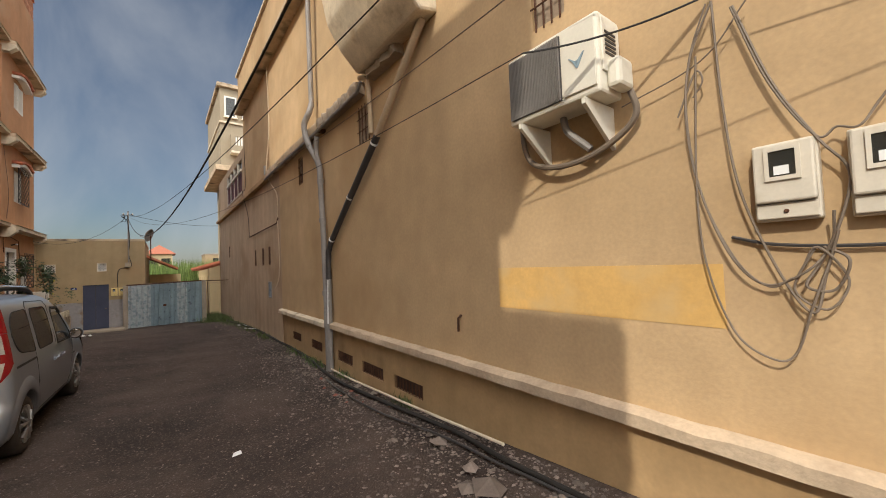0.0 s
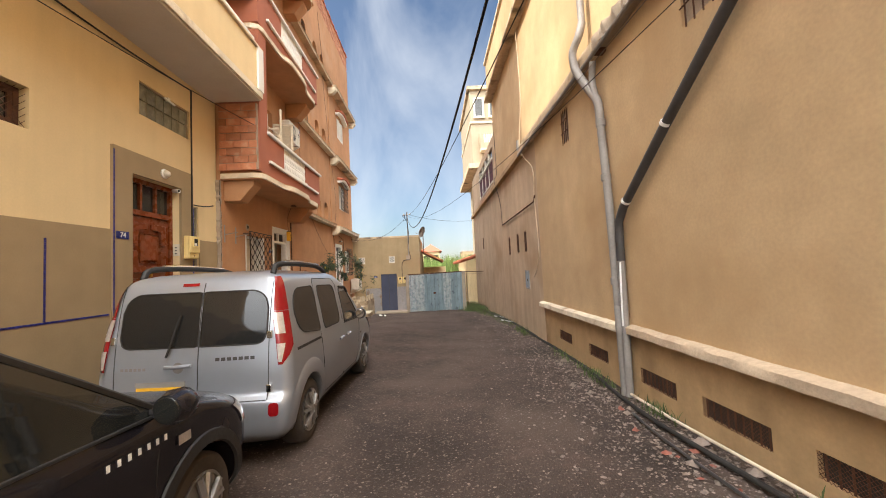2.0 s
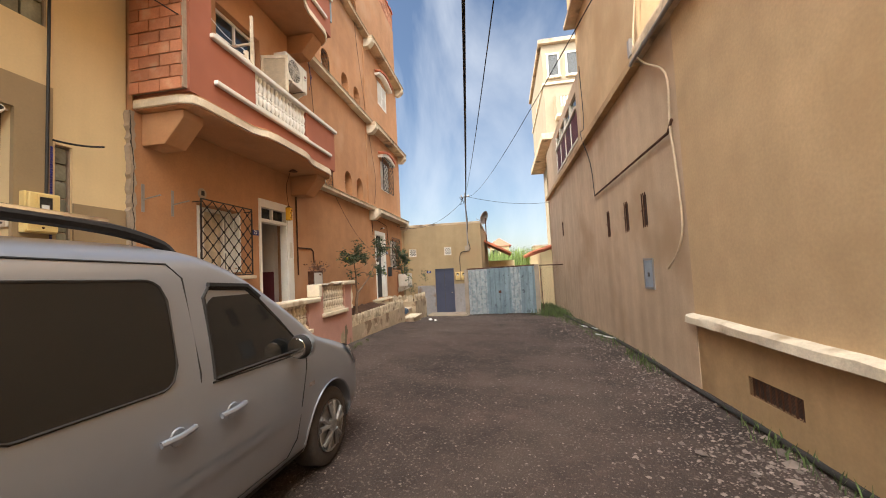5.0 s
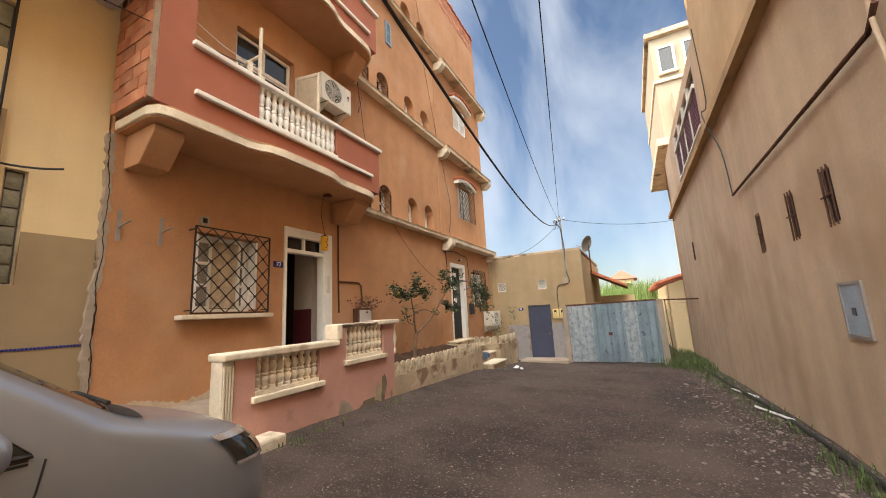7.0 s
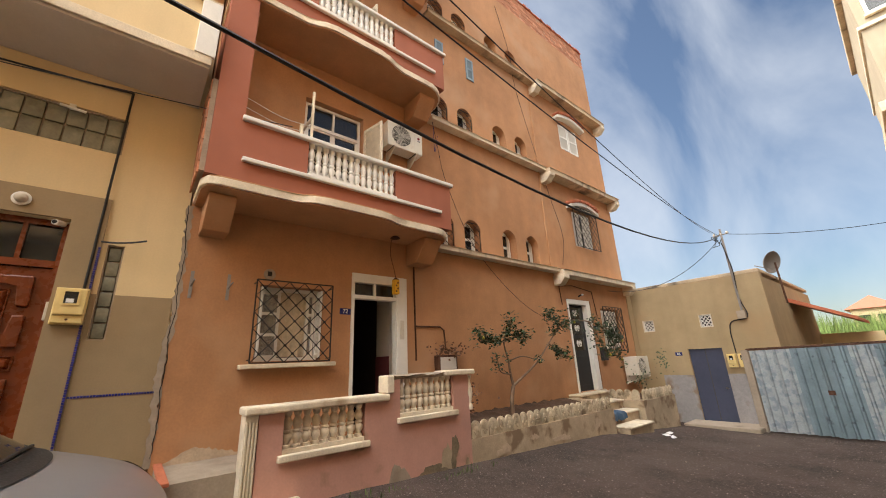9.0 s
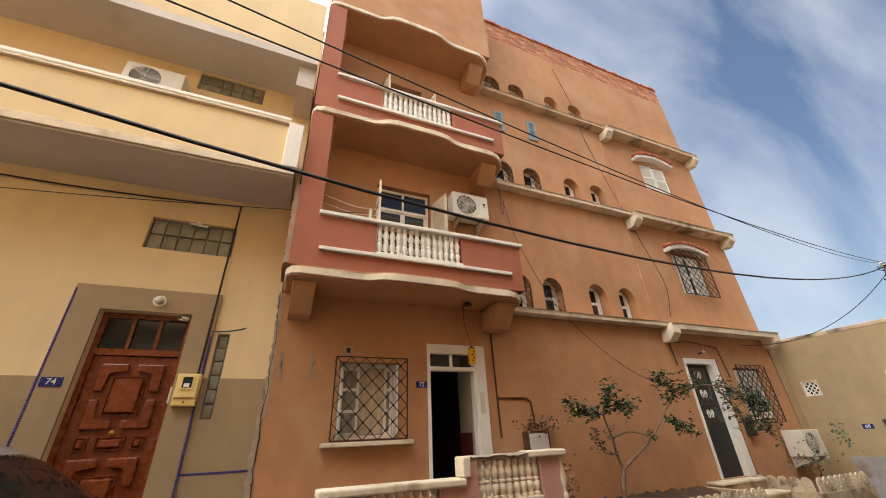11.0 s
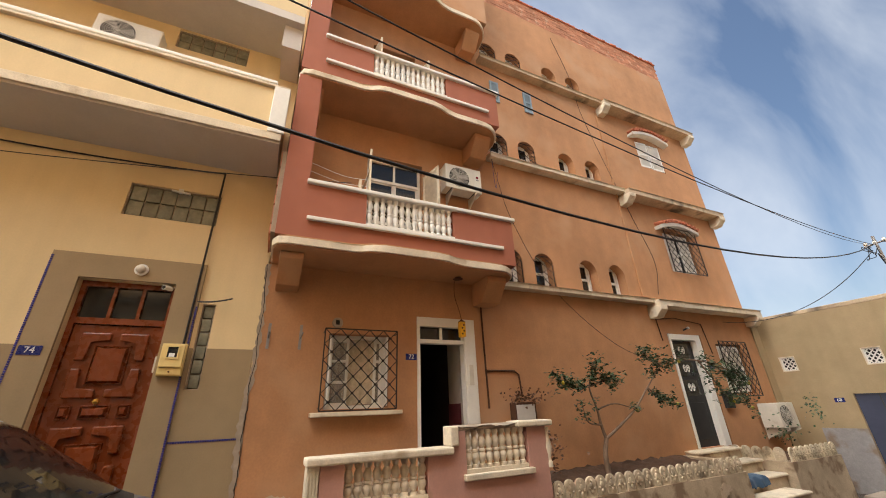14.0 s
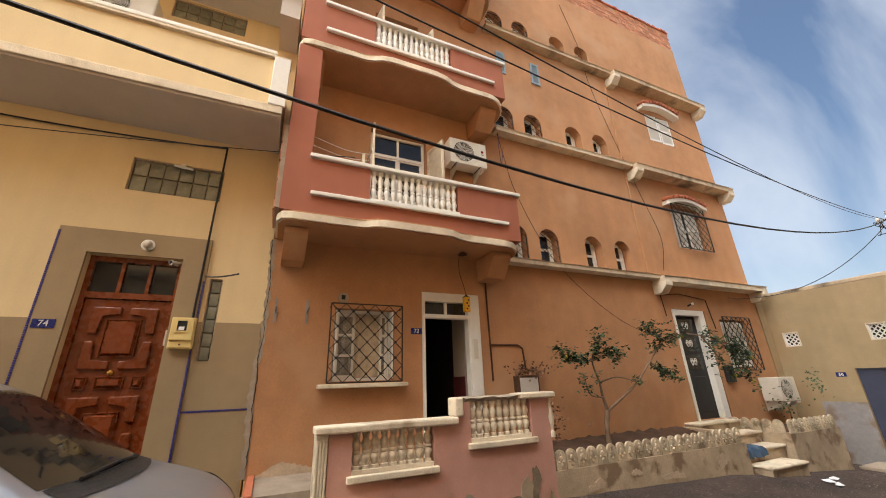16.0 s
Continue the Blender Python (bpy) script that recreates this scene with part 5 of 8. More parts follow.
part("cross_arm", box(-3.98, -3.44, 11.19, 11.225, 4.95, 4.98), CREAM, pole_)
box_ = thing("small_post", (-3.4, 11.15, 4.5), "short white stub post on the coping", "post")
part("stub", box(-3.44, -3.38, 11.03, 11.07, 4.52, 4.75), CREAM, box_)

# hollow bricks on the side of the first balcony pier
brick_wall = structure("wall_brick_side", box(OX + 0.01, -3.372, 9.86, 9.918, 3.60, 4.965), MORTAR, "bare hollow red bricks on the balcony's side", "wall")
rnd = random.Random(9)
for r in range(9):
    z = 3.575 + r * 0.155
    xs = [OX + 0.012] + [OX + 0.16 + 0.3 * i + (0.15 if r % 2 else 0) for i in range(3)] + [-3.374]
    xs = sorted(set(v for v in xs if OX <= v <= -3.373))
    for a, b in zip(xs, xs[1:]):
        if b - a > 0.05:
            bm = box(a + 0.006, b - 0.006, 9.843 + rnd.uniform(-0.006, 0.006), 9.862, z + 0.006, min(z + 0.147, 4.96))
            part("brick", bm, BRICK, brick_wall)

# raw bricks along the roof edge
par = bpy.data.objects["trim_roof_brick_parapet"]
bm = box(OX - 0.03, OX - 0.008, 0, 0.292, 0, 0.092)
first = part("brick", bm, BRICK, par)
first.location = (0, 14.02, 12.412)
for r in range(8):
    for i in range(27):
        if r or i:
            again(first, par, (rnd.uniform(-0.006, 0.006), 14.02 + i * 0.302 + (0.15 if r % 2 else 0) - (0.1 if r % 2 and i == 26 else 0), 12.412 + r * 0.099))
bm = bmesh.new()
for i in range(60):
    y = 14.0 + i * 0.137
    box(OX - 0.30, OX + 0.02 + rnd.uniform(0, 0.03), y, y + 0.12, 13.202, 13.23 + rnd.uniform(0, 0.05), bm)
structure("roof_tile_edge", bm, TILE_RED, "broken red tiles capping the brick parapet", "tiles")

# ---- arches, windows and shutters of the orange front ----
n_win = 9
for bi, b in enumerate(Z_BAND):
    for ci, c in enumerate((14.42, 15.25, 16.52, 17.43)):
        z0, z1 = b + 0.13, b + 0.93
        w = casement(f"window_{n_win}", OX - 0.24, c - 0.25, c + 0.25, z0, z1, "small white window deep in an arched niche", 1, rows=2)
        n_win += 1
        if ci < 2:
            lattice(w, OX - 0.03, c - 0.25, c + 0.25, z0 + 0.02, z1 - 0.06, 0.2, 0.006, IRON, knots=False)


def tiled_hood(y0, y1, z, name):
    ob = thing(name, (OX, (y0 + y1) / 2, z), "curved white window hood with terracotta tiles", "window hood", "window hoods")
    n = 12
    arc = [(y0 + (y1 - y0) * i / n, z + 0.16 * math.sin(math.pi * i / n)) for i in range(n + 1)]
    part("hood", prism(arc + [(p, q - 0.10) for p, q in arc[::-1]], "x", OX, OX + 0.20), WHITE, ob)
    first = None
    for i in range(n):
        p, q = (arc[i][0] + arc[i + 1][0]) / 2, (arc[i][1] + arc[i + 1][1]) / 2
        part("hood_tile", tube([(OX, p, q + 0.09), (OX + 0.26, p, q + 0.035)], 0.05, sides=8), TILE_RED, ob)
    return ob


tiled_hood(19.35, 20.95, 5.70, "window_hood")
tiled_hood(19.35, 20.95, 8.92, "window_hood")
w = casement("window_30", OX - 0.15, 19.6, 20.75, 4.42, 5.65, "white window behind an iron grille", 2, rows=2)
lattice(w, OX + 0.13, 19.5, 20.84, 4.38, 5.70, 0.24, 0.008, IRON, knots=False)
for y in (19.64, 20.24):
    shutter(w, Matrix.Translation((OX - 0.06, y, 4.46)) @ Matrix.Rotation(radians(90), 4, "Z"), 0.45, 1.12, WHITE, 14)
w = casement("window_31", OX - 0.15, 19.6, 20.70, 7.82, 8.80, "window with white shutters ajar", 2, rows=2)
for y in (19.62, 20.18):
    shutter(w, Matrix.Translation((OX - 0.04, y, 7.84)) @ Matrix.Rotation(radians(86), 4, "Z"), 0.48, 0.94, WHITE, 14)
for y, z in ((15.4, 8.42), (14.35, 8.42)):
    o = thing("blue_shutter", (OX, y, z), "small pale blue shutter on the orange wall", "shutter", "pale blue shutters")
    shutter(o, Matrix.Translation((OX + 0.02, y, z)) @ Matrix.Rotation(radians(90), 4, "Z"), 0.26, 0.68, PALEBLUE, 10)

# ---- the far door and window of the orange house ----
d3 = tagged(part("reveal", wall_sheet("x", OX - 0.30, OX + 0.02, 18.66, 19.80, 0.3, 2.73, [(18.72, 19.60, 0.3, 2.60)]), WHITE), "dark door with a scrollwork grille in a white surround", "door", "", "structure")
d3.name = "door_3"
part("leaf", box(OX - 0.16, OX - 0.12, 18.72, 19.60, 0.3, 2.60), BLACKPLASTIC, d3, bevel=0.004)
for k in range(3):
    z = 1.35 + 0.42 * k
    part("light_panel", box(OX - 0.12, OX - 0.112, 18.86, 19.46, z, z + 0.34), PANE, d3)
    for s in (-1, 1):
        sp = [(OX - 0.10, 19.16 + s * (0.06 + 0.05 * math.cos(a) * (1 - a / 14)), z + 0.17 + 0.10 * math.sin(a) * (1 - a / 14)) for a in np.linspace(0, 9, 22)]
        part("scroll", tube(sp, 0.010, sides=5), WHITE, d3, "white wrought scroll")
part("low_panel", box(OX - 0.12, OX - 0.10, 18.86, 19.46, 0.45, 1.2), BLACKPLASTIC, d3, bevel=0.01)
# black block in place of a hall, its shade put in as colour
structure("wall_far_door_back", box(OX - 0.5, OX - 0.33, 18.4, 20.1, 0, 3), DARK, "near-black block standing in for the unlit hall past the far door", "wall")
plate("70", 19.98, 1.98, OX, 0.19, 0.10)
lb = thing("porch_lamp", (OX, 19.3, 2.85), "small bare bulb lamp over the far door", "lamp")
part("holder", tube([(OX, 19.3, 2.84), (OX + 0.10, 19.3, 2.87)], 0.02, sides=8), BLACKPLASTIC, lb)
part("bulb", lathe([(0.018, 0.0), (0.032, 0.03), (0.03, 0.05), (0.006, 0.065)], (OX + 0.10, 19.3, 2.87), axis="x", sides=10), SIGN_WHITE, lb, smooth=True)
w = casement("window_32", OX - 0.18, 20.42, 21.40, 1.38, 2.53, "window with white shutters behind a diamond grille", 2, rows=2)
lattice(w, OX + 0.12, 20.34, 21.48, 1.30, 2.60, 0.2, 0.008, IRON, knots=False)
for y in (20.46, 20.95):
    shutter(w, Matrix.Translation((OX - 0.06, y, 1.40)) @ Matrix.Rotation(radians(90), 4, "Z"), 0.42, 1.1, WHITE, 14)
ac_unit((OX + 0.02, 21.50, 0.58), "white air conditioner by the far window", w=0.70, h=0.54, d=0.42, casing=METER_GREY, brackets=True)
mb = thing("letter_box", (OX, 20.13, 1.2), "dark letter box beside the far door", "letter box")
part("body", box(OX, OX + 0.10, 20.0, 20.26, 1.05, 1.42), BLACKPLASTIC, mb, bevel=0.01)
pc = thing("rusty_conduit", (OX, 18.4, 3.0), "rusty conduit looping over the far door", "pipe")
part("loop", tube([(OX + 0.03, 18.40, 2.55), (OX + 0.03, 18.35, 3.05), (OX + 0.03, 19.0, 3.12), (OX + 0.03, 20.0, 3.02), (OX + 0.03, 20.12, 2.3)], 0.012, sides=6), RUST, pc)
dp = thing("drain_pipe", (OX, 17.9, 6), "thin brown drain pipe on the orange front", "pipe")
part("pipe", tube([(OX + 0.02, 18.12, 9.4), (OX + 0.02, 18.12, 6.6), (OX + 0.02, 18.12, 3.6)], 0.022, sides=8), ORANGE, dp)
dp = thing("hanging_wire", (OX, 16.4, 8), "thin wire hanging down the orange front", "cable")
part("wire", tube([(OX + 0.03, 16.9, 12.0), (OX + 0.03, 17.35, 10.4), (OX + 0.03, 17.45, 9.2), (OX + 0.03, 17.9, 7.6), (OX + 0.03, 18.5, 5.8), (OX + 0.03, 18.9, 4.6), (OX + 0.03, 18.7, 3.7)], 0.006, sides=4, curve=6), CABLE, dp)
dp = thing("hanging_wire", (OX, 14.2, 6), "bundle of thin wires hanging beside the balcony", "cable")
part("wire", tube([(OX + 0.1, 14.1, 6.5), (OX + 0.12, 14.2, 5.9), (OX + 0.05, 14.5, 5.0), (OX + 0.03, 15.3, 3.6), (OX + 0.1, 16.6, 2.5), (OX + 0.06, 18.0, 2.0)], 0.005, sides=4, curve=6), CABLE, dp)
part("wire_two", tube([(OX + 0.1, 14.12, 6.5), (OX + 0.2, 14.05, 5.95), (OX + 0.1, 14.15, 5.7), (OX + 0.15, 14.2, 6.1)], 0.005, sides=4, curve=6), BLUE_SIGN, dp)

# ---- porch ----
for y0, y1, z0, z1, n in ((11.0, 12.0, 0.30, 0.745, 9), (12.52, 13.48, 0.50, 1.0, 9)):
    row = thing("porch_balustrade", (PX - 0.08, (y0 + y1) / 2, z0), "stubby cream balusters set in the pink porch wall", "balustrade", "porch balustrades")
    part("ledge", box(PX - 0.18, PX + 0.06, y0 - 0.05, y1 + 0.05, z0 - 0.06, z0 + 0.012), CREAM, row, bevel=0.012)
    part("block_rail", box(PX - 0.13, PX - 0.01, y0 + 0.002, y1 - 0.002, z0 + 0.012, z0 + 0.06), CREAM, row, bevel=0.006)
    baluster_row(row, PX - 0.07, y0 + 0.005, y1 - 0.005, z0 + 0.06, z1 - 0.002, n, CREAM, 0.058)
pil = thing("porch_pilaster", (PX, 10.65, -0.2), "fluted cream pilaster at the porch gate", "pilaster")
part("shaft", box(PX - 0.20, PX + 0.0, 10.60, 10.735, -0.5, 0.745), CREAM, pil, bevel=0.01)
for k in range(4):
    part("flute", box(PX, PX + 0.022, 10.612 + k * 0.031, 10.63 + k * 0.031, -0.3, 0.69), CREAM, pil, bevel=0.004)
half = thing("half_baluster", (PX, 13.86, 0.45), "cream half baluster at the end of the porch wall", "baluster")
part("turning", lathe([(0.05, 0), (0.05, 0.06), (0.03, 0.09), (0.06, 0.25), (0.03, 0.42), (0.05, 0.5)], (PX - 0.03, 13.83, 0.48), sides=12), CREAM, half, smooth=True)
structure("pavement_porch_step", box(PX + 0.02, PX + 0.31, 10.2, 11.2, -0.6, -0.10), CREAM, "cream stone step slab at the porch gate", "step", bevel=0.03)
structure("pavement_porch_tread", box(OX, PX - 0.16, 9.62, 9.95, -0.6, 0.02), CONCRETE, "lower tread of the porch", "step", bevel=0.01)
structure("trim_porch_edge_tiles", box(OX, PX - 0.05, 9.94, 10.02, 0.202, 0.24), TILE_RED, "red tile edge of the porch floor", "tiles", bevel=0.008)

# scalloped concrete edging on the planters
def edging(name, pts_axis, x, u0, u1, z, label):
    ob = thing(name, (x, u0, z) if pts_axis == "x" else (u0, x, z), label, "edging", "scalloped edging")
    n = max(2, round((u1 - u0) / 0.19))
    w = (u1 - u0) / n
    out = [(0, 0), (w * 0.94, 0), (w * 0.94, 0.17)] + [(w * 0.47 + w * 0.47 * math.cos(a), 0.17 + 0.085 * math.sin(a)) for a in np.linspace(0.3, math.pi - 0.3, 7)] + [(0, 0.17)]
    first = None
    for i in range(n):
        if first is None:
            bm = prism([(u0 + p, z + q) for p, q in out], pts_axis, x - 0.035, x)
            first = part("scallop", bm, EDGING, ob, bevel=0.008)
            rel = bmesh.new()
            for du, dz, r in ((0.47, 0.14, 0.045), (0.47, 0.06, 0.03), (0.25, 0.10, 0.02), (0.70, 0.10, 0.02), (0.47, 0.20, 0.022)):
                c = (x, u0 + w * du, z + dz) if pts_axis == "x" else (u0 + w * du, x - 0.035, z + dz)
                lathe([(r, -0.012 if pts_axis == "x" else 0.012), (r * 0.8, 0.012 if pts_axis == "x" else -0.012), (r * 0.3, 0.018 if pts_axis == "x" else -0.018)], c, rel, 8, pts_axis)
            relief = part("flower_relief", rel, EDGING, first)
        else:
            o = again(first, ob, (0, i * w, 0) if pts_axis == "x" else (i * w, 0, 0))
            r2 = new("flower_relief", relief.data)
            r2.parent = o
    return ob


edging("planter_edging", "x", PX - 0.02, 13.84, 18.10, 0.05, "cream scalloped concrete edging along the planter")
edging("planter_edging", "x", -3.03, 19.72, 21.52, 0.07, "cream scalloped concrete edging on the far planter")
edging("planter_edging", "y", 19.72, -4.12, -3.10, 0.07, "cream scalloped concrete edging on the planter's side")
for k, (x0, x1, y0, y1, top) in enumerate(((-3.16, -2.72, 18.22, 19.38, -0.33), (-3.52, -3.12, 18.17, 19.60, -0.11), (-3.86, -3.48, 18.17, 19.60, 0.10), (OX, -3.82, 18.17, 19.60, 0.295))):
    structure(f"pavement_stair_{k + 1}", box(x0, x1 - 0.04, y0 + 0.02, y1 - 0.02, -1.2, top - 0.05), PLANTER, "stained cream riser of the steps", "step", bevel=0.01)
    structure(f"pavement_tread_{k + 1}", box(x0, x1, y0, y1, top - 0.048, top), CREAM, "worn cream tread of the steps up to the far door", "step", bevel=0.018)
cloth = thing("doormat", (-3.32, 18.55, -0.11), "dark blue cloth folded over the step", "cloth")
bm, g = bmesh.new(), []
for i in range(11):
    y = 18.24 + i * 0.06
    lift = 0.012 * math.sin(i * 1.7)
    g.append([bm.verts.new(p) for p in ((-3.46, y, -0.085 + lift), (-3.30, y + 0.01 * math.sin(i), -0.07 + lift), (-3.13, y, -0.08 + lift), (-3.095 + 0.02 * math.sin(i * 1.3), y, -0.12), (-3.085 + 0.025 * math.sin(i * 1.3), y + 0.01, -0.24 + 0.02 * math.sin(i * 2.1)), (-3.105 + 0.02 * math.sin(i * 1.3), y, -0.24 + 0.02 * math.sin(i * 2.1)), (-3.13, y, -0.105), (-3.46, y, -0.105))])
for p, q in zip(g, g[1:]):
    for j in range(8):
        bm.faces.new([p[j], p[(j + 1) % 8], q[(j + 1) % 8], q[j]])
bm.faces.new(g[0])
bm.faces.new(g[-1])
part("fabric", bm, BASIN, cloth, smooth=True)

# ---- end of the lane ----
d4 = tagged(part("leaf", box(-2.765, -1.915, EY + 0.05, EY + 0.10, -0.72, 1.255), BLUEDOOR), "slate blue painted steel door, closed", "door", "", "structure")
d4.name = "door_4"
part("door_handle", box(-2.05, -1.99, EY + 0.02, EY + 0.05, 0.15, 0.19), CHROME, d4)
part("seam", box(-2.36, -2.34, EY + 0.044, EY + 0.05, -0.7, 1.24), PVC_DARK, d4)
for i, (a, b, z0, z1) in enumerate(((-3.94, -3.59, 1.85, 2.22), (-2.30, -1.97, 1.85, 2.23))):
    o = tagged(part("rim", wall_sheet("y", EY - 0.01, EY + 0.10, a, b, z0, z1, [(a + 0.02, b - 0.02, z0 + 0.02, z1 - 0.02)]), CREAM), "square vent with a cream lattice screen", "window", "", "structure")
    o.name = f"window_{40 + i}"
    # black plate behind the lattice stands in for the unlit inside
    part("dark_back", box(a + 0.02, b - 0.02, EY + 0.11, EY + 0.13, z0 + 0.02, z1 - 0.02), DARK, o)
    lattice(o, EY + 0.04, a + 0.02, b - 0.02, z0 + 0.02, z1 - 0.02, 0.115, 0.014, WHITE, axis="y", knots=False)
plate("68", -3.05, 1.13, EY - 0.001, 0.19, 0.10, axis="y")
for x in (-1.72, -1.46):
    meter_box((x, EY - 0.002, 0.72), METER, "cream meter box on the end house", w=0.22, h=0.36, d=0.12, turn=-90)
pole = thing("utility_pole", (-1.21, 22.9, 3.2), "steel service pole on the roof of the end house", "pole")
part("mast", tube([(-1.21, 22.58, 2.0), (-1.21, 22.58, 4.62)], 0.028, sides=8), PVC, pole)
part("cross_arm", tube([(-1.42, 22.58, 4.42), (-1.02, 22.58, 4.46)], 0.018, sides=6), PVC, pole)
for k in range(3):
    part("insulator", lathe([(0.03, 0), (0.04, 0.03), (0.02, 0.07), (0.008, 0.08)], (-1.38 + 0.16 * k, 22.58, 4.45), sides=8), METER_GREY, pole)
rnd = random.Random(11)
pts = [Vector((-1.3, 22.55, 4.35))] + [Vector((-1.32 + rnd.uniform(-0.14, 0.12), 22.53 + rnd.uniform(-0.06, 0.06), 4.25 + rnd.uniform(-0.15, 0.2))) for _ in range(14)]
part("cable_tangle", tube(pts, 0.008, sides=4, curve=5), CABLE, pole)
part("down_cable", tube([(-1.25, 22.55, 4.2), (-1.16, 22.54, 3.4), (-1.20, 22.59, 2.6), (-1.12, 22.6, 2.05), (-1.5, 22.6, 1.95), (-1.6, 22.6, 1.7), (-1.6, 22.6, 1.1)], 0.014, sides=6, curve=6), CABLE, pole)
part("junction_box", box(-1.34, -1.14, 22.52, 22.62, 2.0, 2.22), CEMENT, pole, bevel=0.01)
dish = thing("satellite_dish", (-0.45, 23.9, 3.3), "grey satellite dish on a mast", "satellite dish")
bmd = lathe([(0.012, 0.10), (0.15, 0.07), (0.27, 0.02), (0.33, -0.04), (0.335, -0.035), (0.27, 0.03), (0.15, 0.085), (0.012, 0.12)], (0, 0, 0), sides=20, axis="y")
bmesh.ops.transform(bmd, matrix=pose(-0.5, 23.9, 3.62, 20, 0, 65), verts=bmd.verts)
part("reflector", bmd, PVC, dish, smooth=True)
part("mast", tube([(-0.42, 23.95, 2.4), (-0.42, 23.95, 3.6)], 0.025, sides=8), RUST, dish)
part("feed_arm", tube([(-0.5, 23.85, 3.4), (-0.85, 23.6, 3.55)], 0.012, sides=6), PVC, dish)

gate = thing("corrugated_gate", (0.2, 22.2, -0.8), "dented grey-blue corrugated sheet gate with peeling white patches", "gate")
rnd = random.Random(5)
n_sh = 14
for i in range(n_sh):
    x0 = -1.22 + i * 2.82 / n_sh
    w = 2.82 / n_sh
    bm = prism([(x0, 22.2), (x0 + w * 0.35, 22.195), (x0 + w * 0.45, 22.145), (x0 + w * 0.62, 22.145), (x0 + w * 0.72, 22.195), (x0 + w + 0.004, 22.2), (x0 + w + 0.004, 22.206), (x0, 22.206)], "z", -0.80 + 0.02 * rnd.random(), 1.14 + 0.004 * i)
    part("sheet", bm, GALV_WHITE if i in (0, 1, 2, 3, 9, 10) else GALV, gate)
part("top_rail", tube([(-1.28, 22.22, 1.17), (1.62, 22.22, 1.22)], 0.03, sides=6), RUST, gate)
part("bottom_rail", tube([(-1.24, 22.24, -0.6), (1.60, 22.24, -0.6)], 0.025, sides=6), RUST, gate)
part("gate_post", box(-1.40, -1.24, 22.16, 22.30, -1.0, 1.16), CEMENT, gate, bevel=0.015)
part("gate_post", box(1.60, 1.78, 22.14, 22.32, -1.1, 1.24), CEMENT, gate, bevel=0.02)
part("latch", box(0.05, 0.17, 22.14, 22.165, 0.1, 0.2), RUST, gate)
fence = thing("wire_fence", (2.2, 22.15, -0.8), "rusty pipe fence frame with chicken wire beside the gate", "fence")
part("fence_post", tube([(2.80, 22.1, -1.0), (2.80, 22.1, 1.18)], 0.03, sides=8), RUST, fence)
part("top_rail", tube([(1.80, 22.2, 1.20), (2.80, 22.1, 1.18)], 0.022, sides=8), RUST, fence)
part("side_bar", tube([(1.84, 22.2, 1.18), (1.90, 22.2, -0.9)], 0.012, sides=6), RUST, fence)
lattice(fence, 22.1, 1.82, 2.78, -0.85, 1.08, 0.14, 0.0025, RUST, axis="y", knots=False)


# ---- cars ----
def table(rows):
    """A smooth curve through (z, value) rows."""
    zs, vs = [r[0] for r in rows], [r[1] for r in rows]
    d = [0.0] * len(zs)
    for i in range(len(zs)):
        a, b = max(i - 1, 0), min(i + 1, len(zs) - 1)
        d[i] = (vs[b] - vs[a]) / (zs[b] - zs[a])

    def f(z):
        z = min(max(z, zs[0]), zs[-1])
        i = min(max(int(np.searchsorted(zs, z)) - 1, 0), len(zs) - 2)
        h = zs[i + 1] - zs[i]
        t = (z - zs[i]) / h
        return ((2 * t ** 3 - 3 * t * t + 1) * vs[i] + (t ** 3 - 2 * t * t + t) * h * d[i] + (-2 * t ** 3 + 3 * t * t) * vs[i + 1] + (t ** 3 - t * t) * h * d[i + 1])
    return f


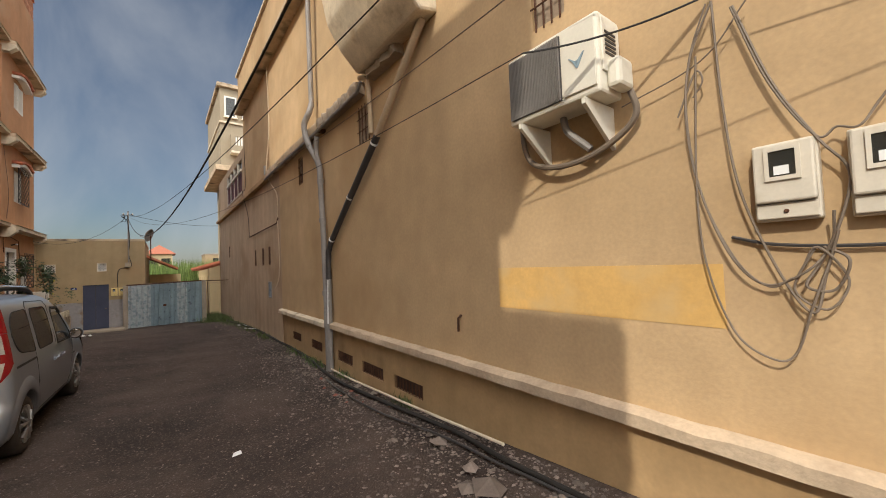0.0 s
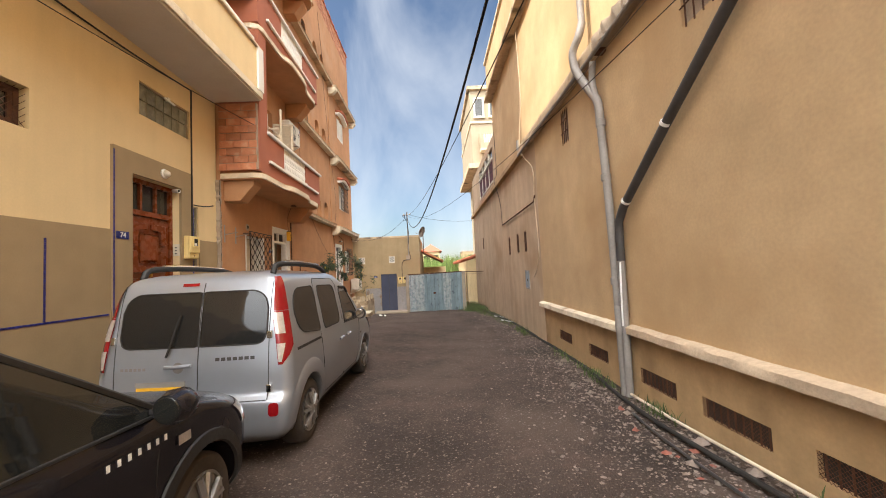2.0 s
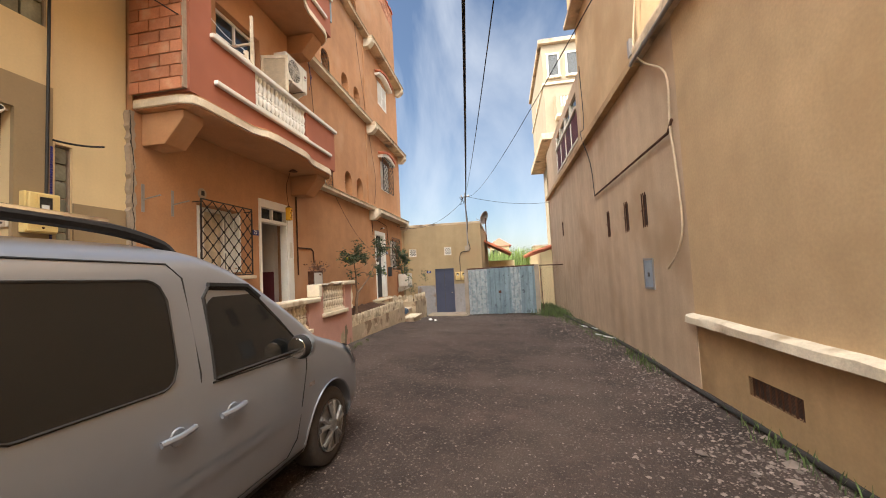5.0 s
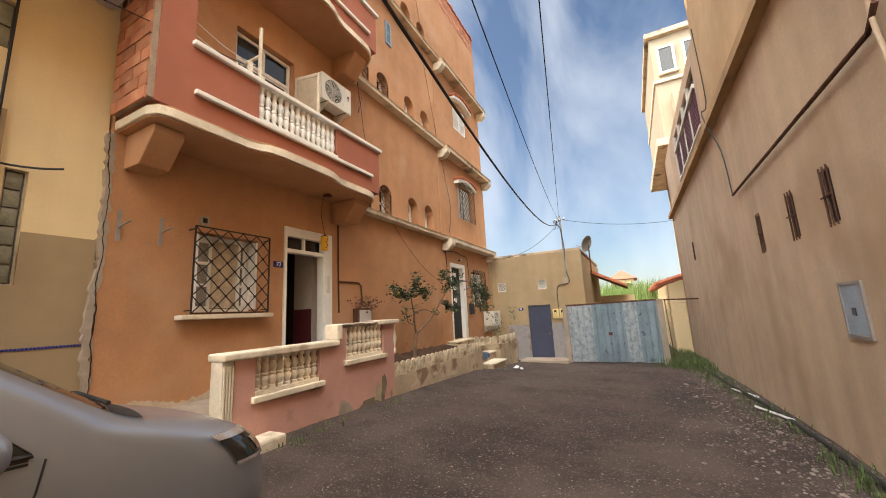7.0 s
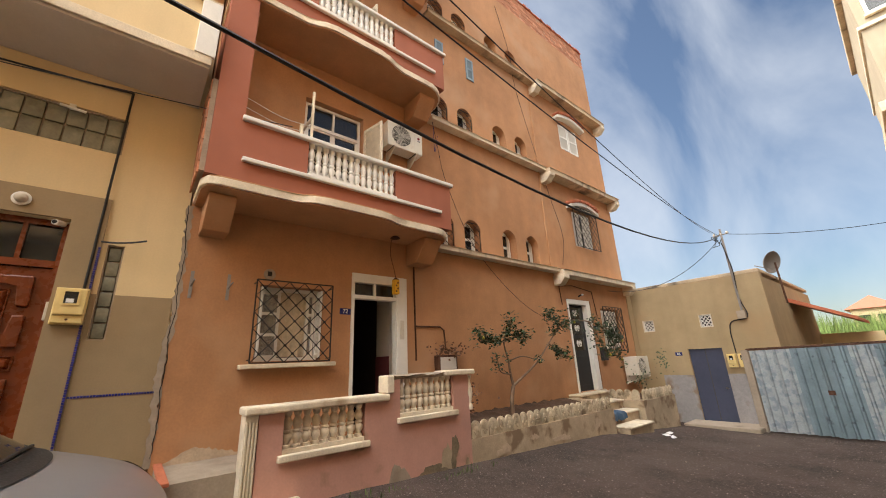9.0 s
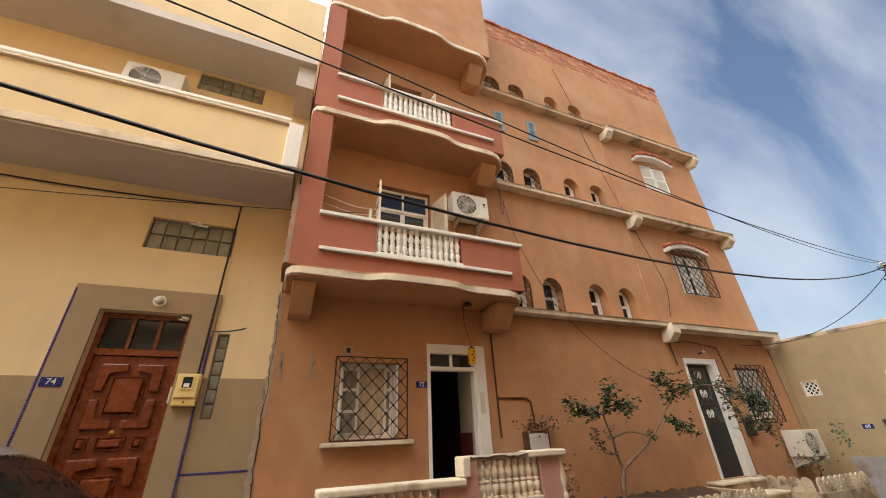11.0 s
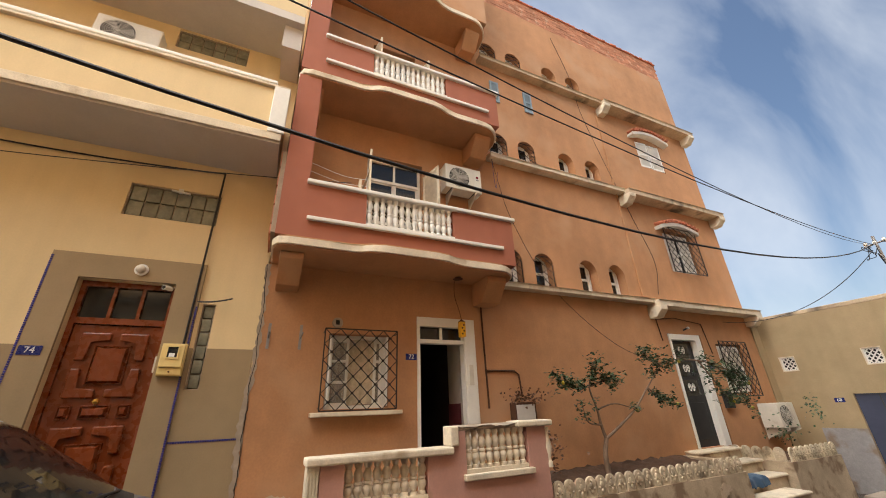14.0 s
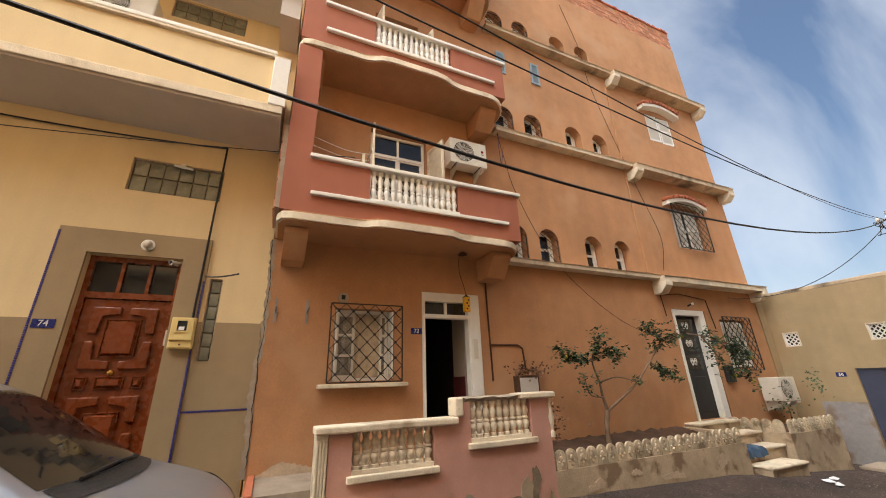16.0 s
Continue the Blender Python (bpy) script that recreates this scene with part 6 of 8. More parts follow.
class Shell:
    """A car body described by its half width, rear and front at each height. y runs from the rear forwards, x to the right."""

    def __init__(self, w, yr, yf, rr, rf, bulge_r=0.04, bulge_f=0.16):
        self.w, self.yr, self.yf, self.rr, self.rf = table(w), table(yr), table(yf), rr, rf
        self.br, self.bf, self.z0, self.z1 = bulge_r, bulge_f, w[0][0], w[-1][0]

    def rear(self, x, z):
        return self.yr(z) + self.br * (x / self.w(z)) ** 2

    def front(self, x, z):
        return self.yf(z) - self.bf * (x / self.w(z)) ** 2

    def ring(self, z):
        w, out = self.w(z), []
        rr = min(self.rr, w * 0.8)
        rf = min(self.rf(z) if callable(self.rf) else self.rf, w * 0.85)
        a0 = self.yr(z) + self.br
        b0 = self.yf(z) - self.bf
        for i in range(9):
            x = (w - rr) * i / 9
            out.append((x, self.yr(z) + self.br * (x / w) ** 2))
        yc = self.yr(z) + self.br * ((w - rr) / w) ** 2
        for i in range(9):
            t = math.pi / 2 * i / 8
            out.append((w - rr + rr * math.sin(t), yc + rr * (1 - math.cos(t))))
        y_a = yc + rr
        y_b = self.yf(z) - self.bf * ((w - rf) / w) ** 2 - rf
        y_b = max(y_b, y_a + 0.05)
        for i in range(1, 40):
            out.append((w, y_a + (y_b - y_a) * i / 40))
        for i in range(9):
            t = math.pi / 2 * i / 8
            out.append((w - rf + rf * math.cos(t), y_b + rf * math.sin(t)))
        for i in range(1, 10):
            x = (w - rf) * (1 - i / 9)
            out.append((x, max(self.yf(z) - self.bf * (x / w) ** 2, y_b + rf)))
        return out

    def mesh(self):
        bm = bmesh.new()
        zs = [self.z0 + (self.z1 - self.z0) * (i / 60) for i in range(61)]
        rings = []
        for z in zs:
            r = self.ring(z)
            rings.append([bm.verts.new((x, y, z)) for x, y in r] + [bm.verts.new((-x, y, z)) for x, y in r[-2:0:-1]])
        n = len(rings[0])
        for a, b in zip(rings, rings[1:]):
            for k in range(n):
                bm.faces.new([a[k], a[(k + 1) % n], b[(k + 1) % n], b[k]])
        bm.faces.new(rings[0][::-1])
        bm.faces.new(rings[-1])
        return bm

    def side_patch(self, y0, y1, lo, hi, side=1, lift=0.006, ny=16, nz=8, bm=None):
        bm = bm or bmesh.new()
        g = []
        for i in range(ny + 1):
            y = y0 + (y1 - y0) * i / ny
            a, b = lo(y), hi(y)
            g.append([bm.verts.new((side * (self.w(a + (b - a) * j / nz) + lift), y, a + (b - a) * j / nz)) for j in range(nz + 1)])
        for a, b in zip(g, g[1:]):
            for j in range(nz):
                bm.faces.new([a[j], b[j], b[j + 1], a[j + 1]])
        return bm

    def rear_patch(self, x0, x1, lo, hi, lift=0.006, nx=16, nz=8):
        bm = bmesh.new()
        g = []
        for i in range(nx + 1):
            x = x0 + (x1 - x0) * i / nx
            a, b = lo(x), hi(x)
            g.append([bm.verts.new((x, self.rear(x, a + (b - a) * j / nz) - lift, a + (b - a) * j / nz)) for j in range(nz + 1)])
        for a, b in zip(g, g[1:]):
            for j in range(nz):
                bm.faces.new([a[j], b[j], b[j + 1], a[j + 1]])
        return bm

    def front_patch(self, k, z0, z1, lift=0.006, nx=16, nz=10):
        bm = bmesh.new()
        g = []
        for i in range(nx + 1):
            row = []
            for j in range(nz + 1):
                z = z0 + (z1 - z0) * j / nz
                x = k * self.w(z) * (2 * i / nx - 1)
                row.append(bm.verts.new((x, self.front(x, z) + lift, z + lift * 0.7)))
            g.append(row)
        for a, b in zip(g, g[1:]):
            for j in range(nz):
                bm.faces.new([a[j], b[j], b[j + 1], a[j + 1]])
        return bm

    def side_line(self, pts, r=0.004, side=1, lift=0.002):
        return tube([(side * (self.w(z) + lift), y, z) for y, z in pts], r, sides=5)


def round_ends(z_lo, z_hi, y0, y1, r_lo0, r_lo1, r_hi0, r_hi1, slope_lo=0.0, slope_hi=0.0):
    """Lower and upper edge of a pane with rounded corners: two functions of y."""
    def corner(y, r0, r1):
        d0, d1 = y - y0, y1 - y
        e = 0.0
        if d0 < r0:
            e = max(e, r0 - math.sqrt(max(r0 * r0 - (r0 - d0) ** 2, 0)))
        if d1 < r1:
            e = max(e, r1 - math.sqrt(max(r1 * r1 - (r1 - d1) ** 2, 0)))
        return e
    lo = lambda y: z_lo + slope_lo * (y - y0) + corner(y, r_lo0, r_lo1)
    hi = lambda y: z_hi + slope_hi * (y - y0) - corner(y, r_hi0, r_hi1)
    return lo, hi


def cut_arches(ob, wheels, r, w):
    """Cuts the wheel arches out of a body mesh."""
    bm = bmesh.new()
    for y, z in wheels:
        for s in (-1, 1):
            lathe([(r, s * (w - 0.27)), (r, s * (w + 0.2))], (0, y, z), bm, 40, "x")
    bmesh.ops.recalc_face_normals(bm, faces=bm.faces[:])
    me = bpy.data.meshes.new("arch_cutter")
    bm.to_mesh(me)
    bm.free()
    cutter = bpy.data.objects.new("arch_cutter", me)
    scene.collection.objects.link(cutter)
    mod = ob.modifiers.new("arches", "BOOLEAN")
    mod.operation, mod.solver, mod.object = "DIFFERENCE", "EXACT", cutter
    dg = bpy.context.evaluated_depsgraph_get()
    dg.update()
    done = bpy.data.meshes.new_from_object(ob.evaluated_get(dg))
    ob.modifiers.clear()
    ob.data = done
    bpy.data.objects.remove(cutter)
    ob.data.shade_smooth()
    ob.data.set_sharp_from_angle(angle=radians(35))


def wheel(parent, x, y, z, r, side, spokes=5, rim_mat=None):
    rim_mat = rim_mat or ALLOY
    prof = [(r * 0.66, -0.10), (r * 0.93, -0.105), (r, -0.075), (r, 0.06), (r * 0.985, 0.085), (r * 0.92, 0.105), (r * 0.72, 0.108), (r * 0.66, 0.095)]
    tyre = part("tyre", lathe([(a, side * b) for a, b in prof], (x, y, z), sides=40, axis="x"), TYRE, parent, smooth=True)
    part("rim_barrel", lathe([(r * 0.655, side * 0.097), (r * 0.66, side * 0.112), (r * 0.62, side * 0.108), (r * 0.6, side * 0.06)], (x, y, z), sides=36, axis="x"), rim_mat, tyre, "grey alloy rim", smooth=True)
    part("brake_disc", lathe([(r * 0.59, side * 0.075), (r * 0.58, side * 0.082)], (x, y, z), sides=24, axis="x"), PVC_DARK, tyre)
    first = None
    for k in range(spokes):
        a0 = 2 * math.pi * k / spokes + 0.3
        for s in (-0.13, 0.13):
            a = a0 + s
            c, sn = math.cos(a), math.sin(a)
            c2, s2 = math.cos(a0 + s * 1.7), math.sin(a0 + s * 1.7)
            part("spoke", tube([(x + side * 0.125, y + 0.05 * math.cos(a0), z + 0.05 * math.sin(a0)), (x + side * 0.118, y + r * 0.35 * c, z + r * 0.35 * sn), (x + side * 0.108, y + r * 0.62 * c2, z + r * 0.62 * s2)], 0.022, sides=6), rim_mat, tyre, smooth=True)
    part("hub_cap", lathe([(r * 0.2, side * 0.105), (r * 0.2, side * 0.128), (r * 0.14, side * 0.136), (0.004, side * 0.138)], (x, y, z), sides=20, axis="x"), rim_mat, tyre, smooth=True)
    return tyre


def place_car(ob, x, y_rear, y_axles, base, turn=0.0):
    """Sets a car on the sloping ground by its two axles."""
    za, zb = (ground_z(x + 0.8, y_rear + a) for a in y_axles)
    tilt = math.degrees(math.atan2(zb - za, y_axles[1] - y_axles[0]))
    ob.matrix_basis = pose(x, y_rear, za - y_axles[0] * math.tan(radians(tilt)) + base, tilt, 0, turn)


# the silver van
van = thing("van", (0, 0, 0), "dusty silver high-roofed family van parked along the wall", "car")
K = Shell([(0.20, 0.78), (0.28, 0.86), (0.40, 0.895), (0.55, 0.912), (0.70, 0.916), (0.85, 0.910), (1.0, 0.896), (1.08, 0.886), (1.15, 0.876), (1.3, 0.850), (1.5, 0.808), (1.62, 0.778), (1.70, 0.742), (1.75, 0.69), (1.785, 0.59), (1.805, 0.40)],
          [(0.20, 0.12), (0.28, 0.02), (0.45, 0.0), (0.58, 0.01), (0.66, 0.05), (0.9, 0.06), (1.1, 0.075), (1.3, 0.10), (1.5, 0.135), (1.65, 0.175), (1.72, 0.215), (1.76, 0.30), (1.785, 0.48), (1.805, 0.85)],
          [(0.20, 4.10), (0.28, 4.17), (0.45, 4.21), (0.6, 4.20), (0.75, 4.15), (0.85, 4.06), (0.92, 3.95), (0.98, 3.78), (1.03, 3.60), (1.07, 3.46), (1.10, 3.38), (1.15, 3.30), (1.3, 3.08), (1.5, 2.78), (1.62, 2.58), (1.70, 2.40), (1.75, 2.25), (1.785, 1.95), (1.805, 1.5)],
          0.11, table([(0.2, 0.42), (0.7, 0.40), (0.95, 0.36), (1.08, 0.24), (1.3, 0.16), (1.7, 0.2), (1.8, 0.2)]), 0.05, 0.17)
V_AX = (0.62, 3.34)
body = part("body", K.mesh(), SILVER, van, smooth=True)
cut_arches(body, [(V_AX[0], 0.31), (V_AX[1], 0.31)], 0.375, 0.9)
part("underbody", box(-0.6, 0.6, 0.4, 3.9, 0.17, 0.30), DARK, van)
for s in (-1, 1):
    for y in V_AX:
        wheel(van, s * 0.79, y, 0.315, 0.315, s)
        lip = [(s * (K.w(0.31 + 0.385 * math.sin(a)) + 0.004), y + 0.385 * math.cos(a), 0.31 + 0.385 * math.sin(a)) for a in np.linspace(-0.12, math.pi + 0.12, 26)]
        part("arch_lip", tube(lip, 0.007, sides=6), SILVER, van, smooth=True)
    # side panes: rear quarter, sliding door, front door
    def pane_rim(y0, y1, lo, hi, name="window_seal"):
        ys = [y0 + (y1 - y0) * i / 24 for i in range(25)]
        part(name, K.side_line([(y, lo(y)) for y in ys] + [(y, hi(y)) for y in ys[::-1]] + [(y0, lo(y0))], 0.007, s, 0.003), RUBBER, van)

    lo, hi = round_ends(1.15, 1.585, 0.37, 1.03, 0.20, 0.03, 0.26, 0.03, -0.11, 0.025)
    part("rear_quarter_window", K.side_patch(0.37, 1.03, lo, hi, s, 0.005, 28), CARGLASS, van, "dark tinted pane")
    pane_rim(0.37, 1.03, lo, hi)
    lo, hi = round_ends(1.075, 1.60, 1.18, 1.86, 0.07, 0.10, 0.07, 0.10, 0.0, -0.015)
    part("sliding_door_window", K.side_patch(1.18, 1.86, lo, hi, s, 0.005, 24), CARGLASS, van, "dark tinted pane")
    pane_rim(1.18, 1.86, lo, hi)
    lo, hi = (lambda y: 1.05 - 0.03 * (y - 2.1)), (lambda y: max(min(1.54 - 0.05 * (y - 2.1), 1.49 - 0.98 * max(y - 2.48, 0)), 1.04) - 0.05 * max(0, (2.13 - y) / 0.05))
    part("front_door_window", K.side_patch(2.08, 2.92, lo, hi, s, 0.005, 26), SIDEGLASS, van)
    rimpts = [(2.08, 1.05), (2.08, 1.49), (2.12, 1.54), (2.42, 1.525), (2.52, 1.45), (2.70, 1.275), (2.93, 1.045), (2.08, 1.05)]
    part("window_rubber", K.side_line(rimpts, 0.011, s), RUBBER, van)
    part("window_trim", K.side_line([(2.06, 1.035), (2.92, 1.015)], 0.006, s, 0.002), RUBBER, van, "black strip under the front window")
    part("wind_deflector", K.side_line([(2.12, 1.56), (2.42, 1.545), (2.52, 1.465)], 0.016, s, 0.012), BLACKPLASTIC, van)
    for gap in ([(1.10, 0.36), (1.06, 0.70), (1.045, 0.97), (1.05, 1.45), (1.09, 1.64), (1.17, 1.69), (1.90, 1.675), (1.97, 1.60), (1.99, 1.10), (1.97, 0.34), (1.10, 0.34)],
                [(1.99, 1.10), (1.99, 0.34), (2.72, 0.33), (2.82, 0.42), (2.88, 0.70), (2.95, 0.90), (2.97, 1.02)], [(0.20, 0.60), (0.30, 0.62)]):
        part("panel_gap", K.side_line(gap, 0.0045, s), BLACKPLASTIC, van)
    part("sliding_rail", K.side_patch(0.30, 1.02, lambda y: 0.985 + 0.0 * y, lambda y: 1.012 + 0.0 * y, s, 0.004, 8, 2), BLACKPLASTIC, van, "black sliding door rail")
    part("side_moulding", K.side_patch(1.16, 2.94, lambda y: 0.59, lambda y: 0.635, s, 0.014, 10, 3), SILVER, van)
    flare, g = bmesh.new(), []
    for a in np.linspace(0.05, math.pi - 0.05, 30):
        g.append([flare.verts.new((s * (K.w(min(0.31 + q * math.sin(a), 1.0)) + lft), V_AX[0] + q * math.cos(a) * 1.02, 0.31 + q * math.sin(a))) for q, lft in ((0.385, 0.016), (0.42, 0.018), (0.50, 0.012), (0.535, -0.002))])
    for a, b in zip(g, g[1:]):
        for j in range(3):
            flare.faces.new([a[j], b[j], b[j + 1], a[j + 1]])
    part("arch_flare", flare, SILVER, van, smooth=True)
    part("sill_trim", K.side_patch(1.0, 2.98, lambda y: 0.235, lambda y: 0.30, s, 0.006, 8, 3), BLACKPLASTIC, van)
    for y in (1.82, 2.17):
        h = part("door_handle", tube([(s * (K.w(0.86) + 0.02), y - 0.09, 0.855), (s * (K.w(0.86) + 0.038), y, 0.862), (s * (K.w(0.86) + 0.02), y + 0.09, 0.865)], 0.016, sides=8, curve=4), SILVER, van, smooth=True)
        part("handle_cup", lathe([(0.045, 0.0), (0.04, s * 0.006)], (s * (K.w(0.85) + 0.001), y + 0.01, 0.85), axis="x", sides=16), SILVER, van)
    mir = part("wing_mirror", lathe([(0.02, -0.075), (0.072, -0.068), (0.086, -0.02), (0.08, 0.035), (0.045, 0.065), (0.01, 0.072)], (s * 0.985, 2.77, 1.09), sides=16, axis="y"), BLACKPLASTIC, van, smooth=True)
    part("mirror_shell", lathe([(0.09, -0.015), (0.085, 0.036), (0.05, 0.068), (0.012, 0.076)], (s * 0.985, 2.77, 1.09), sides=16, axis="y"), SILVER, mir, "silver painted mirror shell", smooth=True)
    part("mirror_glass", lathe([(0.068, -0.072), (0.064, -0.076)], (s * 0.985, 2.77, 1.09), sides=16, axis="y"), CHROME, mir)
    part("mirror_arm", tube([(s * 0.87, 2.82, 1.05), (s * 0.95, 2.78, 1.07)], 0.03, sides=8), BLACKPLASTIC, mir)
    part("side_repeater", K.side_patch(2.96, 3.04, lambda y: 0.745, lambda y: 0.775, s, 0.008, 3, 2), LAMP_CLEAR, van)
    rr_ = part("roof_rail", tube([(s * 0.65, 0.34, 1.745), (s * 0.65, 0.44, 1.84), (s * 0.65, 0.9, 1.865), (s * 0.64, 1.6, 1.855), (s * 0.63, 1.95, 1.80), (s * 0.63, 2.06, 1.73)], 0.030, sides=8, curve=5), BLACKPLASTIC, van, smooth=True)
    part("rail_bar", tube([(s * 0.655, 0.62, 1.880), (s * 0.655, 1.0, 1.888), (s * 0.645, 1.70, 1.872)], 0.020, sides=8), CHROME, rr_)
    # tail lamp: red above, clear and red below
    def lamp_patch(z0, z1, x_in, wrap, name, mat, lift=0.012):
        bm = bmesh.new()
        g = []
        for j in range(7):
            z = z0 + (z1 - z0) * j / 6
            w, rr = K.w(z), K.rr
            xi = x_in(z)
            a0 = math.asin(min(max((xi - w + rr) / rr, 0.0), 0.95))
            row = []
            for i in range(11):
                t = i / 10
                if t < 0.3 and a0 == 0.0:
                    x = xi + (w - rr - xi) * t / 0.3
                    y = K.rear(x, z) - lift
                else:
                    a = a0 + max(wrap(z) - a0, 0.02) * ((t - 0.3) / 0.7 if a0 == 0.0 else t)
                    x = w - rr + (rr + lift) * math.sin(a)
                    y = K.rear(w - rr, z) + rr - (rr + lift) * math.cos(a)
                row.append(bm.verts.new((s * x, y, z)))
            g.append(row)
        for a, b in zip(g, g[1:]):
            for i in range(10):
                bm.faces.new([a[i], a[i + 1], b[i + 1], b[i]])
        return part(name, bm, mat, van, smooth=True)
    wid = lambda z: K.w(z) - 0.108 + 0.07 * max(z - 1.30, 0) / 0.42
    wrap = lambda z: 1.50 - 0.15 * max(z - 1.05, 0) / 0.67 if z > 1.05 else 0.35 + 1.15 * max(z - 0.90, 0) / 0.15
    lamp_patch(1.392, 1.72, wid, wrap, "tail_lamp_top", LAMP_RED)
    lamp_patch(0.90, 1.388, wid, wrap, "tail_lamp_edge", LAMP_RED, 0.010)
    lamp_patch(1.18, 1.375, lambda z: K.w(z) - 0.102, lambda z: 0.80, "tail_lamp_reverse", LAMP_CLEAR, 0.015)
    lamp_patch(0.925, 1.09, lambda z: K.w(z) - 0.102, lambda z: 0.30 + 0.4 * (z - 0.92) / 0.17, "tail_lamp_indicator", LAMP_CLEAR, 0.015)
    part("rear_reflector", K.rear_patch(min(s * 0.73, s * 0.82), max(s * 0.73, s * 0.82), lambda x: 0.46 + 8 * max(abs(abs(x) - 0.775) - 0.025, 0) ** 1.5, lambda x: 0.575 - 8 * max(abs(abs(x) - 0.775) - 0.025, 0) ** 1.5, 0.010, 8, 3), LAMP_RED, van)
    for z in (1.18, 0.70):
        part("rear_hinge", box(min(s * 0.70, s * 0.745), max(s * 0.70, s * 0.745), K.rear(0.7, z) - 0.03, K.rear(0.7, z) + 0.01, z - 0.035, z + 0.035), CHROME, van, bevel=0.006)
    # headlamp
    hl = bmesh.new()
    g = []
    for i in range(9):
        row = []
        for j in range(6):
            z = 0.70 + 0.20 * j / 5
            r_ = K.rf(z)
            a = 0.15 + 1.15 * i / 8
            w = K.w(z)
            yb = K.yf(z) - K.bf * ((w - r_) / w) ** 2 - r_
            row.append(hl.verts.new((s * (w - r_ + (r_ + 0.008) * math.cos(a)), yb + (r_ + 0.008) * math.sin(a), z + 0.03 * (1 - i / 8))))
        g.append(row)
    for a, b in zip(g, g[1:]):
        for j in range(5):
            hl.faces.new([a[j], b[j], b[j + 1], a[j + 1]])
    lamp = part("headlamp", hl, CARGLASS, van, "headlamp with dark inner bowl and clear upper lens", smooth=True)
    for name, a0, a1, j0, j1, mat in (("lens", 0.15, 1.25, 0.80, 1.0, LAMP_CLEAR), ("lens_edge", 0.15, 1.25, 0.0, 0.10, LAMP_CLEAR), ("reflector", 0.70, 1.0, 0.2, 0.62, CHROME)):
        bl, g = bmesh.new(), []
        for i in range(7):
            row = []
            for j in range(4):
                f = j0 + (j1 - j0) * j / 3
                z = 0.70 + 0.20 * f
                r_, a, w = K.rf(z), a0 + (a1 - a0) * i / 6, K.w(z)
                yb = K.yf(z) - K.bf * ((w - r_) / w) ** 2 - r_
                row.append(bl.verts.new((s * (w - r_ + (r_ + 0.012) * math.cos(a)), yb + (r_ + 0.012) * math.sin(a), z + 0.03 * (1 - (a - 0.15) / 1.15))))
            g.append(row)
        for a, b in zip(g, g[1:]):
            for j in range(3):
                bl.faces.new([a[j], b[j], b[j + 1], a[j + 1]])
        part(name, bl, mat, lamp, smooth=True)
# rear doors
for x0, x1, r0, r1 in ((-0.67, 0.066, 1.0, 0.02), (0.090, 0.69, 0.02, 1.0)):
    lo, hi = round_ends(1.10, 1.595, x0, x1, 0.10 * r0, 0.10 * r1, 0.17 * r0, 0.17 * r1)
    part("rear_window", K.rear_patch(x0, x1, lo, hi, 0.006, 28), CARGLASS, van, "dark tinted pane")
    xs = [x0 + (x1 - x0) * i / 28 for i in range(29)]
    rim = [(x, lo(x)) for x in xs] + [(x, hi(x)) for x in xs[::-1]] + [(x0, lo(x0))]
    part("window_seal", tube([(x, K.rear(x, z) - 0.004, z) for x, z in rim], 0.007, sides=5), RUBBER, van)
part("door_gap", tube([(0.078, K.rear(0.078, z) - 0.001, z) for z in np.linspace(0.60, 1.68, 14)], 0.005, sides=5), BLACKPLASTIC, van)
part("bumper_gap", tube([(x, K.rear(x, 0.60) - 0.001, 0.60) for x in np.linspace(-0.70, 0.70, 14)], 0.006, sides=5), BLACKPLASTIC, van)
for s in (-1, 1):
    part("door_edge_gap", tube([(s * 0.71, K.rear(0.71, z) - 0.001, z) for z in np.linspace(0.60, 1.68, 12)], 0.004, sides=5), BLACKPLASTIC, van)
part("stop_lamp", K.rear_patch(-0.13, 0.03, lambda x: 1.655, lambda x: 1.685, 0.012, 6, 2), LAMP_RED, van)
part("rear_handle", tube([(-0.21, K.rear(0.2, 0.93) - 0.02, 0.93), (-0.11, K.rear(0.1, 0.93) - 0.045, 0.935), (0.03, K.rear(0, 0.93) - 0.02, 0.94)], 0.017, sides=8, curve=4), SILVER, van, smooth=True)
part("rear_handle_cup", lathe([(0.05, -0.004), (0.045, 0.004)], (-0.10, K.rear(0.10, 0.92) - 0.002, 0.92), axis="y", sides=16), PVC, van)
part("plate_recess", K.rear_patch(-0.50, -0.03, lambda x: 0.64, lambda x: 0.80, 0.003, 6, 3), PVC, van)
part("number_plate", K.rear_patch(-0.48, -0.06, lambda x: 0.655, lambda x: 0.755, 0.012, 6, 2), PLATE, van, "yellow number plate")
ORIGIN[van] = Vector((0, 0, 0))
for text, x in (("00276", -0.375), ("121", -0.215), ("09", -0.115)):
    lettering(text, 0.068, pose(x, K.rear(x, 0.70) - 0.018, 0.704, 87, 0, 0), BLACKPLASTIC, van, "plate_number", 0.001)
part("wiper_arm", tube([(-0.20, K.rear(0.2, 1.05) - 0.03, 1.02), (-0.15, K.rear(0.1, 1.15) - 0.03, 1.16), (-0.10, K.rear(0.1, 1.38) - 0.025, 1.40)], 0.010, sides=6), BLACKPLASTIC, van)
for k in range(7):
    part("badge_bar", K.rear_patch(0.24 + 0.052 * k, 0.278 + 0.052 * k, lambda x: 0.965, lambda x: 0.995, 0.010, 2, 2), PVC_DARK, van, "dark raised badge bar")
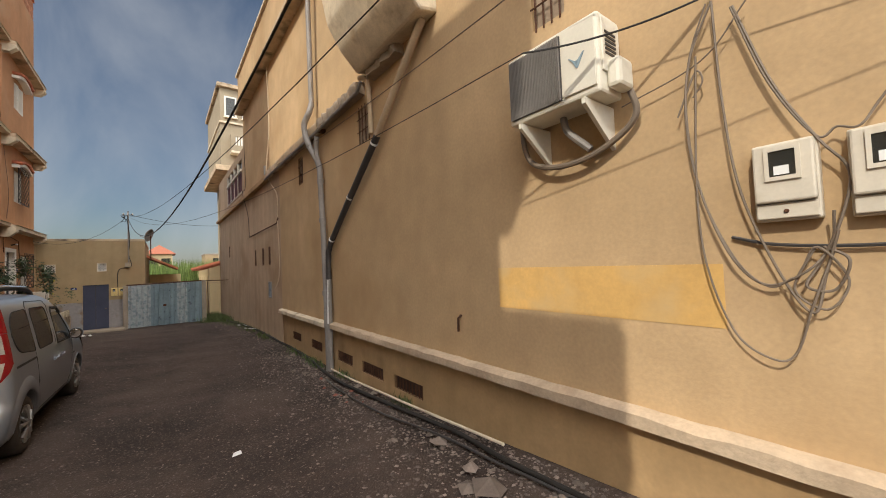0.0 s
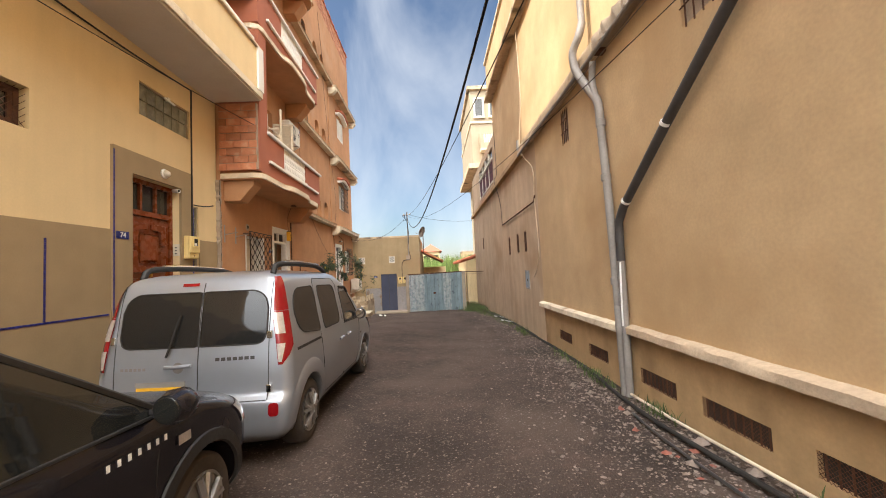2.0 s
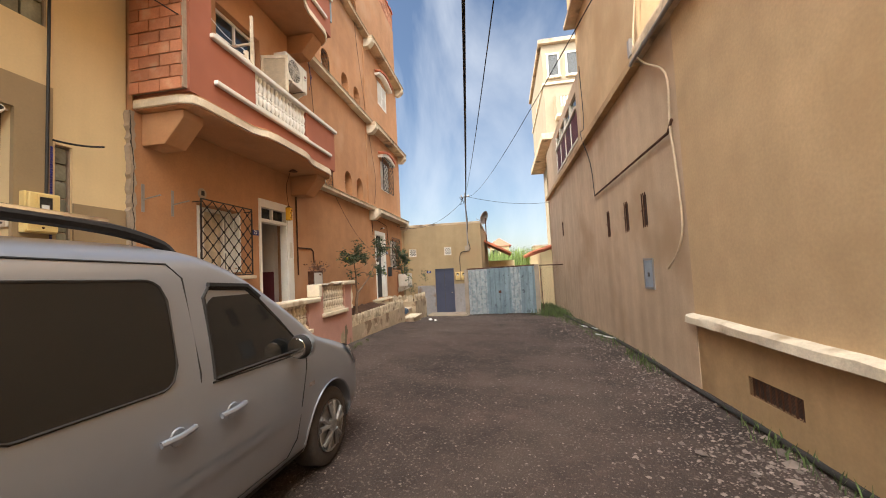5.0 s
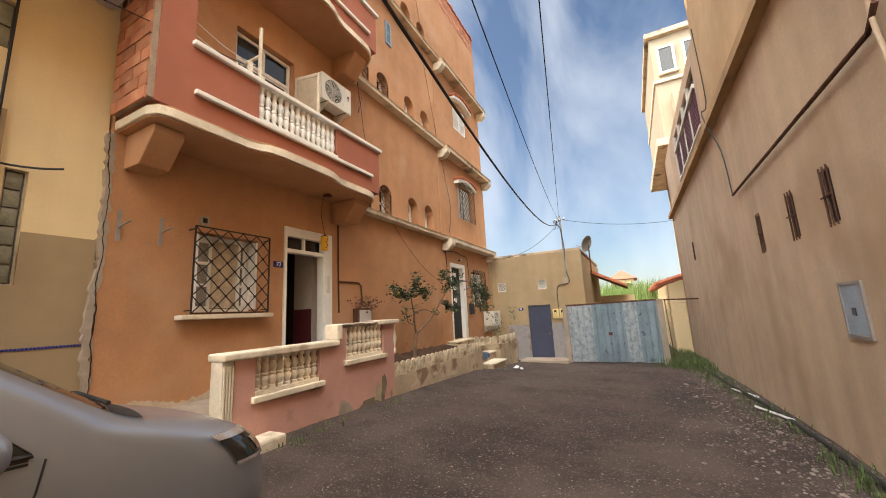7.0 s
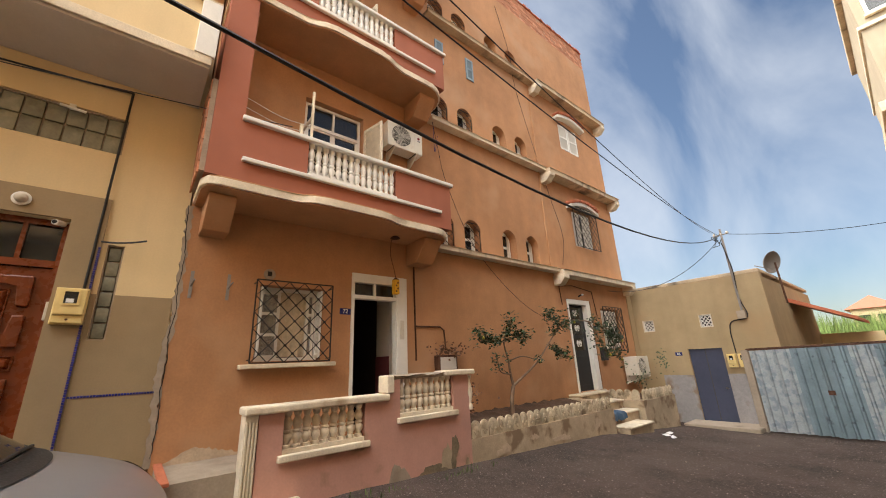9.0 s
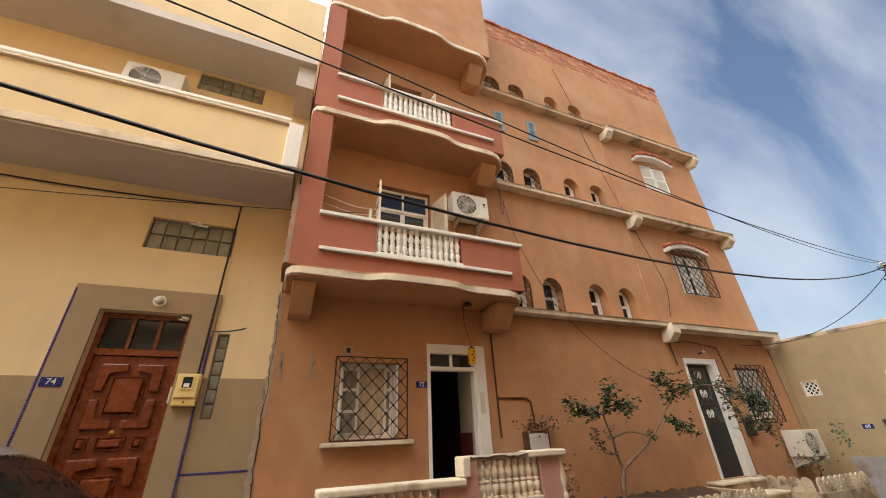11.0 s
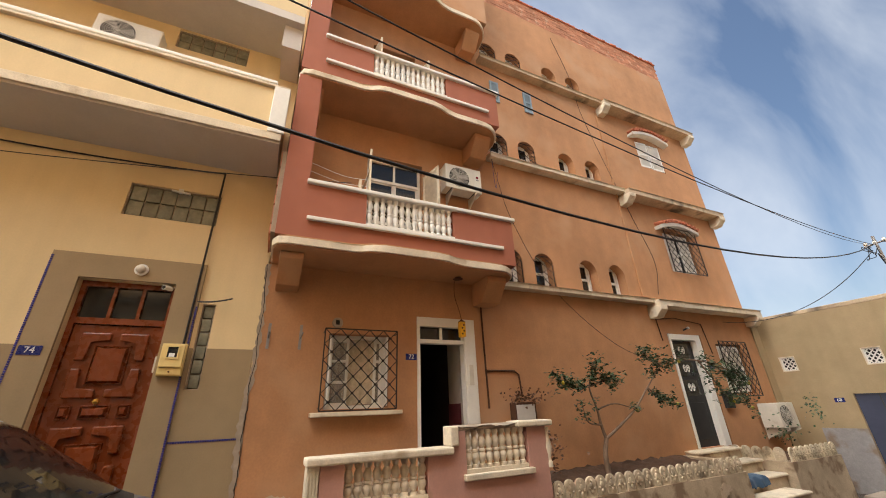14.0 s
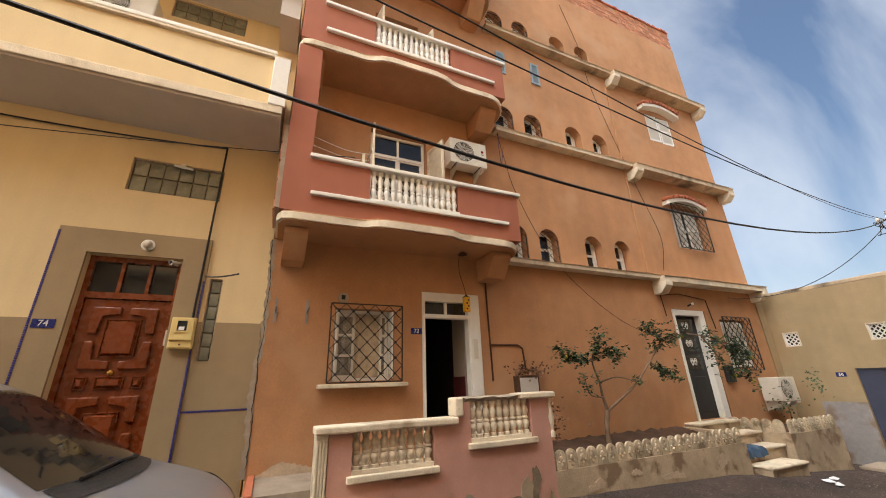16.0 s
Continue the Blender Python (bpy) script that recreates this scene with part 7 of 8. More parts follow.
for k in range(6):
    part("badge_bar", K.rear_patch(-0.64 + 0.042 * k, -0.61 + 0.042 * k, lambda x: 0.905, lambda x: 0.93, 0.008, 2, 2), PVC, van)
part("windscreen", K.front_patch(0.86, 1.13, 1.66), CARGLASS, van)
part("scuttle", K.front_patch(0.84, 1.065, 1.125, 0.008, 16, 4), BLACKPLASTIC, van, "black plastic scuttle")
part("front_wiper", tube([(-0.5, K.front(0.5, 1.12) + 0.03, 1.13), (0.0, K.front(0, 1.14) + 0.02, 1.16), (0.5, K.front(0.5, 1.13) + 0.03, 1.14)], 0.012, sides=6), BLACKPLASTIC, van)
part("grille", K.front_patch(0.55, 0.50, 0.66, 0.006, 10, 4), BLACKPLASTIC, van)
part("dashboard", box(-0.7, 0.7, 2.5, 3.0, 0.85, 1.06), BLACKPLASTIC, van)
place_car(van, -2.165, 5.76, V_AX, 0.0, -1.2)

# the black hatchback
hatch = thing("hatchback", (0, 0, 0), "black hatchback with plastic wheel arches parked behind the van", "car")
D = Shell([(0.22, 0.76), (0.35, 0.84), (0.6, 0.866), (0.8, 0.866), (0.92, 0.852), (0.98, 0.825), (1.05, 0.805), (1.22, 0.76), (1.39, 0.70), (1.50, 0.61), (1.56, 0.48), (1.595, 0.25)],
          [(0.22, 0.12), (0.4, 0.0), (0.6, 0.02), (0.8, 0.06), (1.0, 0.12), (1.22, 0.28), (1.39, 0.42), (1.50, 0.58), (1.56, 0.85), (1.595, 1.3)],
          [(0.22, 3.98), (0.35, 4.06), (0.5, 4.08), (0.65, 4.06), (0.77, 3.98), (0.86, 3.82), (0.93, 3.55), (0.98, 3.22), (1.015, 2.98), (1.05, 2.87), (1.12, 2.74), (1.33, 2.36), (1.46, 2.10), (1.54, 1.85), (1.595, 1.5)],
          0.16, table([(0.22, 0.45), (0.7, 0.42), (0.92, 0.38), (1.0, 0.24), (1.3, 0.15), (1.59, 0.15)]), 0.06, 0.16)
H_AX = (0.66, 3.25)
hb = part("body", D.mesh(), BLACKPAINT, hatch, smooth=True)
cut_arches(hb, [(H_AX[0], 0.31), (H_AX[1], 0.31)], 0.365, 0.85)
part("underbody", box(-0.6, 0.6, 0.4, 3.8, 0.2, 0.32), DARK, hatch)
for s in (-1, 1):
    for y in H_AX:
        wheel(hatch, s * 0.745, y, 0.31, 0.31, s)
        for k, (r0, lift) in enumerate(((0.40, 0.010),)):
            bmf = bmesh.new()
            g = []
            for a in np.linspace(-0.1, math.pi + 0.1, 28):
                g.append([bmf.verts.new((s * (D.w(min(0.31 + q * math.sin(a), 0.9)) + lft), y + q * math.cos(a), 0.31 + q * math.sin(a))) for q, lft in ((0.362, 0.004), (0.37, 0.022), (0.435, 0.016), (0.44, 0.002))])
            for a, b in zip(g, g[1:]):
                for j in range(3):
                    bmf.faces.new([a[j], b[j], b[j + 1], a[j + 1]])
            part("arch_cladding", bmf, BLACKPLASTIC, hatch, "matt black plastic arch", smooth=True)
    def hatch_top(y):
        return max(min(1.42 - 0.10 * max(y - 2.1, 0), 1.375 - 0.60 * max(y - 2.25, 0)), 0.975)

    part("front_door_window", D.side_patch(2.06, 2.90, lambda y: 0.975, hatch_top, s, 0.005, 24), SIDEGLASS, hatch)
    part("rear_door_window", D.side_patch(1.00, 1.86, lambda y: 1.0, lambda y: min(1.42, 1.20 + 0.45 * (y - 1.0) / 0.3 if y < 1.3 else 1.42), s, 0.005, 18), CARGLASS, hatch)
    part("pillar_cover", D.side_patch(1.88, 2.04, lambda y: 0.985, lambda y: 1.42, s, 0.004, 4, 8), BLACKPLASTIC, hatch, "matt black pillar cover")
    part("window_strip", D.side_line([(0.84, 0.98), (1.7, 0.972), (2.9, 0.965)], 0.009, s, 0.004), BLACKPLASTIC, hatch)
    part("window_rubber", D.side_line([(2.05, 0.98), (2.05, 1.41), (2.10, 1.435), (2.28, 1.375), (2.55, 1.21), (2.93, 0.975)], 0.016, s), RUBBER, hatch)
    for gap in ([(1.95, 0.40), (1.95, 1.42)], [(2.86, 0.40), (2.86, 0.75), (2.93, 0.95)], [(1.95, 0.38), (2.86, 0.38)]):
        part("panel_gap", D.side_line(gap, 0.0045, s), DARK, hatch)
    part("side_cladding", D.side_patch(1.08, 2.82, lambda y: 0.24, lambda y: 0.42, s, 0.012, 8, 4), BLACKPLASTIC, hatch, "matt black sill cladding")
    for y in (1.2, 2.14):
        part("door_handle", tube([(s * (D.w(0.82) + 0.02), y - 0.09, 0.815), (s * (D.w(0.82) + 0.035), y, 0.822), (s * (D.w(0.82) + 0.02), y + 0.09, 0.82)], 0.016, sides=8, curve=4), BLACKPAINT, hatch, smooth=True)
        part("handle_cup", lathe([(0.055, 0.0), (0.045, s * 0.004)], (s * (D.w(0.80) + 0.001), y, 0.80), axis="x", sides=16), BLACKPLASTIC, hatch)
    mir = part("wing_mirror", lathe([(0.02, -0.075), (0.068, -0.068), (0.085, -0.02), (0.078, 0.05), (0.035, 0.095), (0.01, 0.10)], (s * 0.97, 2.84, 1.02), sides=16, axis="y"), BLACKPAINT, hatch, smooth=True)
    part("mirror_glass", lathe([(0.062, -0.074), (0.058, -0.077)], (s * 0.97, 2.84, 1.02), sides=16, axis="y"), SIDEGLASS, mir)
    part("mirror_arm", tube([(s * 0.82, 2.88, 0.98), (s * 0.94, 2.85, 1.0)], 0.028, sides=8), BLACKPLASTIC, mir)
    part("side_repeater", D.side_patch(3.00, 3.10, lambda y: 0.77, lambda y: 0.82, s, 0.010, 4, 2), LAMP_CLEAR, hatch)
    for k in range(7):
        part("badge_letter", D.side_patch(2.57 + 0.056 * k, 2.59 + 0.056 * k, lambda y: 0.832, lambda y: 0.862, s, 0.004, 2, 2), SIGN_WHITE, hatch, "white badge letter bar")
    rl = part("roof_rail", tube([(s * 0.60, 0.75, 1.47), (s * 0.60, 0.85, 1.56), (s * 0.58, 1.4, 1.60), (s * 0.57, 1.95, 1.54), (s * 0.58, 2.05, 1.45)], 0.022, sides=8, curve=5), BLACKPLASTIC, hatch, smooth=True)
    hl = bmesh.new()
    g = []
    for i in range(9):
        row = []
        for j in range(6):
            z = 0.66 + 0.15 * j / 5
            r_ = D.rf(z)
            a = 0.2 + 1.0 * i / 8
            w = D.w(z)
            yb = D.yf(z) - D.bf * ((w - r_) / w) ** 2 - r_
            row.append(hl.verts.new((s * (w - r_ + (r_ + 0.008) * math.cos(a)), yb + (r_ + 0.008) * math.sin(a), z)))
        g.append(row)
    for a, b in zip(g, g[1:]):
        for j in range(5):
            hl.faces.new([a[j], b[j], b[j + 1], a[j + 1]])
    part("headlamp", hl, LAMP_CLEAR, hatch, smooth=True)
part("windscreen", D.front_patch(0.86, 1.05, 1.49), CARGLASS, hatch)
part("scuttle", D.front_patch(0.84, 1.005, 1.045, 0.008, 16, 4), BLACKPLASTIC, hatch)
for x in (-0.3, 0.3):
    part("front_wiper", tube([(x - 0.3, D.front(x - 0.3, 1.04) + 0.03, 1.04), (x + 0.25, D.front(x + 0.25, 1.06) + 0.02, 1.07)], 0.010, sides=6), BLACKPLASTIC, hatch)
part("rear_window", D.rear_patch(-0.55, 0.55, lambda x: 1.02, lambda x: 1.36), CARGLASS, hatch)
part("dashboard", box(-0.65, 0.65, 2.2, 2.75, 0.75, 0.96), BLACKPLASTIC, hatch)
sw = [(0.36 + 0.17 * math.cos(a), 2.05 - 0.06 * math.sin(a), 0.98 + 0.17 * math.sin(a)) for a in np.linspace(0, 2 * math.pi, 25)]
part("steering_wheel", tube([(-p[0], p[1], p[2]) for p in sw], 0.016, sides=6), BLACKPLASTIC, hatch)
part("front_grille", D.front_patch(0.6, 0.45, 0.62, 0.006, 10, 4), BLACKPLASTIC, hatch)
place_car(hatch, -2.16, 1.36, H_AX, 0.0)


# ---- things on the ochre wall ----
for i, (a, b) in enumerate(VENTS):
    # black plate gives the vent its inner shade by colour
    o = tagged(part("vent_back", box(RX + 0.06, RX + 0.09, a, b, -0.23, -0.03), DARK), "low air vent behind rusty wire mesh and bars", "vent", "", "structure")
    o.name = f"window_{50 + i}"
    bars(o, RX + 0.035, a, b, -0.23, -0.03, 9, 0, 0.008, RUST)
    for s in (1, -1):
        for k in range(-8, 30):
            u0, u1 = a + 0.033 * k, a + 0.033 * k + s * 0.20
            lo, hi = max(min(u0, u1), a), min(max(u0, u1), b)
            if hi - lo > 0.02:
                part("mesh_wire", tube([(RX + 0.02, lo, -0.23 + (lo - u0) / (u1 - u0) * 0.20), (RX + 0.02, hi, -0.23 + (hi - u0) / (u1 - u0) * 0.20)], 0.0022, sides=3), RUST, o)
for i, (a, b, z0, z1) in enumerate(HIGH_WINDOWS + [(p, q, 1.80, 2.33) for p, q in SMALL_WINDOWS] + [(21.3, 21.55, 2.35, 2.85)]):
    # small windows: black plates close behind the bars paint the openings' shade
    o = tagged(part("dark_back", box(RX + 0.035, RX + 0.06, a - 0.02, b + 0.02, z0 - 0.02, z1 + 0.02), MORTAR if i < 3 else DARK), "small barred window in the ochre wall", "window", "", "structure")
    o.name = f"window_{60 + i}"
    bars(o, RX - 0.004, a, b, z0 - 0.03, z1 + 0.03, 4 if i < 3 else 3, 2 if i < 3 else 1, 0.009, RUST)
panel = thing("service_panel", (RX, 12.79, 0.72), "pale blue-grey metal service door set in the wall", "panel")
part("frame_rim", wall_sheet("x", RX - 0.02, RX + 0.0, 12.58, 13.0, 0.72, 1.24, [(12.61, 12.97, 0.75, 1.21)]), PVC, panel)
part("door_leaf", box(RX - 0.012, RX - 0.002, 12.615, 12.965, 0.755, 1.205), SERVICE, panel)
part("latch", box(RX - 0.022, RX - 0.012, 12.76, 12.82, 0.93, 1.0), PVC_DARK, panel)
strip = tagged(part("sill_bar", box(RX - 0.03, RX + 0.10, 17.5, 21.7, 4.92, 4.98), METER_GREY), "long window strip with maroon louvres below grey panes", "window", "", "structure")
strip.name = "window_70"
for k in range(4):
    y = 17.52 + k * 1.05
    part("louvre_panel", box(RX + 0.02, RX + 0.05, y, y + 0.98, 4.98, 5.85), MAROON, strip)
    for j in range(10):
        part("louvre", box(RX + 0.0, RX + 0.03, y + 0.02, y + 0.96, 5.0 + 0.085 * j, 5.05 + 0.085 * j), MAROON, strip)
    part("upper_pane", box(RX + 0.06, RX + 0.07, y, y + 0.98, 5.95, 6.38), PANE, strip)
    part("mullion", box(RX - 0.02, RX + 0.08, y + 0.98, y + 1.05, 4.98, 6.4), METER_GREY, strip)
part("head_rail", box(RX - 0.05, RX + 0.08, 17.5, 21.7, 5.85, 5.95), METER_GREY, strip)

acb = thing("air_conditioner", (2.4, 1.7, 2.75), "sun-bleached white air conditioner with a ribbed grille on steel brackets", "air conditioner")
part("casing", box(2.40, 2.70, 1.30, 2.12, 2.75, 3.32), ACWHITE, acb, bevel=0.02)
part("grille_back", box(2.39, 2.40, 1.60, 2.09, 2.79, 3.28), PVC_DARK, acb)
fin = part("grille_fin", box(2.372, 2.388, 1.605, 1.608, 2.79, 3.28), PVC, acb)
for k in range(1, 33):
    again(fin, acb, (0, k * 0.015, 0))
part("front_panel", box(2.385, 2.40, 1.32, 1.58, 2.80, 3.28), ACWHITE, acb, bevel=0.004)
for k in range(5):
    part("badge_stroke", tube([(2.383, 1.52 - 0.012 * k, 3.06 - 0.012 * k), (2.383, 1.46, 3.02 - 0.012 * k), (2.383, 1.40 + 0.008 * k, 3.07 - 0.014 * k)], 0.006, sides=4, curve=4), PALEBLUE, acb, "pale blue wing badge")
part("end_cap", box(2.43, 2.66, 1.285, 1.302, 2.90, 3.28), ACWHITE, acb, bevel=0.006)
for k in range(6):
    part("vent_slit", box(2.46, 2.60, 1.279, 1.286, 3.02 + 0.03 * k, 3.035 + 0.03 * k), PVC_DARK, acb)
part("valve_cover", box(2.48, 2.68, 1.20, 1.30, 2.78, 2.99), ACWHITE, acb, bevel=0.03)
for y in (1.42, 2.0):
    part("bracket", prism([(RX, 2.74), (2.38, 2.74), (2.38, 2.70), (2.70, 2.46), (RX, 2.42)], "y", y - 0.015, y + 0.015), ACWHITE, acb, "pale steel bracket")
part("refrigerant_pipe", tube([(2.66, 1.24, 2.84), (2.70, 1.22, 2.6), (2.68, 1.5, 2.42), (2.66, 1.85, 2.38), (2.68, 2.15, 2.5), (2.70, 2.24, 2.8), (2.74, 2.2, 3.1)], 0.024, sides=8, curve=6), WIRE, acb, smooth=True)
part("insulated_pipe", tube([(2.62, 1.75, 2.76), (2.60, 1.7, 2.62), (2.66, 1.55, 2.45)], 0.03, sides=8, curve=5), PVC, acb, smooth=True)
meter_box((RX, 0.455, 1.77), METER_GREY, "sun-bleached grey plastic meter box with loose wires", w=0.27, h=0.43, d=0.12, turn=180)
meter_box((RX, 0.085, 1.76), METER_GREY, "sun-bleached grey plastic meter box with loose wires", w=0.27, h=0.43, d=0.12, turn=180)
LOOSE = [
    ([(0.73, 3.15), (0.86, 2.86), (0.90, 2.51), (0.86, 2.03), (0.72, 1.60), (0.57, 1.42), (0.39, 1.50), (0.30, 1.64), (0.28, 1.8)], 0.007),
    ([(0.76, 3.15), (0.87, 2.84), (0.905, 2.45), (0.855, 2.0), (0.70, 1.58), (0.56, 1.41), (0.45, 1.46)], 0.005),
    ([(0.83, 2.85), (0.87, 2.03), (0.84, 1.53), (0.72, 1.13), (0.55, 1.01), (0.46, 1.06), (0.38, 1.32), (0.29, 1.61)], 0.006),
    ([(0.73, 3.15), (0.71, 2.52), (0.65, 1.96), (0.50, 1.47), (0.38, 1.28), (0.33, 1.47), (0.27, 1.7)], 0.007),
    ([(0.63, 3.06), (0.48, 2.54), (0.32, 2.18), (0.22, 1.99), (0.26, 1.75), (0.34, 1.55), (0.40, 1.42), (0.30, 1.40), (0.24, 1.55), (0.33, 1.62)], 0.007),
    ([(0.64, 3.06), (0.50, 2.56), (0.33, 2.2), (0.25, 2.22), (0.17, 2.20), (0.08, 2.34), (-0.2, 2.7)], 0.006),
    ([(1.31, 2.70), (0.81, 2.81), (0.56, 3.06)], 0.005),
    ([(0.95, 2.5), (0.84, 2.75), (0.80, 2.68), (0.86, 2.60)], 0.006),
    ([(0.36, 1.62), (0.45, 1.40), (0.33, 1.30), (0.25, 1.45), (0.35, 1.62), (0.42, 1.5)], 0.006),
]
for pts, r in LOOSE:
    o = thing("loose_cable", (RX - 0.06, pts[0][0], pts[0][1]), "loose grey-brown cable hanging on the sunlit wall", "cable", "loose cables")
    part("cable", tube([(RX - 0.07 + 0.02 * math.sin(3 * i), y, z) for i, (y, z) in enumerate(pts)], r, sides=6, curve=7), WIRE, o, smooth=True)
conduit = thing("wall_conduit", (RX, 0.4, 1.68), "short cable duct under the meter boxes", "pipe")
part("duct", tube([(RX - 0.02, 0.72, 1.70), (RX - 0.03, 0.5, 1.64), (RX - 0.03, 0.1, 1.62), (RX - 0.03, -0.3, 1.66)], 0.010, sides=6, curve=4), PVC_DARK, conduit)
slabs("trim_orange_patch", [(0.78, 2.70, 1.14, 1.54)], RX - 0.003, RX - 0.001, ORANGEPAINT, "patch of brighter orange touch-up paint", "paint patch")
structure("trim_high_slab", prism([(RX + 0.02, 4.74), (2.52, 4.68), (2.25, 4.96), (2.05, 5.3), (1.95, 5.8), (RX + 0.02, 5.8)], "y", 3.55, 5.4), CREAM, "pale bay underside with crumbling edge", "bay", bevel=0.04)

dpipe = thing("downpipe", (2.66, 7.5, -0.4), "grey plastic downpipe with swan-neck joints", "pipe")
main = [(2.67, 7.46, -0.55), (2.67, 7.50, 1.0), (2.67, 7.56, 2.4), (2.66, 7.62, 3.4)]
part("lower_pipe", tube(main, 0.058, sides=14), PVC, dpipe, smooth=True)
part("swan_neck", tube([(2.66, 7.62, 3.4), (2.65, 7.64, 3.75), (2.60, 7.78, 4.0), (2.52, 7.92, 4.3), (2.50, 8.02, 4.5), (2.50, 8.05, 4.75), (2.56, 7.92, 4.95), (2.62, 7.92, 5.15)], 0.062, sides=14, curve=5), PVC, dpipe, smooth=True)
part("upper_pipe", tube([(2.62, 7.92, 5.15), (2.60, 7.90, 6.6), (2.58, 7.86, 8.0)], 0.055, sides=14), PVC, dpipe, smooth=True)
for y, z in ((7.505, 1.1), (7.575, 2.6), (7.62, 3.42)):
    part("collar", lathe([(0.068, -0.05), (0.070, -0.04), (0.070, 0.04), (0.060, 0.05)], (2.665, y, z), sides=14), PVC, dpipe, smooth=True)
part("side_branch", tube([(2.60, 7.6, 4.35), (2.62, 7.7, 4.1), (2.64, 7.66, 3.8)], 0.05, sides=12, curve=4), PVC, dpipe, smooth=True)
part("foot_sleeve", lathe([(0.072, 0), (0.072, 0.32), (0.06, 0.34)], (2.67, 7.463, 0.42), sides=14), PVC, dpipe, smooth=True)
part("support_strap", box(2.60, RX, 7.50, 7.62, 4.44, 4.50), RUST, dpipe)
diag = thing("diagonal_pipe", (2.68, 5.5, 3), "slanting waste pipe, tan above and dark grey below", "pipe")
part("tan_length", tube([(2.66, 3.72, 4.72), (2.67, 5.05, 3.62)], 0.055, sides=14), PVC_TAN, diag, smooth=True)
part("dark_length", tube([(2.67, 5.05, 3.62), (2.68, 6.2, 2.82), (2.68, 7.18, 2.10), (2.68, 7.33, 1.92), (2.68, 7.345, 1.75), (2.68, 7.35, 1.38)], 0.055, sides=14), PVC_DARK, diag, smooth=True)
part("clear_length", tube([(2.68, 7.35, 1.40), (2.68, 7.36, 0.3), (2.68, 7.37, -0.45)], 0.05, sides=14), PVC, diag, smooth=True)
for y, z in ((5.18, 3.53), (6.18, 2.84), (7.10, 2.16)):
    part("white_clip", tube([(2.675, y - 0.014, z + 0.01), (2.675, y + 0.014, z - 0.01)], 0.061, sides=14), SIGN_WHITE, diag)
part("tap_pipe", tube([(2.64, 7.30, 1.36), (2.63, 7.31, 0.9), (2.63, 7.33, 0.5)], 0.012, sides=6), SIGN_WHITE, diag)
short = thing("short_downpipe", (2.69, 5.3, 4), "short tan pipe joining the slanting waste pipe", "pipe")
part("pipe", tube([(2.62, 5.52, 4.70), (2.66, 5.36, 4.62), (2.69, 5.32, 4.3), (2.69, 5.30, 3.72)], 0.04, sides=12, curve=4), PVC_TAN, short, smooth=True)
beam_pipe = thing("beam_pipe", (2.58, 9, 4.5), "grey pipe run along the underside of the beam", "pipe")
part("run", tube([(2.60, 5.42, 4.60), (2.58, 5.55, 4.46), (2.58, 7.6, 4.42), (2.58, 12.4, 4.42)], 0.03, sides=8), PVC, beam_pipe, smooth=True)
bent = thing("bent_conduit", (2.72, 11.5, 3), "thin tan conduit bending down the wall", "pipe")
part("conduit_run", tube([(2.70, 12.3, 8.0), (2.70, 12.2, 6.0), (2.62, 12.3, 4.72), (2.66, 12.1, 4.3), (2.72, 11.52, 3.80), (2.72, 11.52, 3.06), (2.72, 11.44, 2.4), (2.72, 11.40, 1.68), (2.72, 11.61, 1.29), (2.72, 11.95, 1.07)], 0.016, sides=8, curve=5), PVC_TAN, bent, smooth=True)
level = thing("level_pipe", (2.72, 13.6, 3), "dark brown pipe run along the wall", "pipe")
part("pipe_run", tube([(2.72, 11.45, 3.12), (2.72, 11.6, 2.98), (2.72, 15.88, 2.90)], 0.02, sides=8), RUST, level, smooth=True)
part("drop_cable", tube([(2.72, 15.88, 2.90), (2.72, 16.1, 3.8), (2.60, 16.45, 4.72), (2.72, 16.5, 5.0), (2.72, 16.6, 6.7)], 0.010, sides=6, curve=4), CABLE, level)
part("box_top", box(2.58, 2.64, 12.36, 12.48, 4.58, 4.86), PVC, bent)
bolt = thing("wall_bolt", (RX, 3.3, 0.9), "rusty bolt stub in the ochre wall", "bolt")
part("stub", tube([(RX, 3.33, 1.0), (RX - 0.05, 3.33, 0.97), (RX - 0.055, 3.33, 0.82)], 0.014, sides=6), RUST, bolt)

# ---- hoses, rubble and weeds along the wall foot ----
hose = thing("black_hose", (2.5, 8, -0.4), "black rubber hose lying along the wall foot", "hose")
hp = [(2.30, 0.2), (2.40, 1.2), (2.43, 1.9), (2.46, 2.5), (2.55, 3.3), (2.50, 4.6), (2.44, 6.0), (2.45, 6.7), (2.50, 7.3), (2.60, 8.2), (2.66, 9.4), (2.64, 11.0), (2.62, 13.0), (2.60, 15.0), (2.50, 17.0), (2.45, 19.0), (2.5, 21.0)]
part("hose_run", tube([(x, y, ground_z(x, y) + 0.05) for x, y in hp], 0.024, sides=8, curve=6), RUBBER, hose, smooth=True)
hose2 = thing("thin_hose", (2.4, 2, -0.3), "thin dark hose beside the larger one", "hose")
part("hose_run", tube([(x - 0.14 + 0.10 * math.sin(y), y, ground_z(x, y) + 0.04) for x, y in hp[:8]], 0.013, sides=8, curve=6), PVC_DARK, hose2, smooth=True)
pp = thing("white_pipe", (2.6, 5, -0.3), "dirty white plastic pipe lying in the rubble", "pipe")
part("pipe_run", tube([(2.62, 2.6, ground_z(2.6, 2.6) + 0.08), (2.60, 4.4, ground_z(2.6, 4.4) + 0.10), (2.63, 6.4, ground_z(2.6, 6.4) + 0.06), (2.66, 7.3, ground_z(2.6, 7.3) + 0.06)], 0.016, sides=8), CREAM, pp, smooth=True)
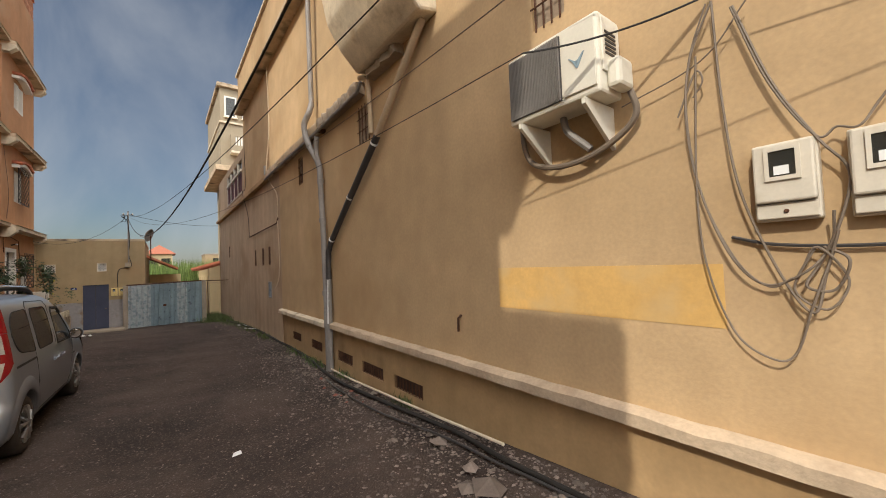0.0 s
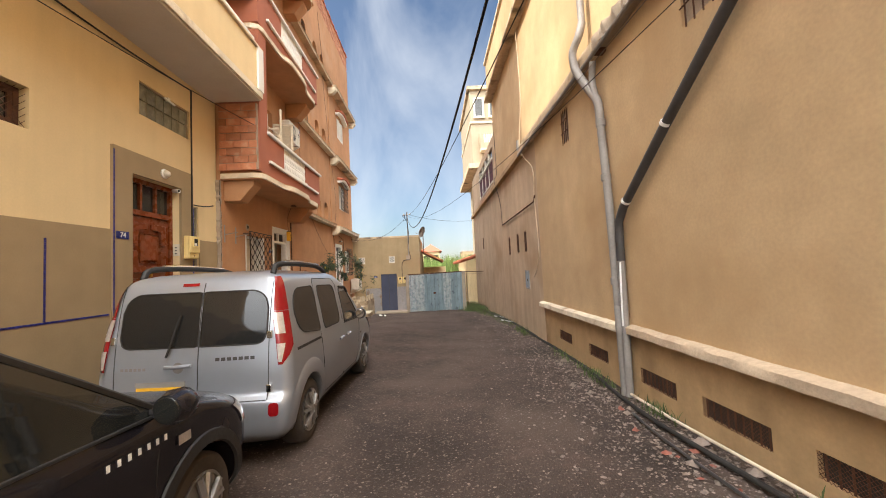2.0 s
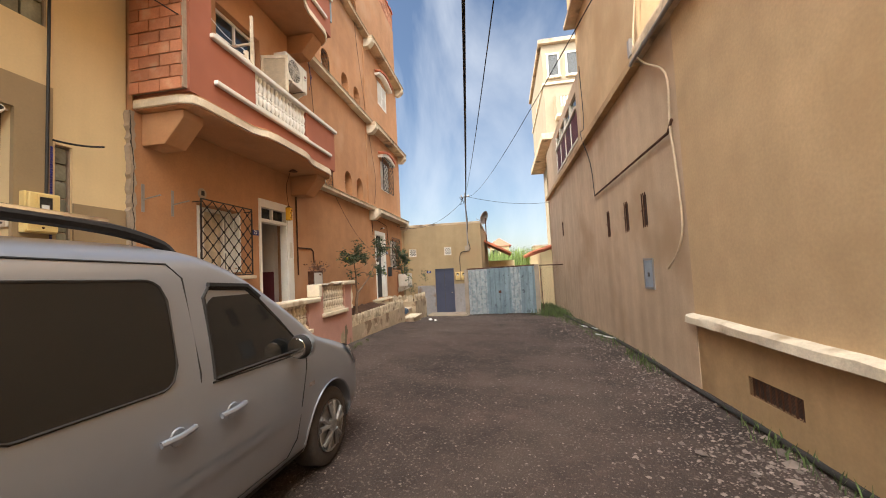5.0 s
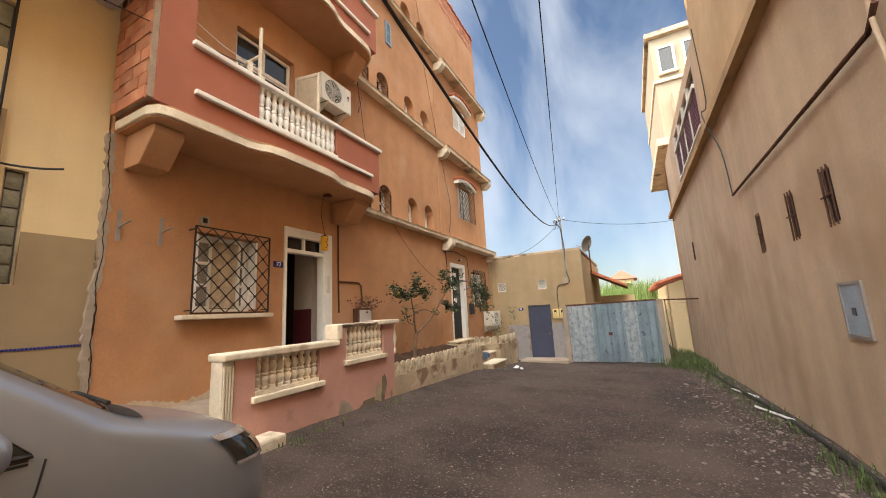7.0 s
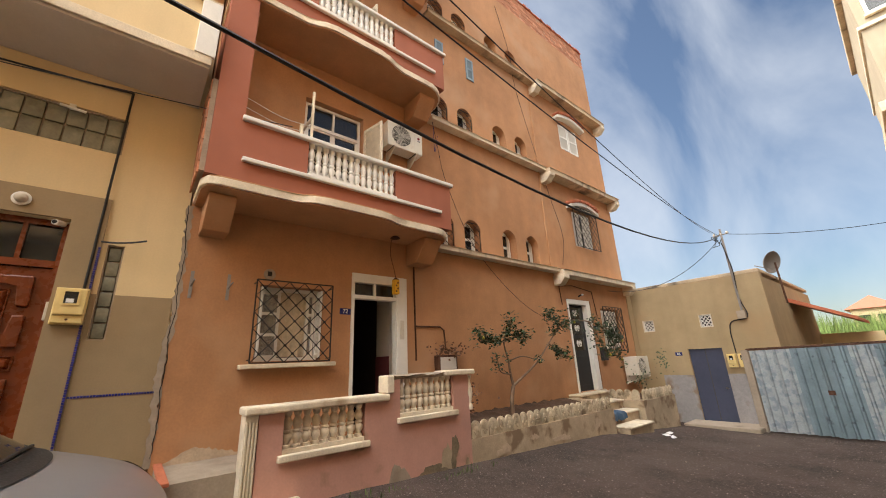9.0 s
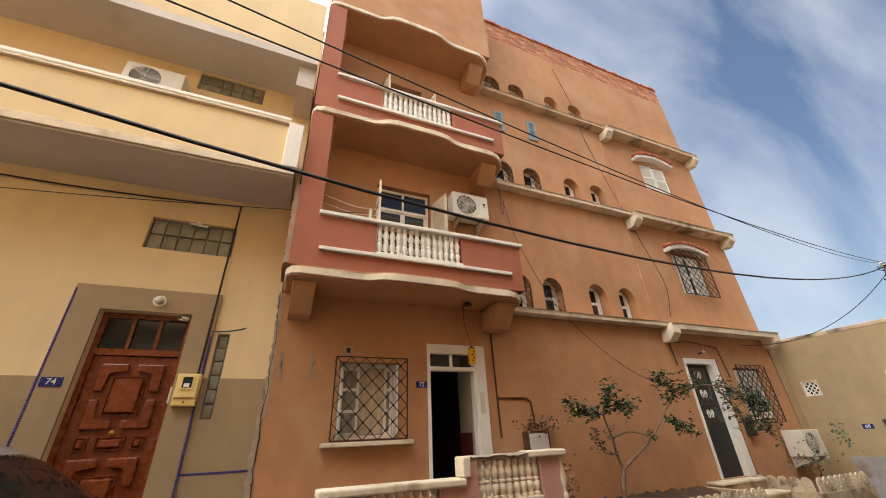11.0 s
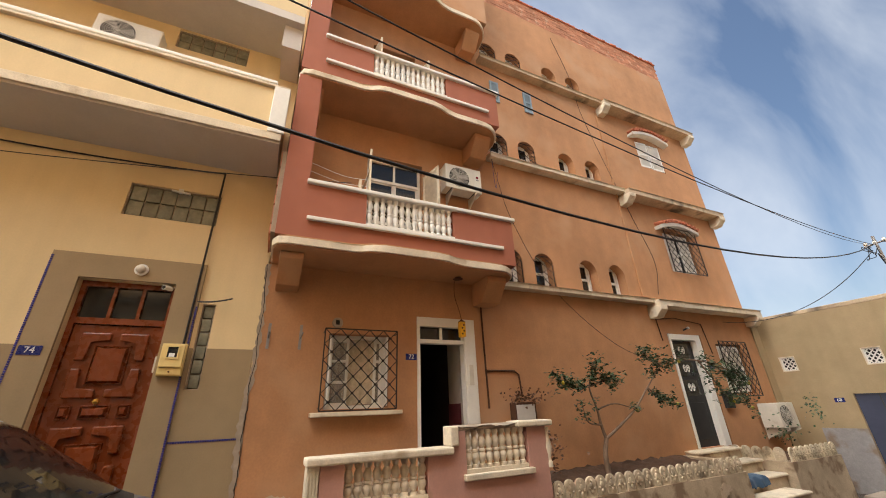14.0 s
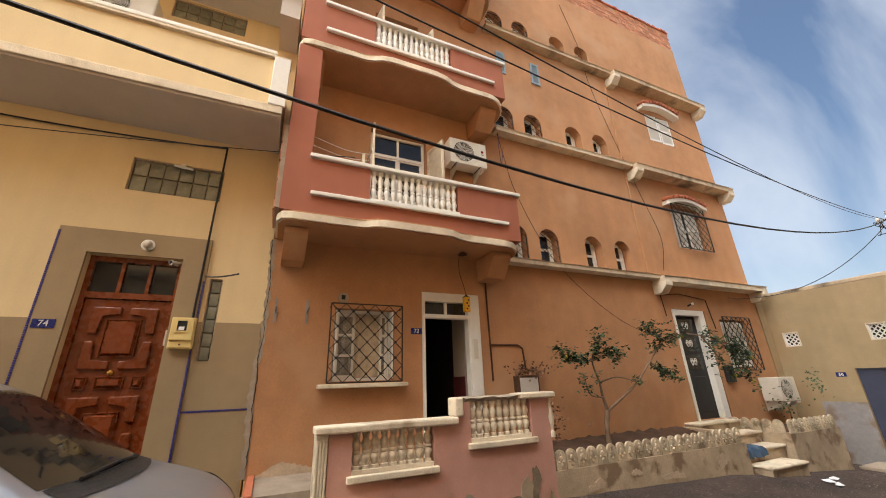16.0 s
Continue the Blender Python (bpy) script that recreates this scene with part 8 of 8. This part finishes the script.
for y0 in (14.6, 16.2):
    o = thing("white_pipe", (2.55, y0, -0.5), "dirty white plastic pipe lying in the weeds", "pipe")
    part("pipe_run", tube([(2.62, y0, ground_z(2.6, y0) + 0.06), (2.42, y0 + 0.9, ground_z(2.4, y0 + 0.9) + 0.04)], 0.016, sides=8), SIGN_WHITE, o)


def stone(bm, c, r, rnd):
    v0 = len(bm.verts)
    q = [Vector((0, 0, 1)), Vector((0, 0, -0.6))] + [Vector((math.cos(a) * rnd.uniform(0.7, 1.2), math.sin(a) * rnd.uniform(0.7, 1.2), rnd.uniform(-0.2, 0.4))) for a in np.linspace(0, 2 * math.pi, 6)[:-1]]
    sc = Vector((r * rnd.uniform(0.8, 1.4), r * rnd.uniform(0.7, 1.3), r * rnd.uniform(0.4, 0.8)))
    rot = Matrix.Rotation(rnd.uniform(0, 6.28), 3, "Z")
    vs = [bm.verts.new(Vector(c) + rot @ Vector((p.x * sc.x, p.y * sc.y, p.z * sc.z))) for p in q]
    for k in range(5):
        a, b = vs[2 + k], vs[2 + (k + 1) % 5]
        bm.faces.new([vs[0], a, b])
        bm.faces.new([vs[1], b, a])


rnd = random.Random(21)
bm = bmesh.new()
for _ in range(13000):
    y = rnd.uniform(0.3, 21)
    dens = 1.0 if y < 10 else 0.5
    x = 2.72 - abs(rnd.gauss(0, 0.62 * (1 if y < 12 else 0.8)))
    if rnd.random() > dens or x < -0.6:
        continue
    r = rnd.choice((0.005, 0.007, 0.009, 0.013, 0.019)) * rnd.uniform(0.7, 1.3)
    stone(bm, (x, y, ground_z(x, y) + ground_bump(x, y) + r * 0.2), r, rnd)
for _ in range(20000):
    x, y = rnd.uniform(-2.8, 2.6), rnd.uniform(0.5, 22)
    r = rnd.choice((0.003, 0.004, 0.006, 0.010)) * rnd.uniform(0.7, 1.3)
    stone(bm, (x, y, ground_z(x, y) + ground_bump(x, y) + r * 0.2), r, rnd)
tagged(part("gravel", bm, STONE), "loose pale gravel and rubble scattered on the earth", "gravel", "", "stuff")
for k in range(120):
    y = rnd.choice((rnd.uniform(1, 10), rnd.uniform(4, 8), rnd.uniform(9, 20)))
    x = 2.66 - abs(rnd.gauss(0, 0.40))
    r = rnd.uniform(0.02, 0.055)
    bm = bmesh.new()
    stone(bm, (x, y, ground_z(x, y) + r * 0.25), r, rnd)
    red = 4.5 < y < 7.2 and rnd.random() < 0.35
    tagged(part("rubble_stone", bm, REDSTONE if red else STONE), "broken red brick fragment in the rubble" if red else "pale angular stone in the rubble", "stone", "rubble stones")
for x, y, r in ((2.28, 3.2, 0.10), (2.15, 2.55, 0.11), (1.95, 2.35, 0.09), (2.05, 2.2, 0.12), (2.58, 5.3, 0.09), (2.6, 5.9, 0.08)):
    bm = bmesh.new()
    stone(bm, (x, y, ground_z(x, y) + r * 0.3), r, rnd)
    tagged(part("rubble_stone", bm, STONE), "large pale broken stone in the rubble", "stone", "rubble stones")
paper = thing("paper_scrap", (0.62, 4.61, -0.25), "crumpled white scrap of paper on the earth", "litter")
bm = bmesh.new()
gz = ground_z(0.62, 4.61) + 0.02
v = [bm.verts.new(p) for p in ((0.57, 4.57, gz), (0.67, 4.58, gz + 0.005), (0.665, 4.66, gz + 0.012), (0.60, 4.67, gz), (0.62, 4.62, gz + 0.025))]
for a, b in ((0, 1), (1, 2), (2, 3), (3, 0)):
    bm.faces.new([v[a], v[b], v[4]])
part("sheet", bm, SIGN_WHITE, paper)
for k, (x, y) in enumerate(((-2.3, 18.9), (-2.1, 18.7), (-2.4, 19.3))):
    o = thing("plastic_litter", (x, y, ground_z(x, y)), "white plastic litter by the planter", "litter", "litter")
    bm = bmesh.new()
    stone(bm, (x, y, ground_z(x, y) + 0.03), 0.08, rnd)
    part("scrap", bm, SIGN_WHITE, o)


def grass_patch(name, spots, count, height, seed, label, mat=None):
    rnd = random.Random(seed)
    bm = bmesh.new()
    for _ in range(count):
        cx, cy, sx, sy = rnd.choice(spots)
        x, y = rnd.gauss(cx, sx), rnd.gauss(cy, sy)
        if x > RX - 0.03:
            continue
        z = ground_z(x, y)
        a, h, lean = rnd.uniform(0, 6.28), height * rnd.uniform(0.4, 1.2), rnd.uniform(0.1, 0.7)
        d = Vector((math.cos(a), math.sin(a), 0))
        s = Vector((-d.y, d.x, 0)) * rnd.uniform(0.003, 0.009)
        p0, p1, p2 = Vector((x, y, z)), Vector((x, y, z + h * 0.6)) + d * h * lean * 0.4, Vector((x, y, z + h)) + d * h * lean
        vs = [bm.verts.new(q) for q in (p0 - s * 0.6, p0 + s * 0.6, p1 + s, p1 - s, p2)]
        bm.faces.new([vs[0], vs[1], vs[2], vs[3]])
        bm.faces.new([vs[3], vs[2], vs[4]])
    return tagged(part(name, bm, mat or GRASS), label, "weeds", "", "stuff")


grass_patch("weeds", [(2.62, 7.9, 0.06, 0.22), (2.60, 8.4, 0.07, 0.2), (2.66, 6.7, 0.05, 0.2), (2.68, 4.6, 0.04, 0.15), (2.62, 9.4, 0.06, 0.4)], 420, 0.13, 1, "green weeds growing along the wall foot")
grass_patch("weeds", [(2.45, 17.5, 0.15, 1.0), (2.4, 19.5, 0.2, 0.8), (2.5, 15.0, 0.12, 0.8), (2.55, 12.8, 0.08, 0.4)], 900, 0.11, 2, "green weeds growing along the wall foot")
grass_patch("weeds", [(2.3, 21.6, 0.3, 0.6), (2.2, 23.0, 0.4, 1.0), (2.3, 25, 0.5, 1.5)], 4200, 0.25, 3, "lush green weeds behind the wire fence")
grass_patch("weeds", [(-2.65, 11.2, 0.10, 0.12), (-2.72, 12.0, 0.08, 0.3), (-2.75, 13.4, 0.05, 0.3)], 170, 0.07, 4, "sparse weeds at the foot of the porch wall")

# ---- citrus tree in the planter ----
tree = thing("citrus_tree", (-3.62, 15.5, 0.36), "small leaning citrus tree with sparse dark leaves and green fruit", "tree")
B0 = Vector((-3.60, 15.44, 0.26))
T = B0 + Vector((0.02, 0.07, 0.44))
part("trunk", tube([B0 - Vector((0, 0, 0.12)), B0 + Vector((0.02, -0.01, 0.20)), T], 0.045, sides=10, taper=0.036, curve=4), BARK, tree, smooth=True)
BRANCHES = [
    [(0, 0, 0), (0.0, -0.06, 0.25), (0.02, -0.10, 0.47), (0.03, -0.20, 0.84), (0.05, -0.06, 1.05), (0.06, 0.05, 1.25)],
    [(0.01, -0.05, 0.22), (0.03, -0.36, 0.28), (0.03, -0.43, 0.52)],
    [(0.03, -0.20, 0.84), (0.05, -0.45, 0.85), (0.06, -0.75, 0.90), (0.08, -0.92, 0.95)],
    [(0, 0, 0), (0.05, 0.35, 0.20), (0.10, 0.74, 0.45), (0.12, 1.15, 0.80), (0.15, 1.65, 1.20), (0.20, 2.10, 1.33)],
    [(0.02, -0.10, 0.47), (0.06, 0.30, 0.55), (0.10, 0.74, 0.45)],
    [(0.12, 1.15, 0.80), (0.15, 1.40, 0.65), (0.18, 1.75, 0.52)],
    [(0.20, 2.10, 1.33), (0.30, 2.60, 1.30), (0.35, 3.05, 1.18), (0.40, 3.45, 0.80), (0.42, 3.62, 0.36)],
    [(0.30, 2.60, 1.30), (0.35, 2.90, 0.85), (0.38, 3.15, 0.50)],
    [(0.35, 3.05, 1.18), (0.40, 3.50, 1.08), (0.42, 3.80, 0.85)],
    [(0.15, 1.65, 1.20), (0.15, 1.42, 1.33), (0.12, 1.18, 1.48)],
    [(0.03, -0.20, 0.84), (0.10, 0.15, 0.95), (0.12, 0.48, 0.92)],
]
rnd = random.Random(31)
leaves = bmesh.new()
fruit_at = []
for i, limb in enumerate(BRANCHES):
    pts = [T + Vector(p) for p in limb]
    part("limb", tube(pts, 0.028 if i in (0, 3) else 0.018, sides=8, taper=0.006, curve=5), BARK, tree, smooth=True)
    path = smooth_path(pts, 8)
    n0 = int(len(path) * {0: 0.66, 1: 0.8, 3: 0.7, 4: 0.9}.get(i, 0.3))
    for p in path[n0:]:
        for _ in range(3):
            tip = p + Vector((rnd.gauss(0, 0.09), rnd.gauss(0, 0.12), rnd.gauss(0.03, 0.10)))
            for _ in range(7):
                c = p.lerp(tip, rnd.uniform(0.3, 1.1)) + Vector([rnd.gauss(0, 0.02) for _ in range(3)])
                a, b = rnd.uniform(0, 6.28), rnd.uniform(-0.8, 0.5)
                d = Vector((math.cos(a) * math.cos(b), math.sin(a) * math.cos(b), math.sin(b)))
                l = rnd.uniform(0.05, 0.095)
                s = d.cross(Vector((rnd.gauss(0, 0.3), rnd.gauss(0, 0.3), 1))).normalized() * l * 0.27
                up = d.cross(s).normalized() * l * 0.10
                q = [leaves.verts.new(v) for v in (c, c + d * l * 0.35 + s + up, c + d * l * 0.75 + s * 0.7 + up, c + d * l, c + d * l * 0.75 - s * 0.7 + up, c + d * l * 0.35 - s + up)]
                leaves.faces.new([q[0], q[1], q[2], q[3]])
                leaves.faces.new([q[0], q[3], q[4], q[5]])
    fruit_at.append(path[-2] + Vector((0.05, 0.04, -0.04)))
part("crown", leaves, LEAF, tree, "sparse dark green leaves")
for p in fruit_at[2:9]:
    part("fruit", lathe([(0.004, -0.032), (0.022, -0.022), (0.03, 0), (0.022, 0.022), (0.004, 0.034)], p, sides=10), LEMON, tree, "green-yellow citrus fruit", smooth=True)
leaf_spray("shrub", (-3.3, 20.3, 0.55), (0.12, 0.2, 0.12), 70, 0.06, LEAF, 8, "thin green shrub in the far planter", "shrub")
leaf_spray("shrub", (-2.95, 21.1, 1.0), (0.08, 0.10, 0.14), 60, 0.06, LEAF, 9, "thin green shrub beside the end house", "shrub")

# ---- overhead cables ----
def span(name, a, b, sag, r, label, mat=None, n=24):
    a, b = Vector(a), Vector(b)
    ob = thing(name, a, label, "cable", "overhead cables")
    part("cable", tube([a.lerp(b, i / n) - Vector((0, 0, sag * 4 * (i / n) * (1 - i / n))) for i in range(n + 1)], r, sides=6), mat or CABLE, ob, smooth=True)
    return ob


POLE = (-1.25, 22.55, 4.42)
span("overhead_cable", POLE, (0.85, 1.61, 3.757), 1.432, 0.011, "thick black twisted service cable over the lane")
span("overhead_cable", (0.85, 1.61, 3.757), (2.70, 0.72, 3.25), 0.1, 0.011, "thick black service cable reaching the wall")
span("overhead_cable", (-1.25, 22.55, 4.42), (2.163, -6.09, 4.127), 0.994, 0.0055, "thin black cable over the lane")
span("overhead_cable", (-1.25, 22.55, 4.42), (2.006, 1.63, 3.042), 0.77, 0.0038, "thin black cable over the lane")
span("overhead_cable", (2.006, 1.63, 3.042), (2.70, 0.75, 3.2), 0.05, 0.007, "thin black cable reaching the wall")
span("overhead_cable", (-1.15, 22.6, 4.46), (5.2, 26.58, 4.9), 0.45, 0.008, "black cable from the pole to the tall house")
span("overhead_cable", (-1.3, 22.55, 4.3), (-3.85, 20.5, 3.05), 0.5, 0.008, "black cable from the pole to the orange house")
span("overhead_cable", (2.68, 12.4, 4.75), (1.9, -2.0, 3.4), 0.2, 0.006, "thin cable strung along the ochre wall", WIRE)
span("wall_cable", (YX + 0.04, 5.0, 4.80), (YX + 0.04, 9.05, 4.86), 0.08, 0.012, "black cable clipped under the balcony")
span("wall_cable", (YX + 0.05, 9.05, 4.86), (YX + 0.06, 9.03, 2.1), 0.0, 0.014, "black cable dropping to the meter box")
span("wall_cable", (YX + 0.08, 2.0, 4.3), (-3.32, 10.9, 4.6), 0.15, 0.006, "thin black wire crossing the yellow wall")
span("wall_cable", (YX + 0.06, 9.08, 2.75), (YX + 0.16, 9.5, 2.80), 0.02, 0.012, "bent rod sticking out of the wall")

# ---- beyond the gate ----
structure("wall_tiled_house", wall_sheet("x", 2.30, 2.55, 26.5, 40, -1.5, 1.9, [(27.5 + 1.6 * k, 28.2 + 1.6 * k, 0.2, 1.3) for k in range(6)]), YELLOW, "sunlit wall of a low tiled house", "wall")
bm = bmesh.new()
for i in range(26):
    y = 26.2 + i * 0.5
    tube([(1.85, y, 1.85), (3.6, y, 2.35)], 0.12, bm, 6)
structure("roof_tiled_house", bm, TILE_RED, "weathered terracotta tile roof", "roof")
structure("wall_tiled_gable", wall_sheet("y", 26.5, 26.7, 2.55, 5, -1.5, 2.0), YELLOW, "gable of the low tiled house", "wall")
structure("roof_side_awning", prism([(-0.62, 2.55), (0.75, 1.85), (0.75, 1.95), (-0.62, 2.68)], "y", 25.5, 29.5), TILE_RED, "sagging tiled awning on the end house", "roof")
structure("wall_side_store", wall_sheet("y", 29.6, 29.8, -0.6, 1.0, -1.5, 1.6), YELLOW, "pale store wall behind the gate", "wall")
bm = bmesh.new()
rnd = random.Random(41)
for _ in range(9000):
    x, y = rnd.uniform(-2.5, 7.5), rnd.uniform(34, 44)
    z0, h = -1.2, rnd.uniform(2.4, 4.1)
    a = rnd.uniform(0, 6.28)
    d = Vector((math.cos(a), math.sin(a), 0))
    s = Vector((-d.y, d.x, 0)) * rnd.uniform(0.02, 0.05)
    p = Vector((x, y, z0 + h * rnd.uniform(0.2, 0.7)))
    q = Vector((x, y, z0 + h)) + d * rnd.uniform(0.1, 0.5)
    v = [bm.verts.new(c) for c in (p - s, p + s, q)]
    bm.faces.new(v)
tagged(part("reed_thicket", bm, REEDS), "sunlit pale green thicket of reeds", "reeds", "", "stuff")


def far_house(x0, x1, y0, y1, z1, wall_mat, roof_mat, label, hip=0.0):
    ob = thing("far_house", ((x0 + x1) / 2, y0, -1.2), label, "house", "far houses")
    w = part("wall", box(x0, x1, y0, y1, -1.5, z1), wall_mat, ob)
    if hip:
        bm = bmesh.new()
        v = [bm.verts.new(p) for p in ((x0 - 0.4, y0 - 0.4, z1), (x1 + 0.4, y0 - 0.4, z1), (x1 + 0.4, y1 + 0.4, z1), (x0 - 0.4, y1 + 0.4, z1), ((x0 + x1) / 2, (y0 + y1) / 2, z1 + hip))]
        for k in range(4):
            bm.faces.new([v[k], v[(k + 1) % 4], v[4]])
        bm.faces.new(v[:4])
        part("roof", bm, roof_mat, ob)
    else:
        part("roof", box(x0 - 0.1, x1 + 0.1, y0 - 0.1, y1 + 0.1, z1, z1 + 0.2), roof_mat, ob)
    n = max(2, int((x1 - x0) / 2.5))
    for k in range(n):
        x = x0 + (k + 0.5) * (x1 - x0) / n
        wi = part("window", box(x - 0.5, x + 0.5, y0 - 0.03, y0, z1 - 1.9, z1 - 0.6), DARK, ob)
        part("sill", box(x - 0.6, x + 0.6, y0 - 0.1, y0, z1 - 2.0, z1 - 1.9), CREAM, wi)
    return ob


far_house(-1.6, 1.2, 62, 68, 4.3, YELLOW, RED, "far pale house with a bright red tiled roof", 1.4)
far_house(6.0, 12.5, 75, 82, 4.6, ENDWALL, CEMENT, "far low ochre house with a flat roof")
far_house(-16, -6, 42, 50, 3.6, ENDWALL, TILE_RED, "far low house with a tiled roof", 1.2)
tower = thing("corner_tower", (4, 27, -1), "tall cream yellow house with a jutting upper storey", "house")
part("lower_wall", box(3.6, 8, 26.6, 34, -1.5, 7.9), TOWER, tower)
part("jutting_storey", box(2.72, 8, 26.2, 34, 7.9, 8.25), CORNICE, tower, bevel=0.03)
tu = part("upper_wall", box(3.05, 8, 26.6, 34, 8.25, 13.3), TOWER, tower)
part("roof_slab", box(2.88, 8.1, 26.4, 34.1, 13.3, 13.55), CORNICE, tower, bevel=0.03)
part("string_course", box(2.98, 8.05, 26.5, 34.05, 11.0, 11.14), CREAM, tower, bevel=0.02)
for x0, z0, z1 in ((3.35, 11.5, 12.7), (4.35, 11.5, 12.7)):
    win = part("window", box(x0, x0 + 0.55, 26.575, 26.62, z0, z1), PANE, tu)
    part("window_frame", wall_sheet("y", 26.53, 26.58, x0 - 0.07, x0 + 0.62, z0 - 0.07, z1 + 0.07, [(x0 + 0.02, x0 + 0.53, z0 + 0.02, z1 - 0.02)]), WHITE, win)
    part("window_sill", box(x0 - 0.12, x0 + 0.67, 26.45, 26.6, z0 - 0.14, z0 - 0.075), CREAM, win)
bal = part("balcony", wall_sheet("y", 25.95, 26.05, 3.55, 5.2, 9.15, 10.2, [(3.75, 5.0, 9.5, 10.05)]), TOWER, tower)
part("balcony_floor", box(3.55, 5.2, 25.95, 26.6, 9.0, 9.15), CREAM, bal, bevel=0.02)
part("balcony_side", box(3.55, 3.65, 26.05, 26.6, 9.15, 10.2), TOWER, bal)
for k in range(8):
    part("baluster", tube([(3.83 + k * 0.155, 26.0, 9.5), (3.83 + k * 0.155, 26.0, 10.05)], 0.045, sides=6), WHITE, bal)
